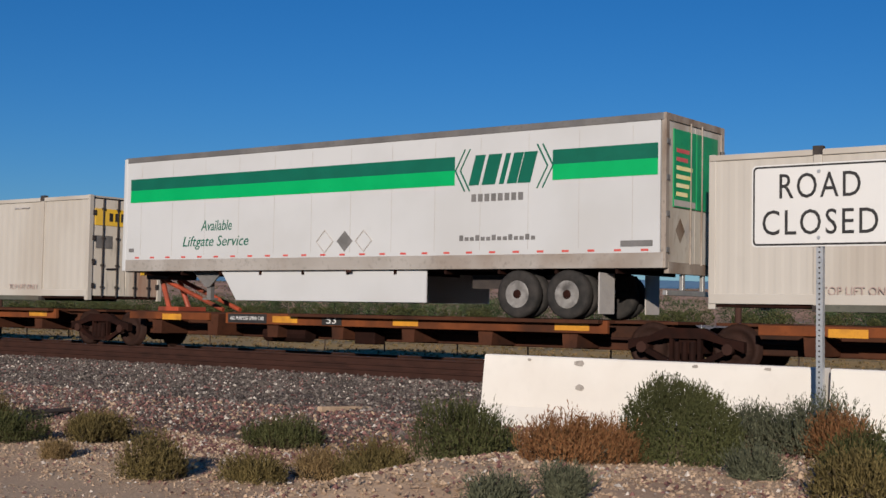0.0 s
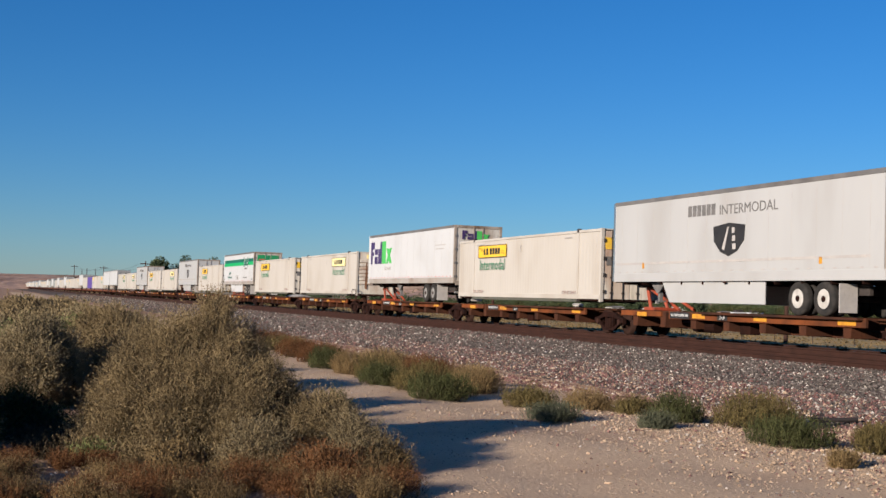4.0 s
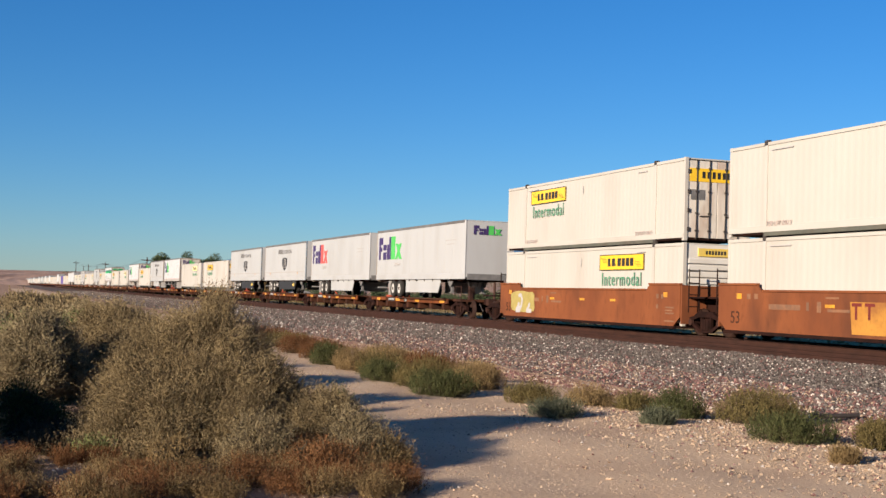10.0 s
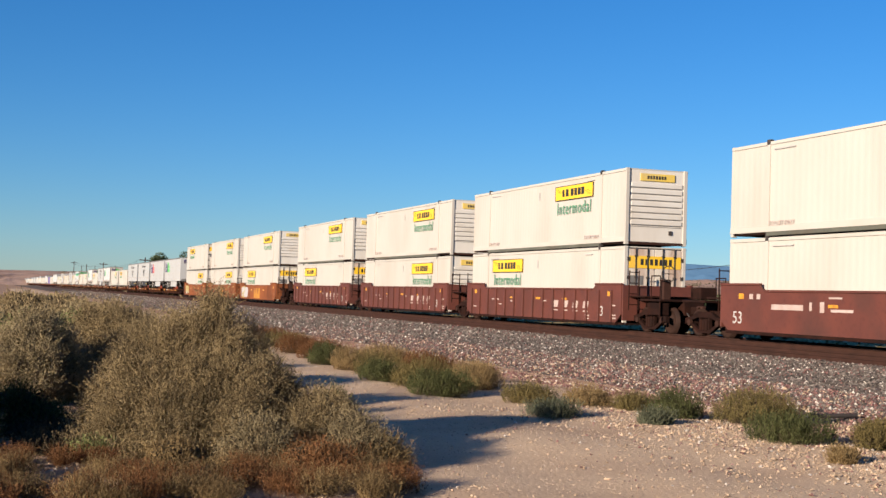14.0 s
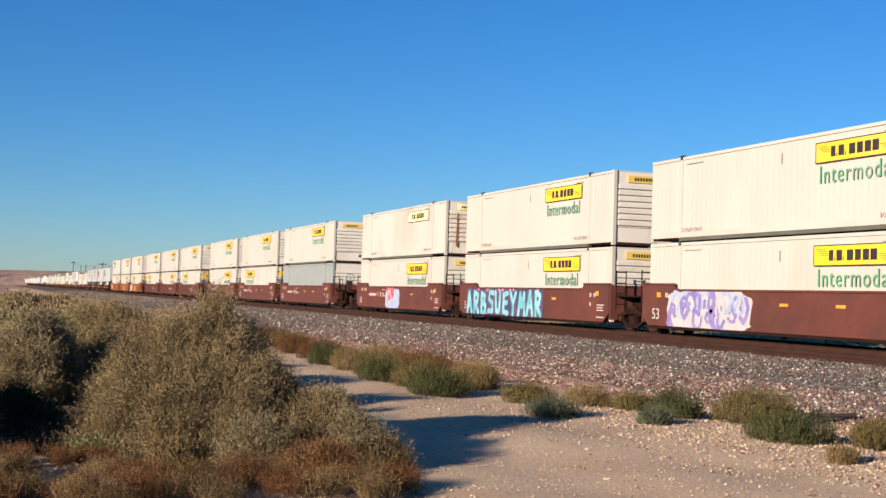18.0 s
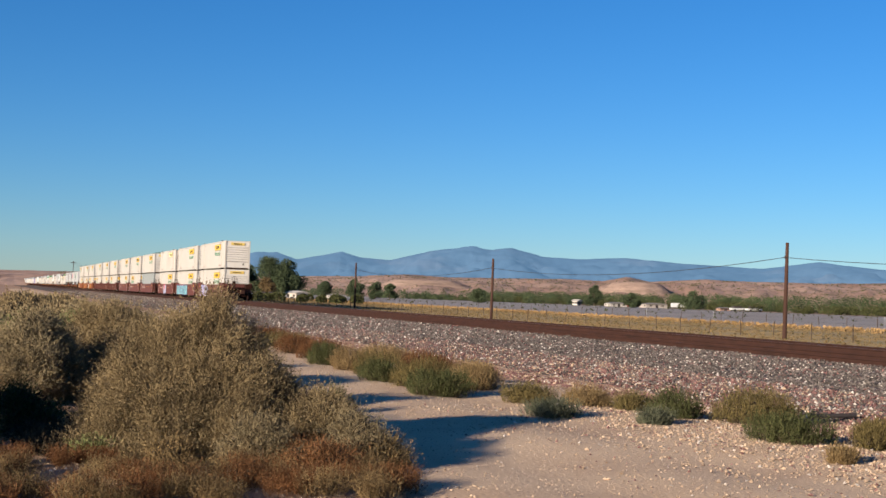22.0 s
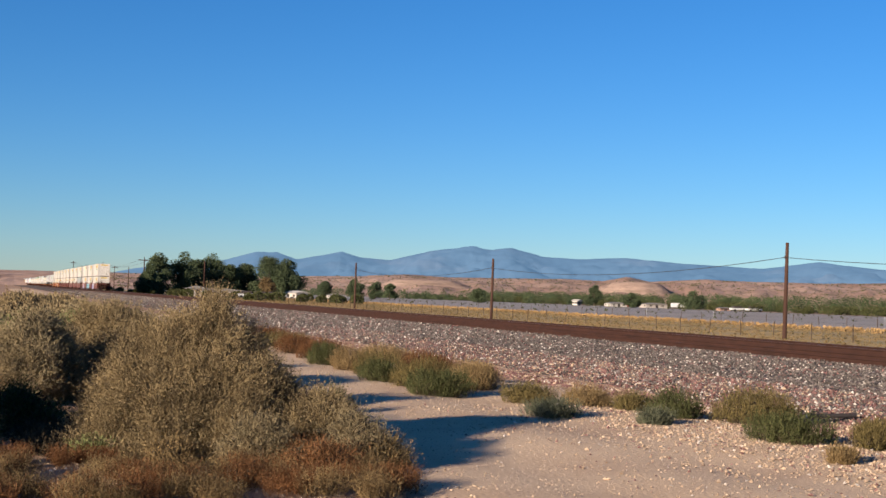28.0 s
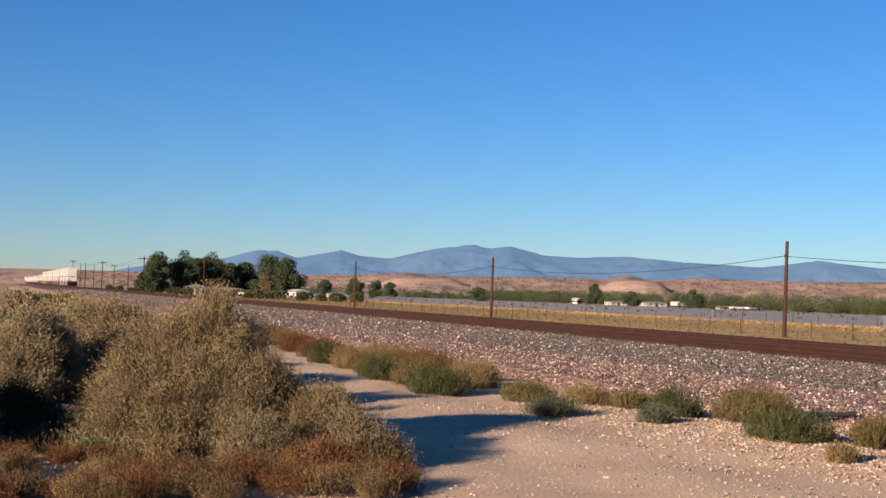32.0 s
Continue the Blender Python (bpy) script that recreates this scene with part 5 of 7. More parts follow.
# trailers
def green_trailer():
    t = trailer(1, TRAILER, "white trailer with dark and light green stripes", skirt="white")
    y = -HALF - 0.026
    b = 1.02
    for x0, x1 in ((-7.68, 2.95), (5.42, 7.8)):
        logo_bars(t, "stripe", ((x0, x1, b + 2.12, b + 2.42),), GREEN_D, y, "dark green stripe")
        logo_bars(t, "stripe", ((x0, x1, b + 1.8, b + 2.12),), GREEN_L, y, "bright green stripe")
    bm = bmesh.new()
    for s, cx in ((-1, 3.1), (1, 5.3)):
        for k in (0.0, 0.13):
            for z0, z1 in ((1.66, 2.11), (2.11, 2.56)):
                xa, xb = (cx + s * k, cx + s * (k + 0.25)) if z1 < 2.2 else (cx + s * (k + 0.25), cx + s * k)
                rod(bm, (xa - s * 0.25, y - 0.006, b + z0), (xb - s * 0.25, y - 0.006, b + z1), 0.018, 5)
    part("mark_outline", bm, GREEN_D, t)
    for x, w in ((3.32, 0.26), (3.66, 0.34), (4.1, 0.12), (4.3, 0.24), (4.56, 0.32)):
        part("mark_block", prism(bmesh.new(), ((x, b + 1.78), (x + w, b + 1.78), (x + w + 0.18, b + 2.42), (x + 0.18, b + 2.42)), y - 0.008, y), GREEN_D, t, "dark green slanted block mark")
    logo_bars(t, "name_bar", [(3.4 + 0.17 * i, 3.52 + 0.17 * i, b + 1.43, b + 1.59) for i in range(8)], DKGREYINK, y)
    logo_bars(t, "address_bar", [(3.1 + 0.14 * i, 3.2 + 0.14 * i, b + 0.6, b + 0.68 + 0.04 * (i % 3 == 0)) for i in range(14)], DKGREYINK, y)
    letters("Available", 0.3, GREEN_D, t, -4.4, y - 0.004, b + 1.12, "lettering", "dark green slanted lettering", width=1.1, height=0.26, slant=0.25)
    letters("Liftgate Service", 0.3, GREEN_D, t, -4.45, y - 0.004, b + 0.73, "lettering", "dark green slanted lettering", width=2.35, height=0.34, slant=0.25)
    diamond(t, -0.76, b + 0.66, y - 0.004, 0.26), diamond(t, -0.15, b + 0.66, y - 0.004, 0.24, filled=True), diamond(t, 0.42, b + 0.66, y - 0.004, 0.24)
    part("number_bars", boxes((7.0, 7.7, y - 0.006, y, b + 0.42, b + 0.54), (-7.7, -7.5, y - 0.006, y, b + 0.5, b + 0.6)), DKGREYINK, t)
    xr = 7.95
    part("door_poster", boxes((xr - 0.008, xr + 0.022, -0.98, -0.03, b + 1.2, b + 2.72), (xr - 0.008, xr + 0.022, 0.03, 0.98, b + 1.2, b + 2.72)), POSTER, t, "green poster on the doors")
    for i in range(6):
        part("poster_line", boxes((xr + 0.022, xr + 0.027, -0.88, -0.4 + 0.07 * (i * 5 % 4), b + 1.42 + i * 0.17, b + 1.5 + i * 0.17)), YELLOW_PALE if i < 4 else REDINK, t)
    part("poster_foot", boxes((xr + 0.022, xr + 0.026, -0.96, -0.05, b + 1.22, b + 1.34)), GREYINK, t)
    for yy, m in ((-0.65, DIRTYFRAME), (-0.3, GREYINK)):
        part("door_placard", raw("door_placard", ((xr - 0.004, yy - 0.2, b + 0.75), (xr - 0.004, yy, b + 0.5), (xr - 0.004, yy + 0.2, b + 0.75), (xr - 0.004, yy, b + 1.0)), ((0, 1, 2, 3),), m), m, t, "faded diamond placard")
    return t


def mark_trailer(rear, second, label, x=-7.5, warm=False, skirt=None, size=4.6, end=True, top=TOPRAIL, high=1.36):
    t = trailer(rear, TRAILER_W if warm else TRAILER, label, warm=warm, skirt=skirt, top=top, axles=(3.35, 4.6), leg=3.1 if rear < 0 else 5.6)
    y = -HALF - 0.027
    b = 1.02
    shapes_logo(t, x, b + 1.88, y, high, second, size)
    letters("Ground", 0.3, GREYINK, t, x + size * 0.8, y - 0.004, b + 0.92, "lettering", "faint grey lettering", width=1.3, height=0.26)
    logo_bars(t, "faint_bars", [(4.9, 6.6, b + 2.0, b + 2.05), (5.1, 6.4, b + 1.8, b + 1.85)], GREYINK, y)
    if end:
        for o in shapes_logo(t, -0.9, b + 2.5, 0.0, 0.46, second, 1.55):
            o.matrix_basis = pose(7.975, 0, 0, 0, 0, 90)
    return t


def shield_trailer(rear=-1, label="white trailer with dark shield mark and grey roof rail", skirt="black"):
    t = trailer(rear, TRAILER_W, label, warm=True, skirt=skirt, nose_round=True, axles=(2.8, 4.05))
    y, b = -HALF - 0.027, 1.02
    logo_bars(t, "name_bar", [(-2.4 + 0.3 * i, -2.16 + 0.3 * i, b + 2.18, b + 2.55) for i in range(6)], DKGREYINK, y)
    letters("INTERMODAL", 0.4, DKGREYINK, t, 1.25, y - 0.004, b + 2.3, "lettering", "dark grey lettering", width=3.3, height=0.32)
    bm = prism(bmesh.new(), ((-0.75, b + 1.78), (0.2, b + 1.88), (1.15, b + 1.78), (1.1, b + 1.3), (0.7, b + 0.95), (0.2, b + 0.8), (-0.3, b + 0.95), (-0.7, b + 1.3)), y - 0.008, y)
    s = part("shield", bm, BLACK, t, "black shield")
    bm = bmesh.new()
    prism(bm, ((-0.2, b + 1.05), (-0.05, b + 1.0), (0.2, b + 1.75), (0.12, b + 1.75)), y - 0.012, y - 0.008)
    for i in range(3):
        box(bm, 0.42 - 0.02 * i, 0.62 - 0.04 * i, y - 0.012, y - 0.008, b + 1.02 + 0.26 * i, b + 1.2 + 0.26 * i)
    part("shield_lines", bm, GREYINK, s)
    logo_bars(t, "belt_line", ((-7.7, 7.3, b + 0.62, b + 0.7),), GREYINK, y)
    part("yellow_label", boxes((-5.6, -5.45, y - 0.006, y, b + 0.48, b + 0.68), (5.0, 5.15, y - 0.006, y, b + 0.48, b + 0.68)), REFLECTOR, t)
    if skirt == "black":
        for x in (-2.75, -2.3):
            diamond(t, x - 0.4, 0.66, -HALF + 0.08, 0.2, filled=True).data.materials[0] = GREYINK
        part("skirt_badge", prism(bmesh.new(), [(3.27 + 0.36 * math.cos(a), 0.66 + 0.12 * math.sin(a)) for a in [k * math.tau / 16 for k in range(16)]], -HALF + 0.06, -HALF + 0.082), YELLOW_DULL, t, "yellow-green oval badge")
    return t


TR_GREEN = green_trailer()
TR_MARK = mark_trailer(1, LIME, "white trailer with purple and green block mark, grey rails")
TR_MARK_RED = mark_trailer(-1, REDINK, "warm white trailer with purple and red block mark", warm=True, skirt="cream", end=False)
TR_MARK_G2 = mark_trailer(-1, LIME, "white trailer with purple and green marks, cream skirt", warm=True, skirt="cream", size=4.8)
TR_SHIELD = shield_trailer()
TR_SHIELD_R = shield_trailer(1, "white trailer with small shield mark and white skirt", skirt="white")

# the 5-unit spine cars and what stands on them: (front of the load at the start, thing, height)
LOADS = (
    (-149.3, B_WHITE, ON_SPINE), (-132.2, B_RIB, ON_SPINE), (-115.0, TR_SHIELD_R, ON_DECK), (-98.0, B_DOOR, ON_SPINE), (-80.3, B_RIB, ON_SPINE),
    (-62.0, TR_SHIELD_R, ON_DECK), (-44.81, B_DOOR, ON_SPINE), (-27.2, TR_GREEN, ON_DECK), (-10.4, B_DOOR, ON_SPINE), (8.15, B_RIB, ON_SPINE),
    (27.3, TR_MARK, ON_DECK), (44.05, B_DOOR, ON_SPINE), (61.3, TR_SHIELD_R, ON_DECK), (78.9, TR_MARK, ON_DECK), (96.95, B_WHITE, ON_SPINE),
    (115.6, B_DOOR, ON_SPINE), (133.6, TR_SHIELD, ON_DECK), (151.2, TR_SHIELD, ON_DECK), (168.9, TR_MARK_RED, ON_DECK), (186.5, TR_MARK_G2, ON_DECK),
)
for x, kind, z in LOADS:
    put(another(kind), x + (L53 if z == ON_SPINE else 15.9) / 2, z)
UNIT = 17.35
SPINES = {}
for k, start in enumerate((-150.6, -63.0, 26.0, 114.6)):
    for i in range(5):
        hitch = LOADS[5 * k + i][2] == ON_DECK
        key = (i == 0, i == 4, hitch)
        first = key not in SPINES
        if first:
            SPINES[key] = spine_unit(UNIT, *key)
        ob = SPINES[key] if first else copy_thing(SPINES[key], Matrix.Identity(4))
        put(ob, start + UNIT / 2 + i * UNIT + (0.4 if i == 4 else 0))

# the well cars: three units each, two containers in every well
WELLS = (
    (208.0, WELL_ORANGE, "smooth", S_LOW_R, S_UP_D), (227.0, WELL_ORANGE, "smooth", S_LOW_R, S_UP_R), (246.25, WELL_ORANGE, "smooth", S_LOW_D, S_UP_R),
    (269.7, WELL_BROWN, "ribbed", S_LOW_D, S_UP_R), (289.25, WELL_BROWN, "ribbed", S_LOW_R, S_UP_R), (308.75, WELL_BROWN, "ribbed", S_LOW_D, S_UP_R),
    (332.2, WELL_BROWN, "smooth", S_LOW_R, S_UP_R), (351.3, WELL_BROWN, "smooth", S_LOW_D, S_UP_R), (370.35, WELL_BROWN, "smooth", S_GREY, S_UP_R),
    (393.85, WELL_BROWN, "smooth", S_LOW_R, S_UP_F), (413.2, WELL_BROWN, "smooth", S_LOW_R, S_UP_R), (432.4, WELL_BROWN, "smooth", S_LOW_R, S_UP_R),
)
WELL_KINDS = {}
for i, (x, colour, style, low, up) in enumerate(WELLS):
    mid = x + L53 / 2
    key = (colour.name, style, i % 3 == 0, i % 3 == 2)
    label = {"smooth": "oxide-brown smooth-sided well car unit", "ribbed": "oxide-brown rib-sided well car unit"}[style] if colour is WELL_BROWN else "weathered orange well car unit"
    if key not in WELL_KINDS:
        WELL_KINDS[key] = well_unit(19.3, colour, style, i % 3 == 0, i % 3 == 2, label)
        w = WELL_KINDS[key]
    else:
        w = copy_thing(WELL_KINDS[key], Matrix.Identity(4))
    put(w, mid), put(another(low), mid, 1.0), put(another(up), mid, 3.94)
    gy = -1.46 - 0.036
    if i == 0:
        scribble(w, -7.0, -4.2, 1.2, 2.15, gy, (GRAF_OLIVE, GRAF_WHITE), 12, 3, "faded olive graffiti")
    if i in (1, 2):
        # a patch of newer yellow paint with a dark red block mark
        x0 = -1.5 if i == 1 else -1.2
        patch = part("paint_patch", prism(bmesh.new(), ((x0 + 0.1, 1.1), (x0 + 2.75, 1.1), (x0 + 2.8, 1.98), (x0, 1.98)), gy, gy + 0.006), YELLOW_OLD, w, "patch of newer yellow paint")
        for px, pw in ((0.22, 0.1), (0.78, 0.1), (1.62, 0.12), (1.86, 0.12)):
            part("mark_bar", boxes((x0 + px, x0 + px + pw, gy - 0.004, gy, 1.5, 1.86)), MARKRED, patch)
        for px in (0.08, 0.64):
            part("mark_bar", boxes((x0 + px, x0 + px + 0.42, gy - 0.004, gy, 1.86, 1.95)), MARKRED, patch)
    if i == 2:
        scribble(w, -7.3, -4.0, 1.1, 2.15, gy, (GRAF_WHITE, GRAF_OLIVE), 12, 5, "faded pale graffiti")
    if i == 9:
        scribble(w, -1.9, 1.0, 0.95, 2.2, gy, (GRAF_BLUE, GRAF_RED, GRAF_WHITE, GRAF_RED), 9, 11, "red and pale blue graffiti")
    if i == 10:
        graffiti(w, -7.2, 2.1, 0.92, 2.3, gy, GRAF_CYAN, GRAF_DARK, 10, 4, "large cyan and pink graffiti")
    if i == 11:
        scribble(w, -6.6, -1.1, 0.92, 2.25, gy, (GRAF_WHITE, GRAF_VIOLET, GRAF_BLUE, GRAF_WHITE, GRAF_VIOLET), 44, 17, "pale blue and violet graffiti")


# ---- the train's far head: plainer units ----
def far_container(label, colour, board):
    t = tagged(new("container"), label, "container", "freight containers on the train")
    hl = L53 / 2
    part("body", boxes((-hl, hl, -HALF, HALF, 0.1, 2.9), bevel=0.03), colour, t)
    part("end_panel", boxes((hl, hl + 0.02, -HALF + 0.15, HALF - 0.15, 0.2, 2.75)), ENDGREY, t)
    if board:
        part("name_board", boxes((board * 4.4 - 1.25, board * 4.4 + 1.25, -HALF - 0.02, -HALF - 0.002, 2.0, 2.6)), YELLOW, t, "yellow name board")
        part("lettering", boxes((board * 4.4 - 1.2, board * 4.4 + 1.2, -HALF - 0.012, -HALF - 0.002, 1.3, 1.65)), GREEN_INK, t)
    return t


def far_trailer(label, colour):
    t = tagged(new("trailer"), label, "trailer", "road trailers on the train")
    part("body", boxes((-7.95, 7.95, -HALF, HALF, 1.05, 3.85), bevel=0.03), colour, t)
    part("top_rail", boxes((-7.97, 7.97, -HALF - 0.02, HALF + 0.02, 3.85, 4.02)), ALU, t)
    part("door_panel", boxes((7.95, 7.97, -HALF + 0.1, HALF - 0.1, 1.15, 3.8)), ALU, t)
    for s in (-1, 1):
        for x in (4.4, 5.7):
            part("wheel", lathe(bmesh.new(), ((0.1, 0.12), (0.5, 0.12), (0.5, -0.12), (0.1, -0.12)), (x, s * 1.1, 0.5), 14), TYRE, t)
    part("landing_gear", boxes((-5.1, -4.9, -0.9, -0.8, 0.1, 1.05), (-5.1, -4.9, 0.8, 0.9, 0.1, 1.05)), DARK, t)
    return t


def far_spine():
    t = tagged(new("spine_car"), "distant rusty spine car unit", "railcar", "articulated flat cars of the train")
    part("spine_beam", boxes((-8.4, 8.4, -0.5, 0.5, 1.06, 1.66)), SPINE, t)
    for s in (-1, 1):
        part("side_sill", boxes((-6, 7.5, s * 1.4 - 0.05, s * 1.4 + 0.05, 1.4, 1.66)), SILL, t)
        for x in (-9.4, -7.6):
            part("wheel", rod(bmesh.new(), (x, s * 0.74 - 0.07, RAIL_Z + 0.46), (x, s * 0.74 + 0.07, RAIL_Z + 0.46), 0.46, 14), WHEELSTEEL, t)
    part("truck_frame", boxes((-9.7, -7.3, -1.15, -1.0, RAIL_Z + 0.3, RAIL_Z + 0.75), (-9.7, -7.3, 1.0, 1.15, RAIL_Z + 0.3, RAIL_Z + 0.75), (-8.7, -8.3, -1, 1, RAIL_Z + 0.3, RAIL_Z + 0.8)), GRIME, t)
    return t


VIOLET = mat("container_violet", (0.07, 0.04, 0.2), (0.09, 0.05, 0.24), 1, 0.5, 0.05)
FAR_KINDS = [(far_container("distant cream container with yellow board on a spine car", WHITE, -1), ON_SPINE), (far_container("distant white container with yellow board on a spine car", WHITE2, 1), ON_SPINE),
             (far_container("distant plain white container on a spine car", WHITE2, 0), ON_SPINE), (far_trailer("distant white road trailer on a spine car", TRAILER), ON_DECK),
             (far_container("distant violet container on a spine car", VIOLET, 0), ON_SPINE), (far_container("distant grey container on a spine car", CGREY, 0), ON_SPINE), (far_trailer("distant off-white road trailer on a spine car", TRAILER_W), ON_DECK)]
FAR_CAR = far_spine()
USED_FAR = set()
g = random.Random(12)
x = -150.6
order = [3, 3, 1, 0, 4, 2, 3, 1, 2, 0, 0, 3, 2, 1]
for k in range(24):
    x -= 88.3
    for i in range(5):
        j = 4 - i + 5 * k
        kind, z = FAR_KINDS[order[j] if j < len(order) else g.choice((0, 0, 1, 1, 2, 2, 2, 3, 3, 6, 5))]
        mid = x + UNIT / 2 + i * UNIT
        for ob, zz in ((FAR_CAR, 0.0), (kind, z)):
            put(copy_thing(ob, Matrix.Identity(4)) if ob in USED_FAR else ob, mid, zz)
            USED_FAR.add(ob)
for ob, z in FAR_KINDS:
    if ob not in USED_FAR:
        x -= UNIT
        put(ob, x, z)

# ---- plants ----
def leaf_cloud(points, normals, g, leaves, length, leaf, up=0.6, spread_=0.5, narrow=0.4):
    """Sprigs of small leaves at the points; returns corner and face arrays."""
    n = len(points)
    d = normals * (1 - up) + np.array([0, 0, 1.0]) * up + g.normal(0, 0.25, (n, 3))
    d /= np.linalg.norm(d, axis=1)[:, None]
    ln = length * g.uniform(0.5, 1.3, n)
    k = np.tile((np.arange(leaves) + 0.5) / leaves, (n, 1)) + g.uniform(-0.1, 0.1, (n, leaves))
    c = points[:, None] + d[:, None] * (k * ln[:, None])[:, :, None]
    c = c.reshape(-1, 3)
    m = len(c)
    ld = np.repeat(d, leaves, 0) + g.normal(0, spread_, (m, 3))
    ld /= np.linalg.norm(ld, axis=1)[:, None]
    side = np.cross(ld, g.normal(0, 1, (m, 3)))
    side /= np.linalg.norm(side, axis=1)[:, None] + 1e-9
    s = leaf * g.uniform(0.6, 1.4, m)[:, None]
    a, b = c - side * s * narrow * 0.25, c + side * s * narrow * 0.25
    tip = c + ld * s
    mid = c + ld * s * 0.5
    v = np.stack([c, mid - side * s * narrow * 0.5, tip, mid + side * s * narrow * 0.5], 1).reshape(-1, 3)
    f = np.arange(4 * m).reshape(-1, 4)
    return v, f


def dome_points(n, r, h, g, lobes, wob, low=0.0, inner=0.0):
    """Points on a lumpy dome of half-widths r and height h, and their outward directions."""
    a = g.uniform(0, math.tau, n)
    e = np.arcsin(low + (1 - low) * g.random(n))
    u = np.stack([np.cos(a) * np.cos(e), np.sin(a) * np.cos(e), np.sin(e)], 1)
    bump = np.zeros(n)
    for _ in range(lobes):
        q = g.normal(0, 1, 3)
        q[2] = abs(q[2]) * 0.7
        q /= np.linalg.norm(q)
        bump += np.exp(-((1 - u @ q) / 0.09)) * g.uniform(0.4, 1.0)
    k = (1 - wob) + wob * np.minimum(bump, 1.3)
    if inner:
        k = k * (1 - inner * g.random(n) ** 2)
    p = u * np.array([r[0], r[1], h]) * k[:, None]
    return p, u


def stems(points, g, n, thick, base=0.25):
    bm = bmesh.new()
    for i in g.choice(len(points), min(n, len(points)), replace=False):
        p = points[i]
        rod(bm, (p[0] * base * 0.4, p[1] * base * 0.4, -0.04), (p[0] * 0.55, p[1] * 0.55, p[2] * 0.5), thick, 4, thick * 0.7)
        rod(bm, (p[0] * 0.55, p[1] * 0.55, p[2] * 0.5), p, thick * 0.7, 4, thick * 0.2)
    return bm


def shrub(name, label, x, y, r, h, leafmat, seed, sprigs=600, leaves=14, length=0.22, leaf=0.045, up=0.6, lobes=16, wob=0.3, spread_=0.5, narrow=0.4, z=None, group="desert shrubs", low=0.0, inner=0.5, thick=0.012, category="shrub", nstem=40):
    g = np.random.default_rng(seed)
    t = new(name)
    t.matrix_basis = pose(x, y, bank(x, y) - 0.03 if z is None else z)
    tagged(t, label, category, group)
    p, u = dome_points(sprigs, r, h, g, lobes, wob, low, inner)
    p[:, 2] = np.maximum(p[:, 2], 0.02)
    part("stem_frame", stems(p, g, nstem, thick), TWIG, t)
    # dark inner twigs paint the shade seen through the gaps
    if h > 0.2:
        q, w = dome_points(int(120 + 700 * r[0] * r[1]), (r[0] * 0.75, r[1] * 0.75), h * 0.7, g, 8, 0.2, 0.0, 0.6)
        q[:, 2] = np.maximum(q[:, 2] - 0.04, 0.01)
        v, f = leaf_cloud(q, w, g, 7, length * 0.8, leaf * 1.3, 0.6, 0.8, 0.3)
        part("twig_core", raw("twig_core", v, f, SHADETWIG), SHADETWIG, t, "inner twigs coloured dark as the shade inside")
    v, f = leaf_cloud(p, u, g, leaves, length, leaf, up, spread_, narrow)
    part("foliage", raw("foliage", v, f, leafmat), leafmat, t)
    return t


def thinned(p, gap):
    """One point of the cloud for each cell of a grid."""
    return np.unique(np.floor(p / gap).astype(int), axis=0, return_index=True)[1]


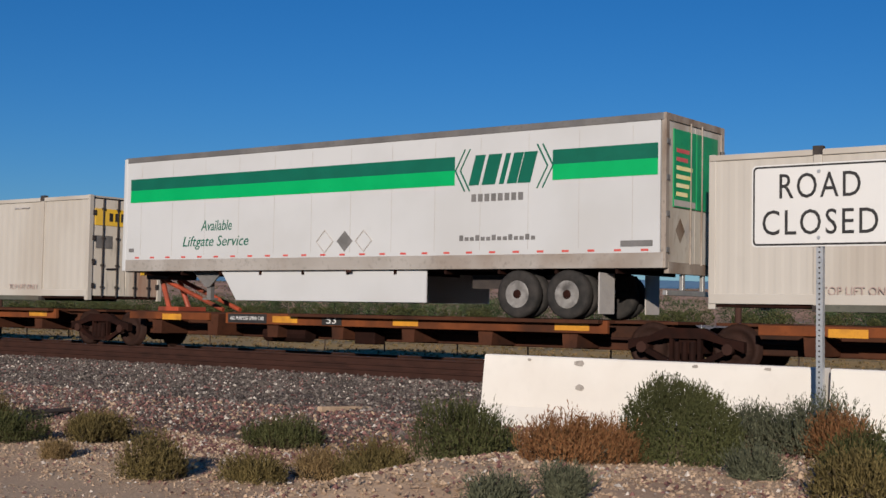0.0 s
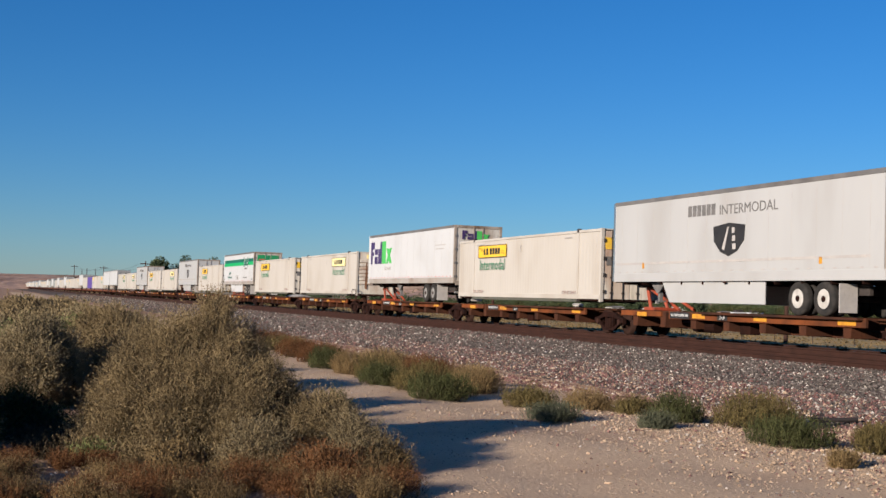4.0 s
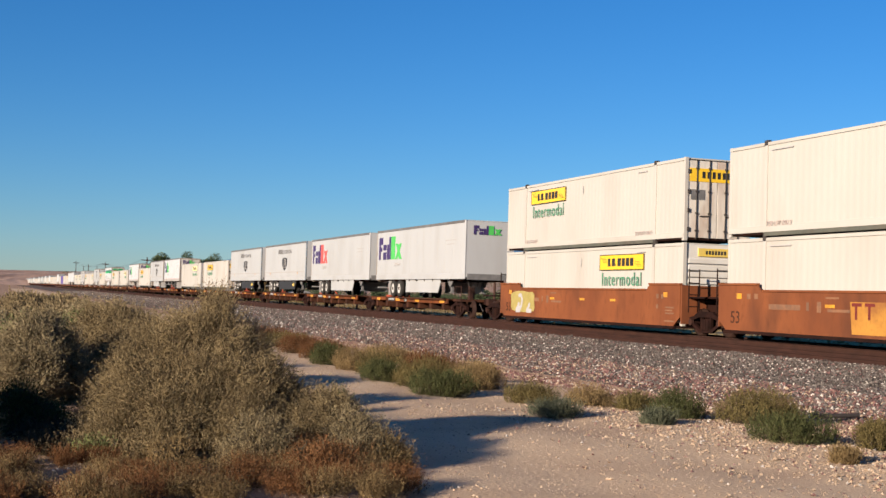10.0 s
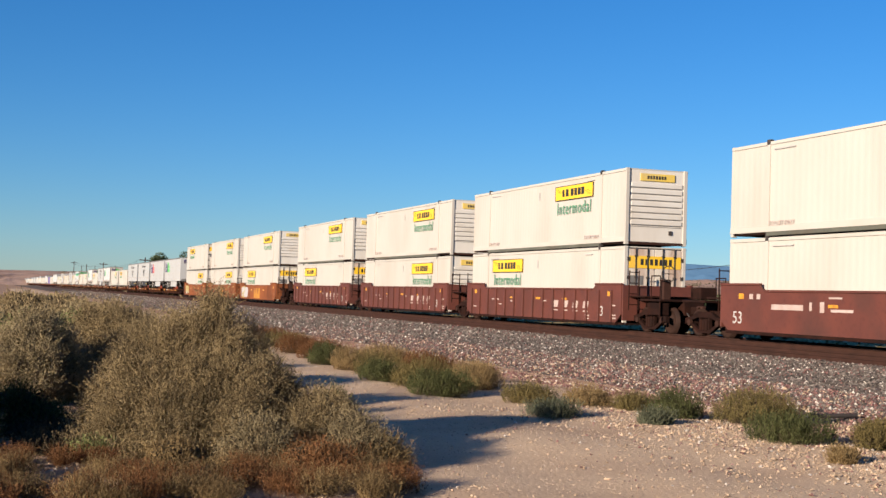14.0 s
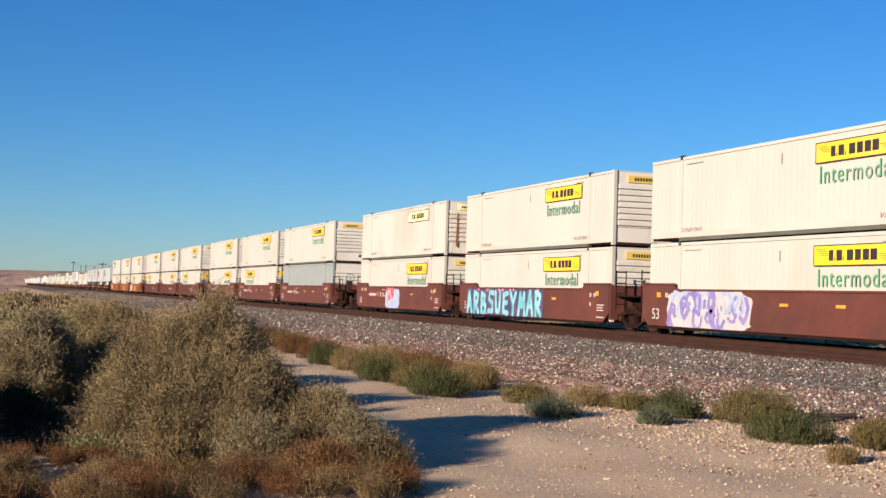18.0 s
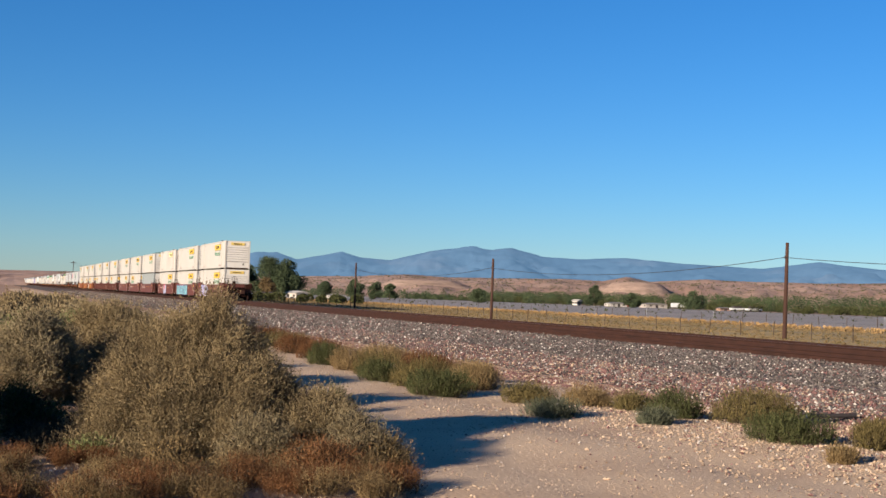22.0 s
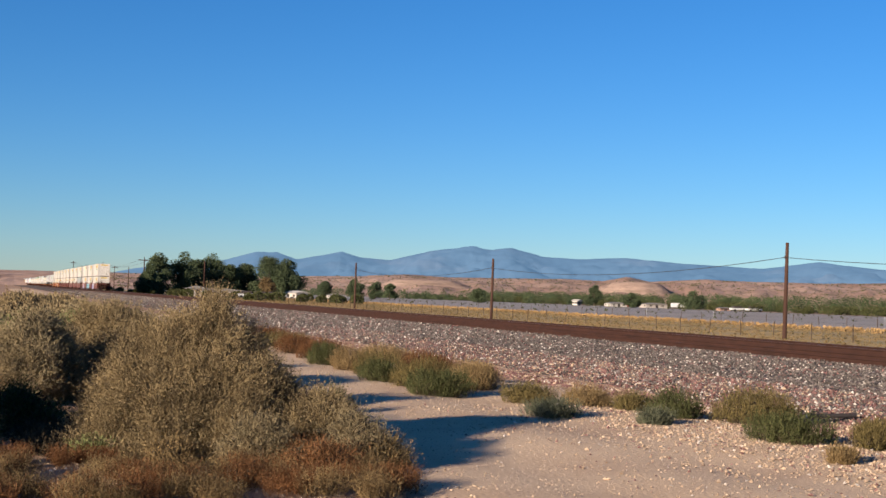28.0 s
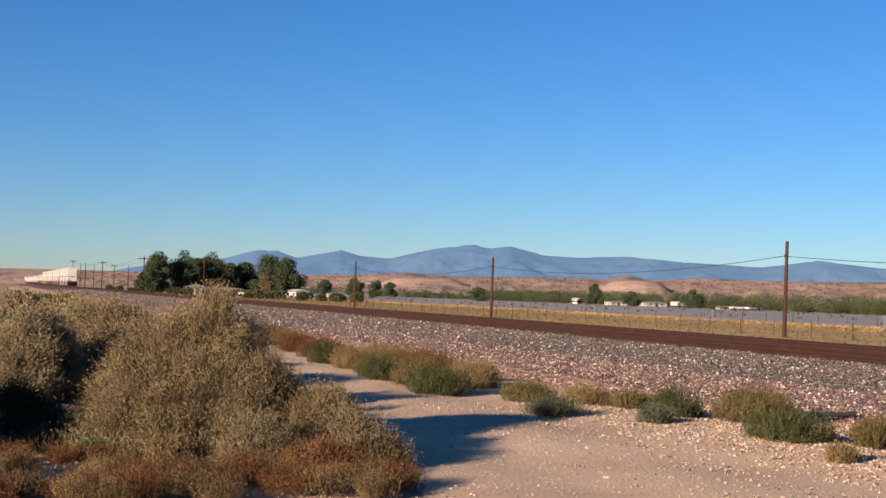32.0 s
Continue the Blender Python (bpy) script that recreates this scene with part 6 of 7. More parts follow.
def plume_shrub(label, x, y, r, h, leafmat, seed, gap=0.15, tall=0.3, sprigs=13, leaves=15, leaf=0.03, up=0.5, narrow=0.34, lobes=15, wob=0.34, core=1.0, name="saltbush", group="desert shrubs", category="shrub", z=None, nstem=70, splay=0.36, lump=1.0, sink=0.17, peak=0.0):
    """A mound of many upright plumes of narrow leaves, in two layers over inner twigs coloured dark as shade."""
    g = np.random.default_rng(seed)
    t = new(name)
    t.matrix_basis = pose(x, y, bank(x, y) - 0.03 if z is None else z)
    tagged(t, label, category, group)
    p, u = dome_points(int(60 + 14 * (r[0] + r[1]) * (h + r[0]) / gap ** 2), r, h, g, lobes, wob, 0.0, 0.12)
    p[:, :2] *= 1 - peak * np.clip(p[:, 2:] / h, 0, 1)
    cell = 2.9 * gap * lump
    mid = p[thinned(p + 0.37, cell)]
    near = np.argmin(((p[:, None] - mid[None]) ** 2).sum(2), 1) if len(p) * len(mid) < 4e6 else np.zeros(len(p), int)
    off = np.linalg.norm(p - mid[near], axis=1) / (0.62 * cell)
    p = p * (1.0 - sink * np.minimum(off, 1.2)[:, None] ** 2)
    keep = g.random(len(p)) < 1.0 - 0.75 * np.clip((off - 0.62) / 0.3, 0, 1)
    p, u, out = p[keep], u[keep], (p - mid[near])[keep]
    out /= np.linalg.norm(out, axis=1)[:, None] + 0.3 * cell
    u = u + 0.7 * out
    u /= np.linalg.norm(u, axis=1)[:, None]
    p[:, 2] -= 0.45 * tall
    i = thinned(p, gap)
    q, w = p[i], u[i]
    j = thinned(p, gap * 1.45)
    q, w = np.concatenate([q, p[j] * 0.8]), np.concatenate([w, u[j]])
    d = w * (1 - up) + np.array([0, 0, 1.0]) * up + g.normal(0, 0.14, q.shape)
    d /= np.linalg.norm(d, axis=1)[:, None]
    big = np.repeat(g.uniform(0.65, 1.2, len(q)), sprigs)[:, None]
    root = np.repeat(q - d * tall * 0.25, sprigs, 0) + g.normal(0, gap * 0.22, (len(q) * sprigs, 3))
    root[:, 2] = np.maximum(root[:, 2], 0.01)
    way = np.repeat(d, sprigs, 0) + g.normal(0, splay, (len(q) * sprigs, 3))
    way /= np.linalg.norm(way, axis=1)[:, None]
    way[:, 2] = np.maximum(way[:, 2], -0.1)
    part("stem_frame", stems(q, g, nstem, 0.011), TWIG, t)
    # inner twigs coloured dark so that the gaps read as shade
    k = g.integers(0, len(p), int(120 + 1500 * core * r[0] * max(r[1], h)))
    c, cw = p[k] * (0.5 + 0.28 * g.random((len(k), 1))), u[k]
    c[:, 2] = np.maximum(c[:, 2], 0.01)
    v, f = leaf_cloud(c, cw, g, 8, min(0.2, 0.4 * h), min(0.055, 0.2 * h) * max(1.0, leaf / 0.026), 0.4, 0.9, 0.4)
    part("twig_core", raw("twig_core", v, f, SHADETWIG), SHADETWIG, t, "inner twigs coloured dark as the shade inside")
    v, f = leaf_cloud(root, way * big, g, leaves, tall, leaf, 0.0, 0.4, narrow)
    part("foliage", raw("foliage", v, f, leafmat), leafmat, t)
    return t


def tree(x, y, h, r, seed, name="tree", label="dark green broad-crowned tree", clumps=26, leaves=90, trunk_h=0.25, leafmat=None, leaf=0.55, group="trees of the grove"):
    g = np.random.default_rng(seed)
    t = new(name)
    t.matrix_basis = pose(x, y, 0.0)
    tagged(t, label, "tree", group)
    bm = bmesh.new()
    top = Vector((g.normal(0, 0.2), g.normal(0, 0.2), h * 0.62))
    rod(bm, (0, 0, -0.2), top, h * 0.035, 8, h * 0.012)
    pts = []
    for i in range(clumps):
        a, k = g.uniform(0, math.tau), g.random()
        z = h * (trunk_h + (0.97 - trunk_h) * k)
        rad = r * math.sin(math.pi * min(0.97, 0.2 + 0.8 * k)) ** 0.6 * g.uniform(0.35, 1.0)
        pts.append((rad * math.cos(a), rad * math.sin(a), z * g.uniform(0.92, 1.0)))
    for p in pts[:9]:
        rod(bm, (top[0] * 0.4, top[1] * 0.4, h * g.uniform(0.2, 0.4)), (p[0] * 0.8, p[1] * 0.8, p[2] * 0.92), h * 0.012, 5, h * 0.004)
    part("trunk", bm, BARK, t)
    c = np.repeat(np.array(pts), leaves, 0)
    o = g.normal(0, 1, (len(c), 3))
    o /= np.linalg.norm(o, axis=1)[:, None]
    c = c + o * (r * 0.34) * g.uniform(0.4, 1.0, (len(c), 1)) * np.array([1, 1, 0.75])
    c[:, 2] = np.maximum(c[:, 2], 0.1)
    v, f = leaf_cloud(c, o, g, 1, 0.3, leaf, 0.1, 0.9, 0.8)
    part("crown", raw("crown", v, f, leafmat or TREELEAF), TREELEAF, t)
    return t


SMALL = dict(leaves=12, length=0.19, leaf=0.036, up=0.8, narrow=0.22, wob=0.3, inner=0.75, thick=0.005, spread_=0.35)
# the big saltbush beside the road and its neighbours
plume_shrub("large golden saltbush mound with dry lower twigs", -14.9, 2.25, (1.5, 1.4), 1.93, SALTBUSH, 2, 0.12, 0.28, 15, 20, 0.022, nstem=160, lump=1.5, sink=0.2, peak=0.35, wob=0.2)
plume_shrub("grey-gold saltbush shoulder of the big mound", -14.2, 2.85, (0.85, 0.72), 1.12, SALTBUSH, 21, 0.115, 0.26, 15, 20, 0.022, lump=1.3, sink=0.22)
plume_shrub("saltbush skirt of the mound beside the road", -13.9, 3.45, (0.7, 0.5), 0.85, SALTBUSH, 22, 0.11, 0.24, 14, 18, 0.022, nstem=40)
plume_shrub("pale straw-green sprig shrub beside the road", -13.1, 2.6, (0.42, 0.36), 0.56, PALEBUSH, 11, 0.1, 0.24, 14, 18, 0.022, up=0.75, nstem=30)
plume_shrub("tall straw-coloured sprigs at the road's edge", -13.0, 3.6, (0.46, 0.34), 0.62, PALEBUSH, 12, 0.1, 0.28, 13, 18, 0.02, up=0.85, nstem=30)
plume_shrub("yellow-green sprigs at the tip of the thicket", -12.95, 3.72, (0.48, 0.38), 0.5, STRAW, 18, 0.1, 0.22, 13, 17, 0.02, up=0.75, nstem=24)
plume_shrub("russet and straw weeds at the tip of the thicket", -12.5, 3.1, (0.5, 0.36), 0.4, RUSSET, 20, 0.1, 0.2, 12, 16, 0.02, up=0.75, nstem=24)
plume_shrub("olive-green shrub in the mound's shade by the road", -16.6, 4.1, (0.5, 0.34), 0.42, SAGE, 19, 0.12, 0.22, 11, 13, 0.03, up=0.75, nstem=24)
# shrub added to fill the hollow with dark, where shade falls
plume_shrub("green shrub added to darken the shaded hollow", -16.9, 0.3, (1.0, 0.55), 0.62, GREENBUSH, 71, 0.17, 0.26, 12, 13, 0.034)
plume_shrub("small green shrub in the shade of the hollow", -14.0, 1.05, (0.24, 0.2), 0.3, BRIGHTBUSH, 13, 0.12, 0.2, 10, 12, 0.03, up=0.8, nstem=16)
plume_shrub("low green and russet sprigs before the mound", -13.3, 1.75, (0.4, 0.22), 0.3, STRAW, 14, 0.12, 0.2, 11, 12, 0.028, up=0.8, nstem=16)
plume_shrub("pale saltbush behind the big mound", -23.0, 2.0, (2.1, 1.0), 1.62, SALTBUSH, 2, 0.155, 0.32, 13, 16, 0.034)
plume_shrub("straw-grey saltbush behind the hollow", -21.6, 0.55, (1.7, 0.9), 1.42, PALEBUSH, 26, 0.15, 0.32, 13, 16, 0.034)
# mostly hidden by the mound, added to throw shade across the road
plume_shrub("mostly hidden saltbush added behind the mound to shade the road", -19.4, 2.9, (1.2, 0.8), 1.45, SALTBUSH, 24, 0.15, 0.3, 11, 13, 0.036)
plume_shrub("fresh green shrub within the thicket", -26.5, 0.75, (1.3, 0.6), 1.45, BRIGHTBUSH, 4, 0.22, 0.34, 11, 12, 0.055)
plume_shrub("second fresh green shrub within the thicket", -30.5, 1.6, (1.2, 0.55), 1.55, BRIGHTBUSH, 5, 0.24, 0.34, 10, 12, 0.06)
# also added behind the mound for its shadow on the road
plume_shrub("mostly hidden saltbush added beyond the mound to shade the road", -27.6, 2.9, (2.0, 1.0), 1.32, SALTBUSH, 25, 0.24, 0.34, 10, 12, 0.055)
plume_shrub("olive shrub at the far edge of the thicket", -34.0, 2.4, (3.0, 1.3), 1.34, PALEBUSH, 3, 0.28, 0.36, 9, 11, 0.07)
plume_shrub("grey-gold shrub at the thicket's near edge", -14.9, -0.75, (0.95, 0.75), 0.98, SALTBUSH, 6, 0.15, 0.28, 13, 14)
# these two stand out of view, added to cast shade on the hollow
plume_shrub("unseen tall saltbush added to shade the hollow", -14.75, -1.85, (1.3, 1.0), 2.35, SALTBUSH, 31, 0.2, 0.34, 9, 11, 0.05, core=1.6)
plume_shrub("unseen saltbush added to shade the back of the hollow", -16.4, -1.95, (1.5, 1.1), 2.25, SALTBUSH, 32, 0.2, 0.34, 9, 11, 0.05, core=1.6)
# dark brush laid over the hollow's floor to paint its shade black
plume_shrub("low dark brush added as the hollow's black shade", -15.4, 0.9, (1.2, 0.75), 0.3, SHADETWIG, 33, 0.17, 0.2, 10, 11, 0.034, nstem=40)
plume_shrub("low golden thicket shrub far along the road", -46.0, 2.4, (7.0, 1.7), 1.34, SALTBUSH, 8, 0.36, 0.4, 8, 10, 0.1)
plume_shrub("pale thicket shrub away from the road", -38.0, -1.0, (7.0, 1.9), 1.36, PALEBUSH, 9, 0.34, 0.4, 8, 10, 0.09)
plume_shrub("distant grey-gold thicket beside the track", -75.0, 2.8, (12.0, 3.0), 1.4, SALTBUSH, 10, 0.5, 0.45, 8, 9, 0.15)
shrub("shrub", "small green shrub at the road's edge", -18.8, 4.9, (0.34, 0.28), 0.36, GREENBUSH, 15, 260, **SMALL)
# dry weeds at the camera's side of the thicket: russet ones low and patchy, taller straw and olive ones at the mound's foot
wg = random.Random(77)
WEEDS = []
for i in range(46):
    x, y = wg.uniform(-12.85, -10.9), wg.uniform(-0.6, 3.6)
    k = wg.random()
    WEEDS.append((x, y, wg.uniform(0.16, 0.4), wg.uniform(0.1, 0.26), REDWEED if k < 0.5 else DRYWEED if k < 0.75 else STRAW))
for i in range(9):
    WEEDS.append((wg.uniform(-13.9, -13.2), wg.uniform(0.0, 1.3), wg.uniform(0.07, 0.13), 0.07, REDWEED))
for i, (x, y, r, h, m) in enumerate(WEEDS):
    words = "low russet dry weed on stony dirt" if m is REDWEED else "brown withered weed on stony dirt" if m is DRYWEED else "straw-coloured weed beside the thicket"
    shrub("weed", words, x, y, (r, r * wg.uniform(0.75, 1.1)), h, m, 400 + i, int(240 + 3000 * r * r), 12, 0.15, 0.019, 0.72, 10, 0.4, 0.5, 0.26, inner=0.85, thick=0.003, group="dry weeds", category="weed", nstem=14)
# the strip of shrubs between road and ballast, and those before the barrier: x, y, half width, height, leaves, words
ROW = (
    (-14.5, 9.95, 0.54, 0.46, GREENBUSH, "bushy grey-green shrub beside the track bed"), (-17.0, 11.1, 0.72, 0.55, SAGE, "olive shrub at the foot of the ballast"),
    (-17.9, 10.2, 0.42, 0.44, GREENBUSH, "rounded dark green shrub by the road"), (-16.85, 9.25, 0.24, 0.16, GREYGREEN, "low grey-green tuft on the road's edge"),
    (-19.0, 10.0, 0.3, 0.27, SAGE, "small olive tuft by the road"), (-19.7, 9.5, 0.5, 0.28, STRAW, "straw-coloured tuft by the road"), (-20.4, 8.75, 0.5, 0.34, SAGE, "olive tuft with dry tips"),
    (-18.0, 8.1, 0.44, 0.2, GREYGREEN, "sparse grey-green tuft on the road's edge"), (-23.4, 8.9, 0.5, 0.55, STRAW, "straw-tipped shrub in the roadside row"), (-22.1, 7.7, 0.62, 0.58, GREENBUSH, "dark green shrub in the roadside row"),
    (-24.2, 8.0, 0.66, 0.64, SAGE, "olive shrub in the roadside row"), (-25.5, 7.6, 0.45, 0.56, GREENBUSH, "green shrub in the roadside row"), (-27.3, 8.0, 0.6, 0.6, SAGE, "olive shrub in the roadside row"),
    (-29.2, 8.0, 0.55, 0.58, STRAW, "dry straw shrub in the roadside row"), (-31.3, 7.85, 0.5, 0.62, GREENBUSH, "green shrub in the roadside row"), (-34.0, 8.4, 0.7, 0.6, REDWEED, "russet weed in the roadside row"),
    (-37.0, 8.5, 0.75, 0.62, REDWEED, "russet weed far along the row"), (-41.0, 8.9, 0.9, 0.6, SAGE, "olive shrub far along the row"), (-46.0, 9.2, 1.0, 0.6, REDWEED, "russet weed far along the row"),
    (-25.5, 9.6, 0.6, 0.45, STRAW, "straw weed behind the row"), (-28.5, 9.6, 0.8, 0.5, REDWEED, "russet weed behind the row"), (-32.5, 9.8, 0.9, 0.5, STRAW, "straw weed behind the row"),
    (-13.8, 10.7, 0.26, 0.36, SAGE, "small olive tuft beside the ballast"), (-12.5, 9.3, 0.14, 0.1, STRAW, "dry tuft on stony dirt"),
    (-7.0, 9.76, 0.48, 0.72, GREENBUSH, "upright green shrub before the barrier"), (-7.9, 9.6, 0.38, 0.5, SAGE, "olive-brown shrub among red weeds"), (-5.74, 9.45, 0.42, 0.36, RUSSET, "russet brushwood before the barrier"),
    (-5.46, 9.55, 0.28, 0.4, RUSSET, "rust-red weed before the barrier"), (-11.8, 12.3, 0.55, 0.36, GREENBUSH, "low dark green shrub on stony dirt"), (-10.3, 8.9, 0.36, 0.5, SAGE, "olive tuft on stony dirt"),
    (-14.0, 11.1, 0.46, 0.32, SAGE, "low olive shrub at the ballast's foot"), (-4.9, 11.55, 0.28, 0.4, GREYGREEN, "sparse grey-green shrub against the barrier"), (-4.34, 11.5, 0.42, 0.58, GREYGREEN, "wispy shrub round the sign post"),
    (-4.06, 11.3, 0.28, 0.4, RUSSET, "russet weed round the sign post"), (-3.3, 9.66, 0.3, 0.44, GREENBUSH, "green shrub near the barrier"), (-3.0, 8.7, 0.24, 0.36, SAGE, "olive shrub near the barrier"), (-4.97, 7.3, 0.17, 0.13, GREYGREEN, "low blue-green tuft on dirt"),
    (-4.62, 7.63, 0.14, 0.09, GREYGREEN, "sparse blue-green tuft on dirt"), (-4.0, 9.4, 0.16, 0.16, GREYGREEN, "small blue-grey cushion on dirt"), (-9.1, 10.1, 0.24, 0.34, STRAW, "dry russet tuft on dirt"), (-9.4, 9.4, 0.34, 0.25, SAGE, "low olive tuft on dirt"),
    (-8.4, 10.2, 0.36, 0.36, REDWEED, "russet brush on stony dirt"),
)
for i, (x, y, r, h, m, words) in enumerate(ROW):
    shrub("shrub", words, x, y, (r * 1.1, r * 0.95), h * 0.78, m, 100 + i, int(600 + 3000 * r * h), z=bed_z(x, y) - 0.02 if y > 12.4 else None, group="roadside shrubs", **SMALL)
shrub("shrub", "dome-shaped dark green shrub before the white barrier", -5.0, 10.1, (0.54, 0.46), 0.7, GREENBUSH, 90, 4200, 14, 0.11, 0.024, 0.85, 20, 0.1, 0.35, 0.3, inner=0.4, group="roadside shrubs")

# ---- loose stones ----
def bed_weight(x, y):
    return near_more(x + 6, y - 8) * (1.0 if y > 13.2 else 0.55)


stones("ballast_stones", "crushed grey ballast with pale and red pieces", 190000, (-95.0, 6.0), (12.3, 21.9), (0.014, 0.05), bed_z, [STONE_GREY, STONE_RED, STONE_WHITE], (0.83, 0.09, 0.08), 5, bed_weight)
stones("foot_stones", "reddish and pale rocks along the ballast's foot", 70000, (-60.0, 6.0), (11.2, 15.6), (0.012, 0.05), lambda x, y: bed_z(x, y) if y > 12.3 else bank(x, y) - 0.03, [STONE_RED, STONE_WHITE, PEBBLE], (0.7, 0.07, 0.23), 6, near_more)
stones("far_ballast_stones", "crushed ballast along the distant track", 60000, (-330.0, -45.0), (12.6, 21.9), (0.03, 0.085), bed_z, [STONE_GREY, STONE_RED, STONE_WHITE], (0.8, 0.13, 0.07), 27)
stones("pebbles", "scattered tan pebbles on the dirt", 120000, (-45.0, 2.0), (2.6, 12.6), (0.004, 0.016), lambda x, y: max(bank(x, y) - 0.03, road_z(x, y) if 3.6 < y < 11 else -1), [PEBBLE, STONE_WHITE, STONE_RED], (0.86, 0.07, 0.07), 7,
       lambda x, y: near_more(x, y) * (1.0 if y > 8.6 or y < 4.2 else 0.4))
stones("dirt_stones", "small tan and pale stones strewn over the roadside dirt", 70000, (-20.0, 2.0), (5.8, 12.8), (0.006, 0.03), lambda x, y: max(bank(x, y) - 0.03, road_z(x, y) if y < 11 else -1), [PEBBLE, STONE_WHITE, STONE_RED], (0.76, 0.08, 0.16), 17,
       lambda x, y: min(1.0, max(0.04, (y - 7.0) / 3.5, (x + 11.0) / 3.0)) * near_more(x, y))
stones("thicket_stones", "pale pebbles on the dirt beside the thicket", 5000, (-16.0, -9.0), (-1.0, 3.4), (0.005, 0.026), lambda x, y: bank(x, y) - 0.03, [PEBBLE, STONE_WHITE], (0.88, 0.12), 9)

slab = tagged(new("stone_slab"), "long pale flat slab of stone lying at the ballast's foot", "stone")
slab.matrix_basis = pose(-13.65, 15.85, bed_z(-13.65, 15.85) + 0.02, 0, 2, 84)
part("slab_body", boxes((-0.72, 0.1, -0.05, 0.06, -0.06, 0.03), (0.1, 0.75, -0.04, 0.05, -0.06, 0.02), bevel=0.015), PEBBLE, slab)
# dark rod added as the thin shadow line beside the olive shrub
pipe = tagged(new("dark_pipe"), "thin dark rod laid as the olive shrub's shadow line", "pipe")
pipe.matrix_basis = pose(-17.15, 12.55, 0.1, 0, 0, 86)
part("tube", rod(bmesh.new(), (-0.42, 0, 0), (0.42, 0, 0.01), 0.035, 8), DARK, pipe)

# ---- sleepers ----
track = tagged(new("sleepers"), "dark oily timber sleepers under the rails", "sleepers", kind="structure")
tie_bm = boxes((-0.11, 0.11, -1.2, 1.2, -0.08, 0.1), bevel=0.012)
tie_me = mesh_of("tie", tie_bm, TIE)
g = random.Random(3)
for i in range(300):
    o = new("tie", tie_me)
    o.parent = track
    o.matrix_basis = pose(5.0 - 0.5 * i + g.uniform(-0.03, 0.03), YC + g.uniform(-0.015, 0.015), 0.425 + g.uniform(-0.01, 0.01), 0, 0, g.uniform(-1.2, 1.2))

# ---- white barrier and its sign ----
def barrier_block(x0, x1, y, label):
    t = tagged(new("barrier"), label, "barrier", "barrier blocks")
    z = 0.5
    prof = ((-0.3, -0.35), (0.3, -0.35), (0.3, 0.05), (0.16, 0.22), (0.09, 0.78), (0.075, 0.8), (-0.075, 0.8), (-0.09, 0.78), (-0.16, 0.22), (-0.3, 0.05))
    bm = bmesh.new()
    a = [bm.verts.new((x0, y + p, z + q)) for p, q in prof]
    b = [bm.verts.new((x1, y + p, z + q)) for p, q in prof]
    n = len(prof)
    for i in range(n):
        bm.faces.new((a[i], a[(i + 1) % n], b[(i + 1) % n], b[i]))
    bm.faces.new(a[::-1]), bm.faces.new(b)
    bmesh.ops.recalc_face_normals(bm, faces=bm.faces)
    part("block", bm, BARRIER, t)
    gg = random.Random(int(x0 * 7))
    for i, (px, pz, s) in enumerate(((1.3, 0.74, 0.065), (1.33, 0.47, 0.07), (2.7, 0.76, 0.035), (0.63, 0.76, 0.03), (3.5, 0.77, 0.04))):
        if x0 + px < x1 - 0.2:
            out = [(x0 + px + s * math.cos(k) * gg.uniform(0.6, 1.3), z + min(0.78, pz + 0.6 * s * math.sin(k) * gg.uniform(0.6, 1.2))) for k in (0, 0.9, 1.8, 2.7, 3.6, 4.5, 5.4)]
            off = -0.09 - (0.78 - pz) * 0.125 - 0.012
            part("chip", prism(bmesh.new(), out, y + off, y + off + 0.01), CONCRETE, t, "bare concrete where the paint chipped")
    return t


barrier_block(-8.66, -4.58, 12.5, "long whitewashed concrete barrier with chipped paint")
barrier_block(-4.5, -0.4, 12.46, "second whitewashed concrete barrier block beyond the post")
sign = tagged(new("road_sign"), "white road closed sign on a perforated steel post", "road sign")
sign.matrix_basis = pose(-4.49, 12.05, 0.475, 0, 0, 0)
pb = boxes((-0.032, 0.032, -0.03, 0.03, -0.2, 2.7))
post = part("post", pb, GALV, sign, "galvanised steel sign post")
for i in range(42):
    z = 0.3 + i * 0.05
    part("hole", rod(bmesh.new(), (0, -0.033, z), (0, -0.0305, z), 0.01, 8), DARK, post)
pw, ph = 1.37, 0.81


def rounded(w, h, r, cx=0.0, cz=0.0):
    out = []
    for sx, sz, a0 in ((1, 1, 0), (-1, 1, 90), (-1, -1, 180), (1, -1, 270)):
        for k in range(5):
            a = radians(a0 + 22.5 * k)
            out.append((cx + sx * (w / 2 - r) + r * math.cos(a), cz + sz * (h / 2 - r) + r * math.sin(a)))
    return out


panel = part("panel", prism(bmesh.new(), rounded(pw, ph, 0.05, 0, 2.41), -0.045, -0.034), SIGNWHITE, sign, "white reflective sign panel")
part("border", prism(bmesh.new(), rounded(pw - 0.028, ph - 0.028, 0.042, 0, 2.41), -0.0475, -0.045), BLACK, panel, "black border")
part("face", prism(bmesh.new(), rounded(pw - 0.066, ph - 0.066, 0.032, 0, 2.41), -0.05, -0.0475), SIGNWHITE, panel)
letters("ROAD", 0.4, BLACK, panel, 0.0, -0.051, 2.41 + 0.175, "lettering", "black capital letters", width=0.8, height=0.245, spacing=1.15)
letters("CLOSED", 0.4, BLACK, panel, 0.0, -0.051, 2.41 - 0.18, "lettering", "black capital letters", width=1.14, height=0.245, spacing=1.15)
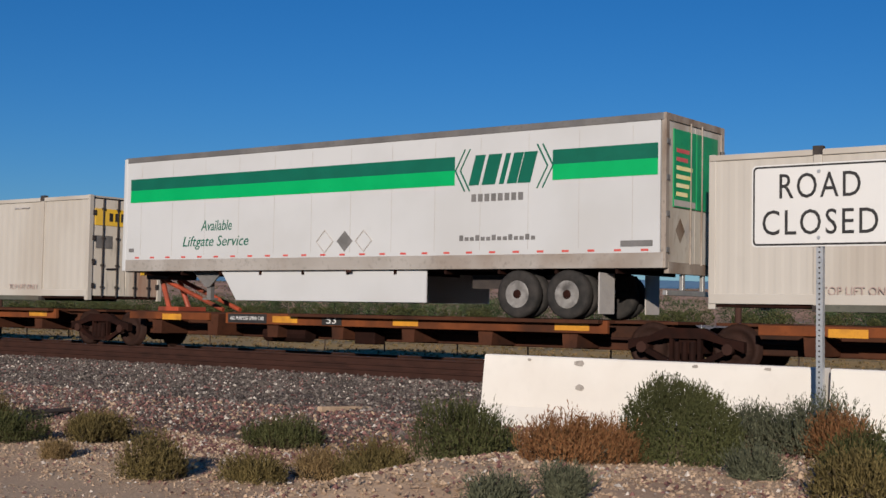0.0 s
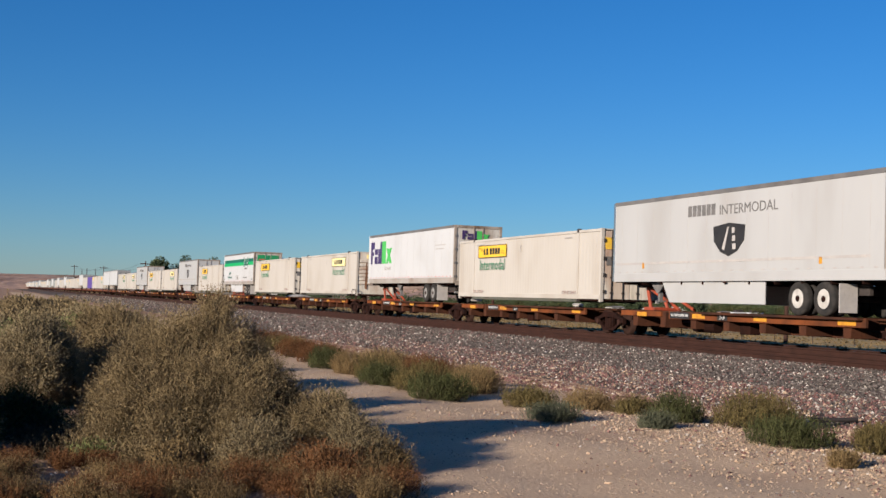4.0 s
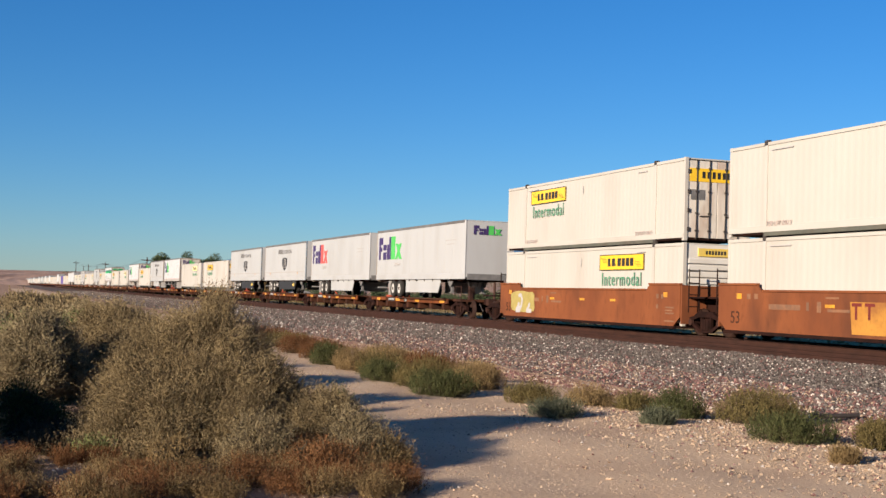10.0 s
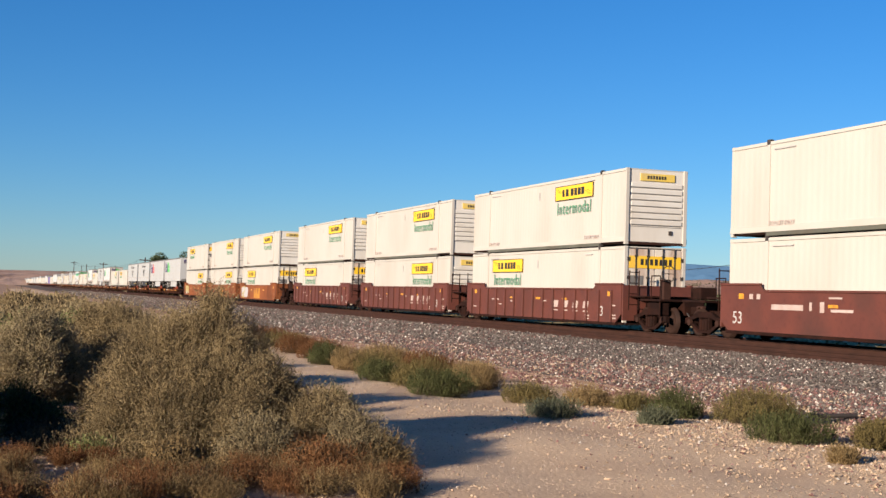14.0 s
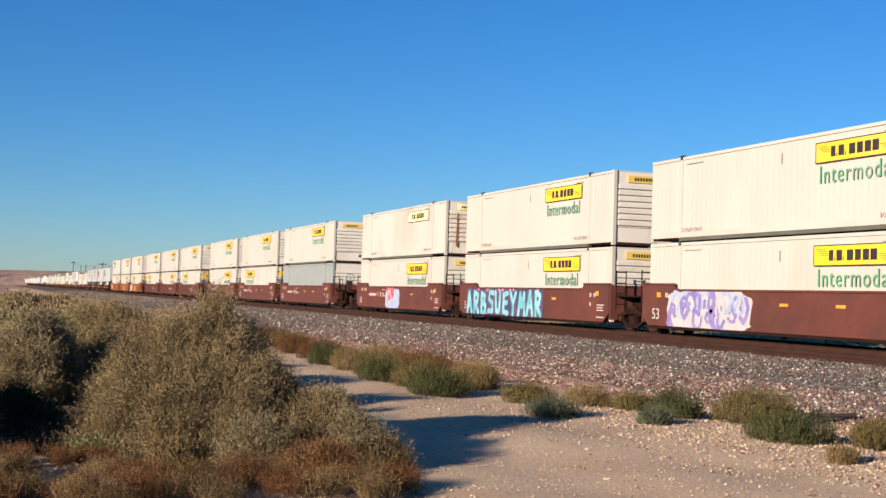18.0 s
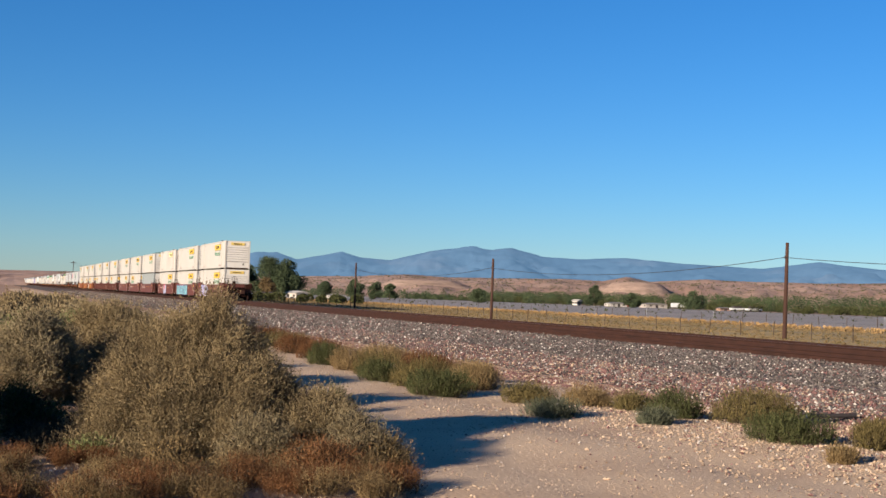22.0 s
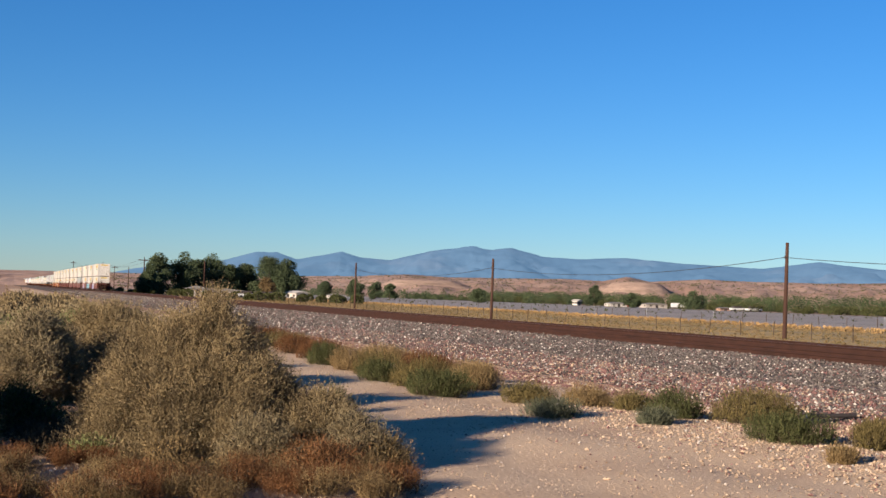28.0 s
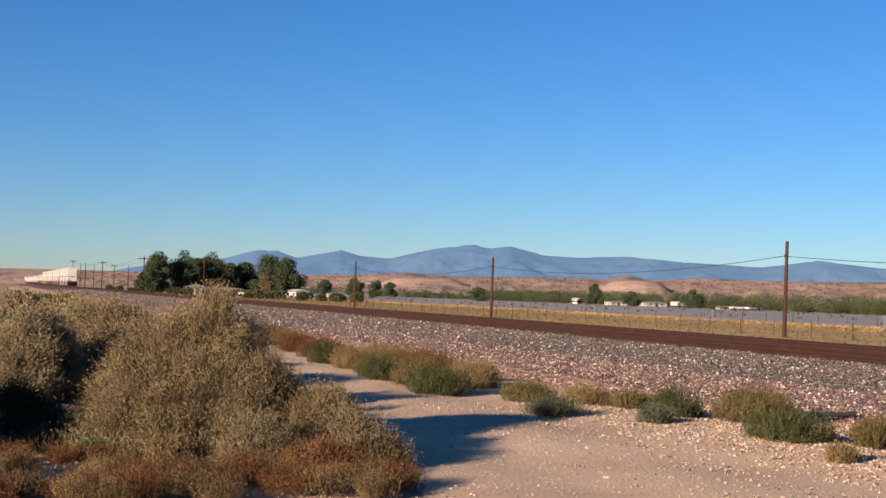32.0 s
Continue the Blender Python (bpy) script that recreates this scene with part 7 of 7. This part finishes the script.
for z in (2.09, 2.73):
    part("bolt", rod(bmesh.new(), (0, -0.06, z), (0, -0.045, z), 0.018, 8), GALV, panel)

# ---- poles, wires and fences beyond the track ----
def wire(points, r=0.012):
    cu = bpy.data.curves.new("wire", "CURVE")
    cu.dimensions, cu.bevel_depth, cu.bevel_resolution = "3D", r, 1
    for a, b, sag in points:
        a, b = Vector(a), Vector(b)
        sp = cu.splines.new("POLY")
        sp.points.add(15)
        for i in range(16):
            k = i / 15
            p = a.lerp(b, k)
            sp.points[i].co = (p.x, p.y, p.z - sag * 4 * k * (1 - k), 1)
    cu.materials.append(WIRE)
    return cu


POLES = ((40.0, 41.0, 5.3), (-18.0, 40.6, 5.3), (-59.55, 40.4, 5.27), (-100.75, 39.5, 5.1), (-145.0, 39.7, 5.4))
for i, (x, y, h) in enumerate(POLES):
    p = tagged(new("utility_pole"), "weathered brown timber wire pole beyond the track", "utility pole", "line poles beyond the track")
    p.matrix_basis = pose(x, y, 0)
    part("shaft", rod(bmesh.new(), (0.0, 0, -0.5), (0.1, 0, h), 0.13, 10, 0.09), POLE, p)
    part("insulator", rod(bmesh.new(), (0.09, -0.12, h - 0.85), (0.09, -0.12, h - 0.7), 0.04, 8), DARK, p)
    if i < len(POLES) - 1:
        q = POLES[i + 1]
        w = tagged(new("wire", wire([((x, y - 0.1, h - 0.8), (q[0], q[1] - 0.1, q[2] - 0.8), 0.75)], 0.018)), "dark sagging wire between the poles", "wire", "line wires")


def fence(y, x0, x1, step, h, r, label, seed, name="fence", skip=0.0, material=None):
    g = random.Random(seed)
    t = tagged(new(name), label, "fence")
    t.matrix_basis = pose(x0, y, 0)
    me = mesh_of("post", rod(bmesh.new(), (0, 0, -0.1), (0, 0, h), r, 6), material or FENCEPOST)
    n = int((x1 - x0) / step)
    for i in range(n):
        if g.random() < skip:
            continue
        o = new("post", me)
        o.parent = t
        o.matrix_basis = pose(i * step + g.uniform(-0.3, 0.3), g.uniform(-0.1, 0.1), 0, g.uniform(-4, 4), g.uniform(-4, 4), 0)
    for k in (0.4, 0.7, 0.95):
        o = new("strand", wire([((0, 0, h * k), (n * step, 0, h * k), 0.0)], 0.006))
        o.parent = t
    return t


fence(42.5, -330, 60, 3.6, 0.95, 0.032, "brown timber post fence along the track", 1)
fence(72.0, -420, 60, 4.2, 1.0, 0.035, "far wire fence with mixed posts at the field", 2, skip=0.15)
fence(71.0, -300, 40, 14.0, 1.2, 0.014, "pale steel posts at the field's edge", 3, material=GALV)

# ---- tufts of the verge and field ----
def tufts(name, label, xr, yr, count, size, m, seed, z=0.03):
    g = np.random.default_rng(seed)
    c = np.stack([g.uniform(*xr, count), g.uniform(*yr, count), np.full(count, z)], 1)
    v, f = leaf_cloud(np.repeat(c, 7, 0) + g.normal(0, size * 0.35, (count * 7, 3)) * np.array([1, 1, 0]), np.tile((0, 0, 1.0), (count * 7, 1)), g, 2, size * 0.5, size, 0.6, 0.5, 0.35)
    return tagged(new(name, raw(name, v, f, m)), label, "grass", kind="stuff")


tufts("dry_grass", "dry golden grass beyond the track", (-260, 20), (28.5, 71), 14000, 0.085, STRAW, 1)
tufts("verge_scrub", "olive scrub tufts on the verge", (-260, 20), (30, 71), 2600, 0.09, SAGE, 2)
tufts("tall_dry_grass", "band of tall straw grass along the far fence", (-300, 20), (60, 70), 3000, 0.2, GOLDGRASS, 3)
tufts("field_scrub", "scattered small dark scrub on the grey field", (-420, 20), (75, 200), 330, 0.3, GREENBUSH, 4, 0.06)

def hill_scrub():
    """Dark scrub rooted on the slopes of the hills."""
    g = np.random.default_rng(8)
    me = bpy.data.objects["backdrop_hills"].data
    quads = [[me.vertices[i].co for i in p.vertices] for p in me.polygons]
    quads = [q for q in quads if q[0].x < 0 and q[0].y > 60 and math.hypot(q[2].x, q[2].y) < 1492]
    c = []
    for i in g.integers(0, len(quads), 14000):
        q, u, w = quads[i], g.random(), g.random()
        c.append(tuple(q[0].lerp(q[1], u).lerp(q[3].lerp(q[2], u), w)))
    c = np.repeat(np.array(c), 3, 0)
    v, f = leaf_cloud(c + g.normal(0, 0.7, c.shape) * np.array([1, 1, 0.1]), np.tile((0, 0, 1.0), (len(c), 1)), g, 1, 0.3, 0.85, 0.3, 0.9, 0.9)
    return tagged(new("hill_scrub", raw("hill_scrub", v, f, GREENBUSH)), "dark scrub dotted over the hills", "scrub", kind="stuff")


hill_scrub()

# ---- trees ----
for i, (x, y, h, r) in enumerate(((-327.7, 38.6, 10.2, 3.4), (-331.9, 45.2, 10.6, 3.6), (-340.8, 53.4, 10.4, 4.2), (-336, 57.5, 8.0, 3.0), (-344.2, 63.5, 8.6, 3.6), (-333.2, 67.8, 10.4, 4.6), (-341.8, 74.4, 9.8, 3.8),
                                  (-322, 35.8, 5.5, 2.6), (-350, 60, 7.5, 3.2), (-330, 71.5, 7.0, 3.4), (-338, 49, 9.2, 3.4))):
    tree(x, y, h, r * 1.16, 200 + i, clumps=46, leaves=300, trunk_h=0.12, leaf=0.3)
tree(-294.0, 59.2, 4.3, 2.6, 230, label="olive-brown bare-twigged tree by the yard", leafmat=DRYWEED, trunk_h=0.1, leaves=220, leaf=0.22, group="field trees")
for i, (x, y, h, r) in enumerate(((-407.6, 101.3, 5.4, 2.4), (-385.8, 105.5, 6.0, 3.0), (-403.3, 117.3, 5.8, 2.6), (-421.1, 127.6, 5.2, 2.4), (-359.7, 175.0, 6.2, 2.6), (-328.1, 191.7, 5.2, 3.2), (-345, 180, 4.2, 2.6), (-395, 150, 4.4, 2.8))):
    tree(x, y, h, r, 240 + i, label="dark green tree at the field's edge", group="field trees", trunk_h=0.12, leaves=220, leaf=0.3)


def wood(name, label, seed, n, x0, x1, y0, slope, hh, m):
    """A distant belt of trees: many rounded heads of leaves, joined."""
    g = np.random.default_rng(seed)
    k = g.random(n)
    c = np.stack([x0 + (x1 - x0) * k, y0 + slope * k + g.uniform(0, 26, n), np.zeros(n)], 1)
    h = hh * g.uniform(0.55, 1.15, n)
    per = 420
    o = g.normal(0, 1, (n, per, 3))
    o /= np.linalg.norm(o, axis=2)[:, :, None]
    p = c[:, None] + o * np.stack([h * 0.62, h * 0.62, h * 0.52], 1)[:, None] * g.uniform(0.6, 1, (n, per, 1)) + np.stack([h * 0, h * 0, h * 0.5], 1)[:, None]
    p = p.reshape(-1, 3)
    p[:, 2] = np.maximum(p[:, 2], 0.05)
    v, f = leaf_cloud(p, o.reshape(-1, 3), g, 1, 0.2, 0.3, 0.1, 0.8, 0.8)
    return tagged(new(name, raw(name, v, f, m)), label, "trees", kind="stuff")


wood("tree_belt", "belt of green trees beyond the field", 1, 520, -640, -60, 232, 8, 5.2, BELTLEAF)
wood("scrub_belt", "olive brush along the far field edge", 2, 260, -700, -40, 210, 4, 2.4, GREENBUSH)
wood("far_trees", "distant dark trees before the hills", 3, 120, -900, -430, 130, 60, 4.0, TREELEAF)
wood("trackside_scrub", "dark scrub along the distant track", 4, 110, -420, -210, 32, 4, 1.3, GREENBUSH)


# ---- houses, sheds, parked vehicles and far poles ----
def house(x, y, w, d, h, label, wall, roof, turn=0.0, name="house", shed=False):
    t = tagged(new(name), label, "house" if not shed else "shed", "buildings beyond the track")
    t.matrix_basis = pose(x, y, 0, 0, 0, turn)
    part("wall", boxes((-w / 2, w / 2, -d / 2, d / 2, -0.2, h)), wall, t)
    rh = h * 0.35
    bm = bmesh.new()
    a = [bm.verts.new(v) for v in ((-w / 2 - 0.4, -d / 2 - 0.4, h), (w / 2 + 0.4, -d / 2 - 0.4, h), (w / 2 + 0.4, d / 2 + 0.4, h), (-w / 2 - 0.4, d / 2 + 0.4, h), (-w / 2 - 0.4, 0, h + rh), (w / 2 + 0.4, 0, h + rh))]
    for f in ((0, 1, 5, 4), (3, 4, 5, 2), (0, 4, 3), (1, 2, 5), (0, 3, 2, 1)):
        bm.faces.new([a[i] for i in f])
    bmesh.ops.recalc_face_normals(bm, faces=bm.faces)
    part("roof", bm, roof, t)
    for k in (-0.28, 0.28):
        win = part("window", boxes((k * w - 0.5, k * w + 0.5, -d / 2 - 0.03, -d / 2 + 0.02, h * 0.4, h * 0.75)), DARK, t)
        win2 = part("window", boxes((w / 2 - 0.02, w / 2 + 0.03, k * d - 0.5, k * d + 0.5, h * 0.4, h * 0.75)), DARK, t)
    part("door", boxes((w / 2 - 0.02, w / 2 + 0.04, -0.45, 0.45, 0, min(2.05, h - 0.2))), DARK, t)
    return t


def vehicle(x, y, label, l=5.0, h=1.6, colour=None, turn=90.0):
    t = tagged(new("parked_vehicle"), label, "vehicle", "parked vehicles")
    t.matrix_basis = pose(x, y, 0, 0, 0, turn)
    c = colour or TRAILER
    part("body", boxes((-l / 2, l / 2, -0.9, 0.9, 0.35, h * 0.6), bevel=0.12), c, t)
    part("cabin", boxes((-l * 0.3, l * 0.2, -0.8, 0.8, h * 0.6, h), bevel=0.15), DARK, t)
    for a in (-0.32, 0.32):
        for s in (-0.85, 0.85):
            part("wheel", rod(bmesh.new(), (a * l, s - 0.1, 0.33), (a * l, s + 0.1, 0.33), 0.33, 12), TYRE, t)
    return t


house(-292.8, 66.3, 5.0, 3.2, 1.5, "small white gabled shed by the grove", WALLPAINT, WALLPAINT, 15, "shed", True)
house(-297, 50.0, 4.0, 11.0, 1.5, "long low house under the trees", CONCRETE, ROOF, 0)
house(-299, 44.0, 3.5, 5.0, 1.8, "low grey-roofed house under the trees", CONCRETE, ROOF, 0)
house(-367.9, 95, 4, 5, 1.1, "small pale house far off", WALLPAINT, ROOF)
house(-395, 200.5, 4.5, 6.5, 1.2, "pale house beyond the grey field", WALLPAINT, ROOF)
house(-388, 211.0, 5.0, 8.0, 1.3, "grey-roofed open barn beyond the field", CONCRETE, ROOF, 0, "barn", True)
house(-405, 190.5, 2.2, 2.4, 1.6, "small white house with a steep roof", WALLPAINT, WALLPAINT, 30)
house(-350, 215, 2.5, 4.0, 0.8, "low tan shed beyond the field", HILL, ROOF, 0, "shed", True)
box_trailer = tagged(new("storage_trailer"), "white box trailer parked beyond the field", "trailer")
box_trailer.matrix_basis = pose(-382, 217.5, 0, 0, 0, 75)
part("body", boxes((-2.6, 2.6, -1.0, 1.0, 0.5, 1.9), bevel=0.05), TRAILER, box_trailer)
for s in (-1, 1):
    part("wheel", rod(bmesh.new(), (2.0, s * 1.0, 0.45), (2.0, s * 1.2, 0.45), 0.45, 12), TYRE, box_trailer)
for x, y, w in ((-330, 213, "white car parked beyond the field"), (-333, 209.5, "white van parked beyond the field"), (-392, 206.0, "red pickup parked by the house"), (-292, 54.5, "white car parked under the trees"), (-291, 57.5, "white pickup parked by the shed"), (-290, 60.5, "pale car parked by the shed")):
    vehicle(x, y, w, colour=HITCH if "red" in w else TRAILER)
FAR_POLES = ((-358.0, 38.2, 9.9, True), (-518.5, 39.4, 11.0, True), (-597.9, 50.7, 11.0, True), (-558.9, 35.6, 10.5, False), (-698.3, 48.8, 12.2, False), (-758.6, 45.6, 12.8, False), (-517.7, 49.3, 9.5, False), (-639.0, 34.9, 13.1, True), (-310.0, 47.3, 8.5, False))
for x, y, h, arm in FAR_POLES:
    p = tagged(new("utility_pole"), "tall distant timber utility pole", "utility pole", "far utility poles")
    p.matrix_basis = pose(x, y, 0)
    part("shaft", rod(bmesh.new(), (0, 0, -0.5), (0, 0, h), 0.2, 8, 0.13), POLE, p)
    if arm:
        part("cross_arm", boxes((-0.1, 0.1, -1.5, 1.5, h - 0.9, h - 0.65)), POLE, p)
for a, b in ((0, 1), (1, 7)):
    pa, pb_ = FAR_POLES[a], FAR_POLES[b]
    for s in (-1.3, 1.3):
        tagged(new("wire", wire([((pa[0], pa[1] + s, pa[2] - 0.6), (pb_[0], pb_[1] + s, pb_[2] - 0.6), 1.6)], 0.03)), "thin wire between distant poles", "wire", "far wires")


# the train gathers way towards the end: seconds and metres gained
GAIN = ((0.0, 0.0), (10.0, 0.0), (19.0, 0.2), (21.0, 1.0), (23.0, 3.0), (25.0, 7.0), (28.0, 16.0), (30.0, 25.5), (32.0, 37.0))


def motions():
    for ob, x0, z in MOVERS:
        walk(ob, [(t, pose(x0 - t * SPEED - more, YC, z)) for t, more in GAIN])


motions()
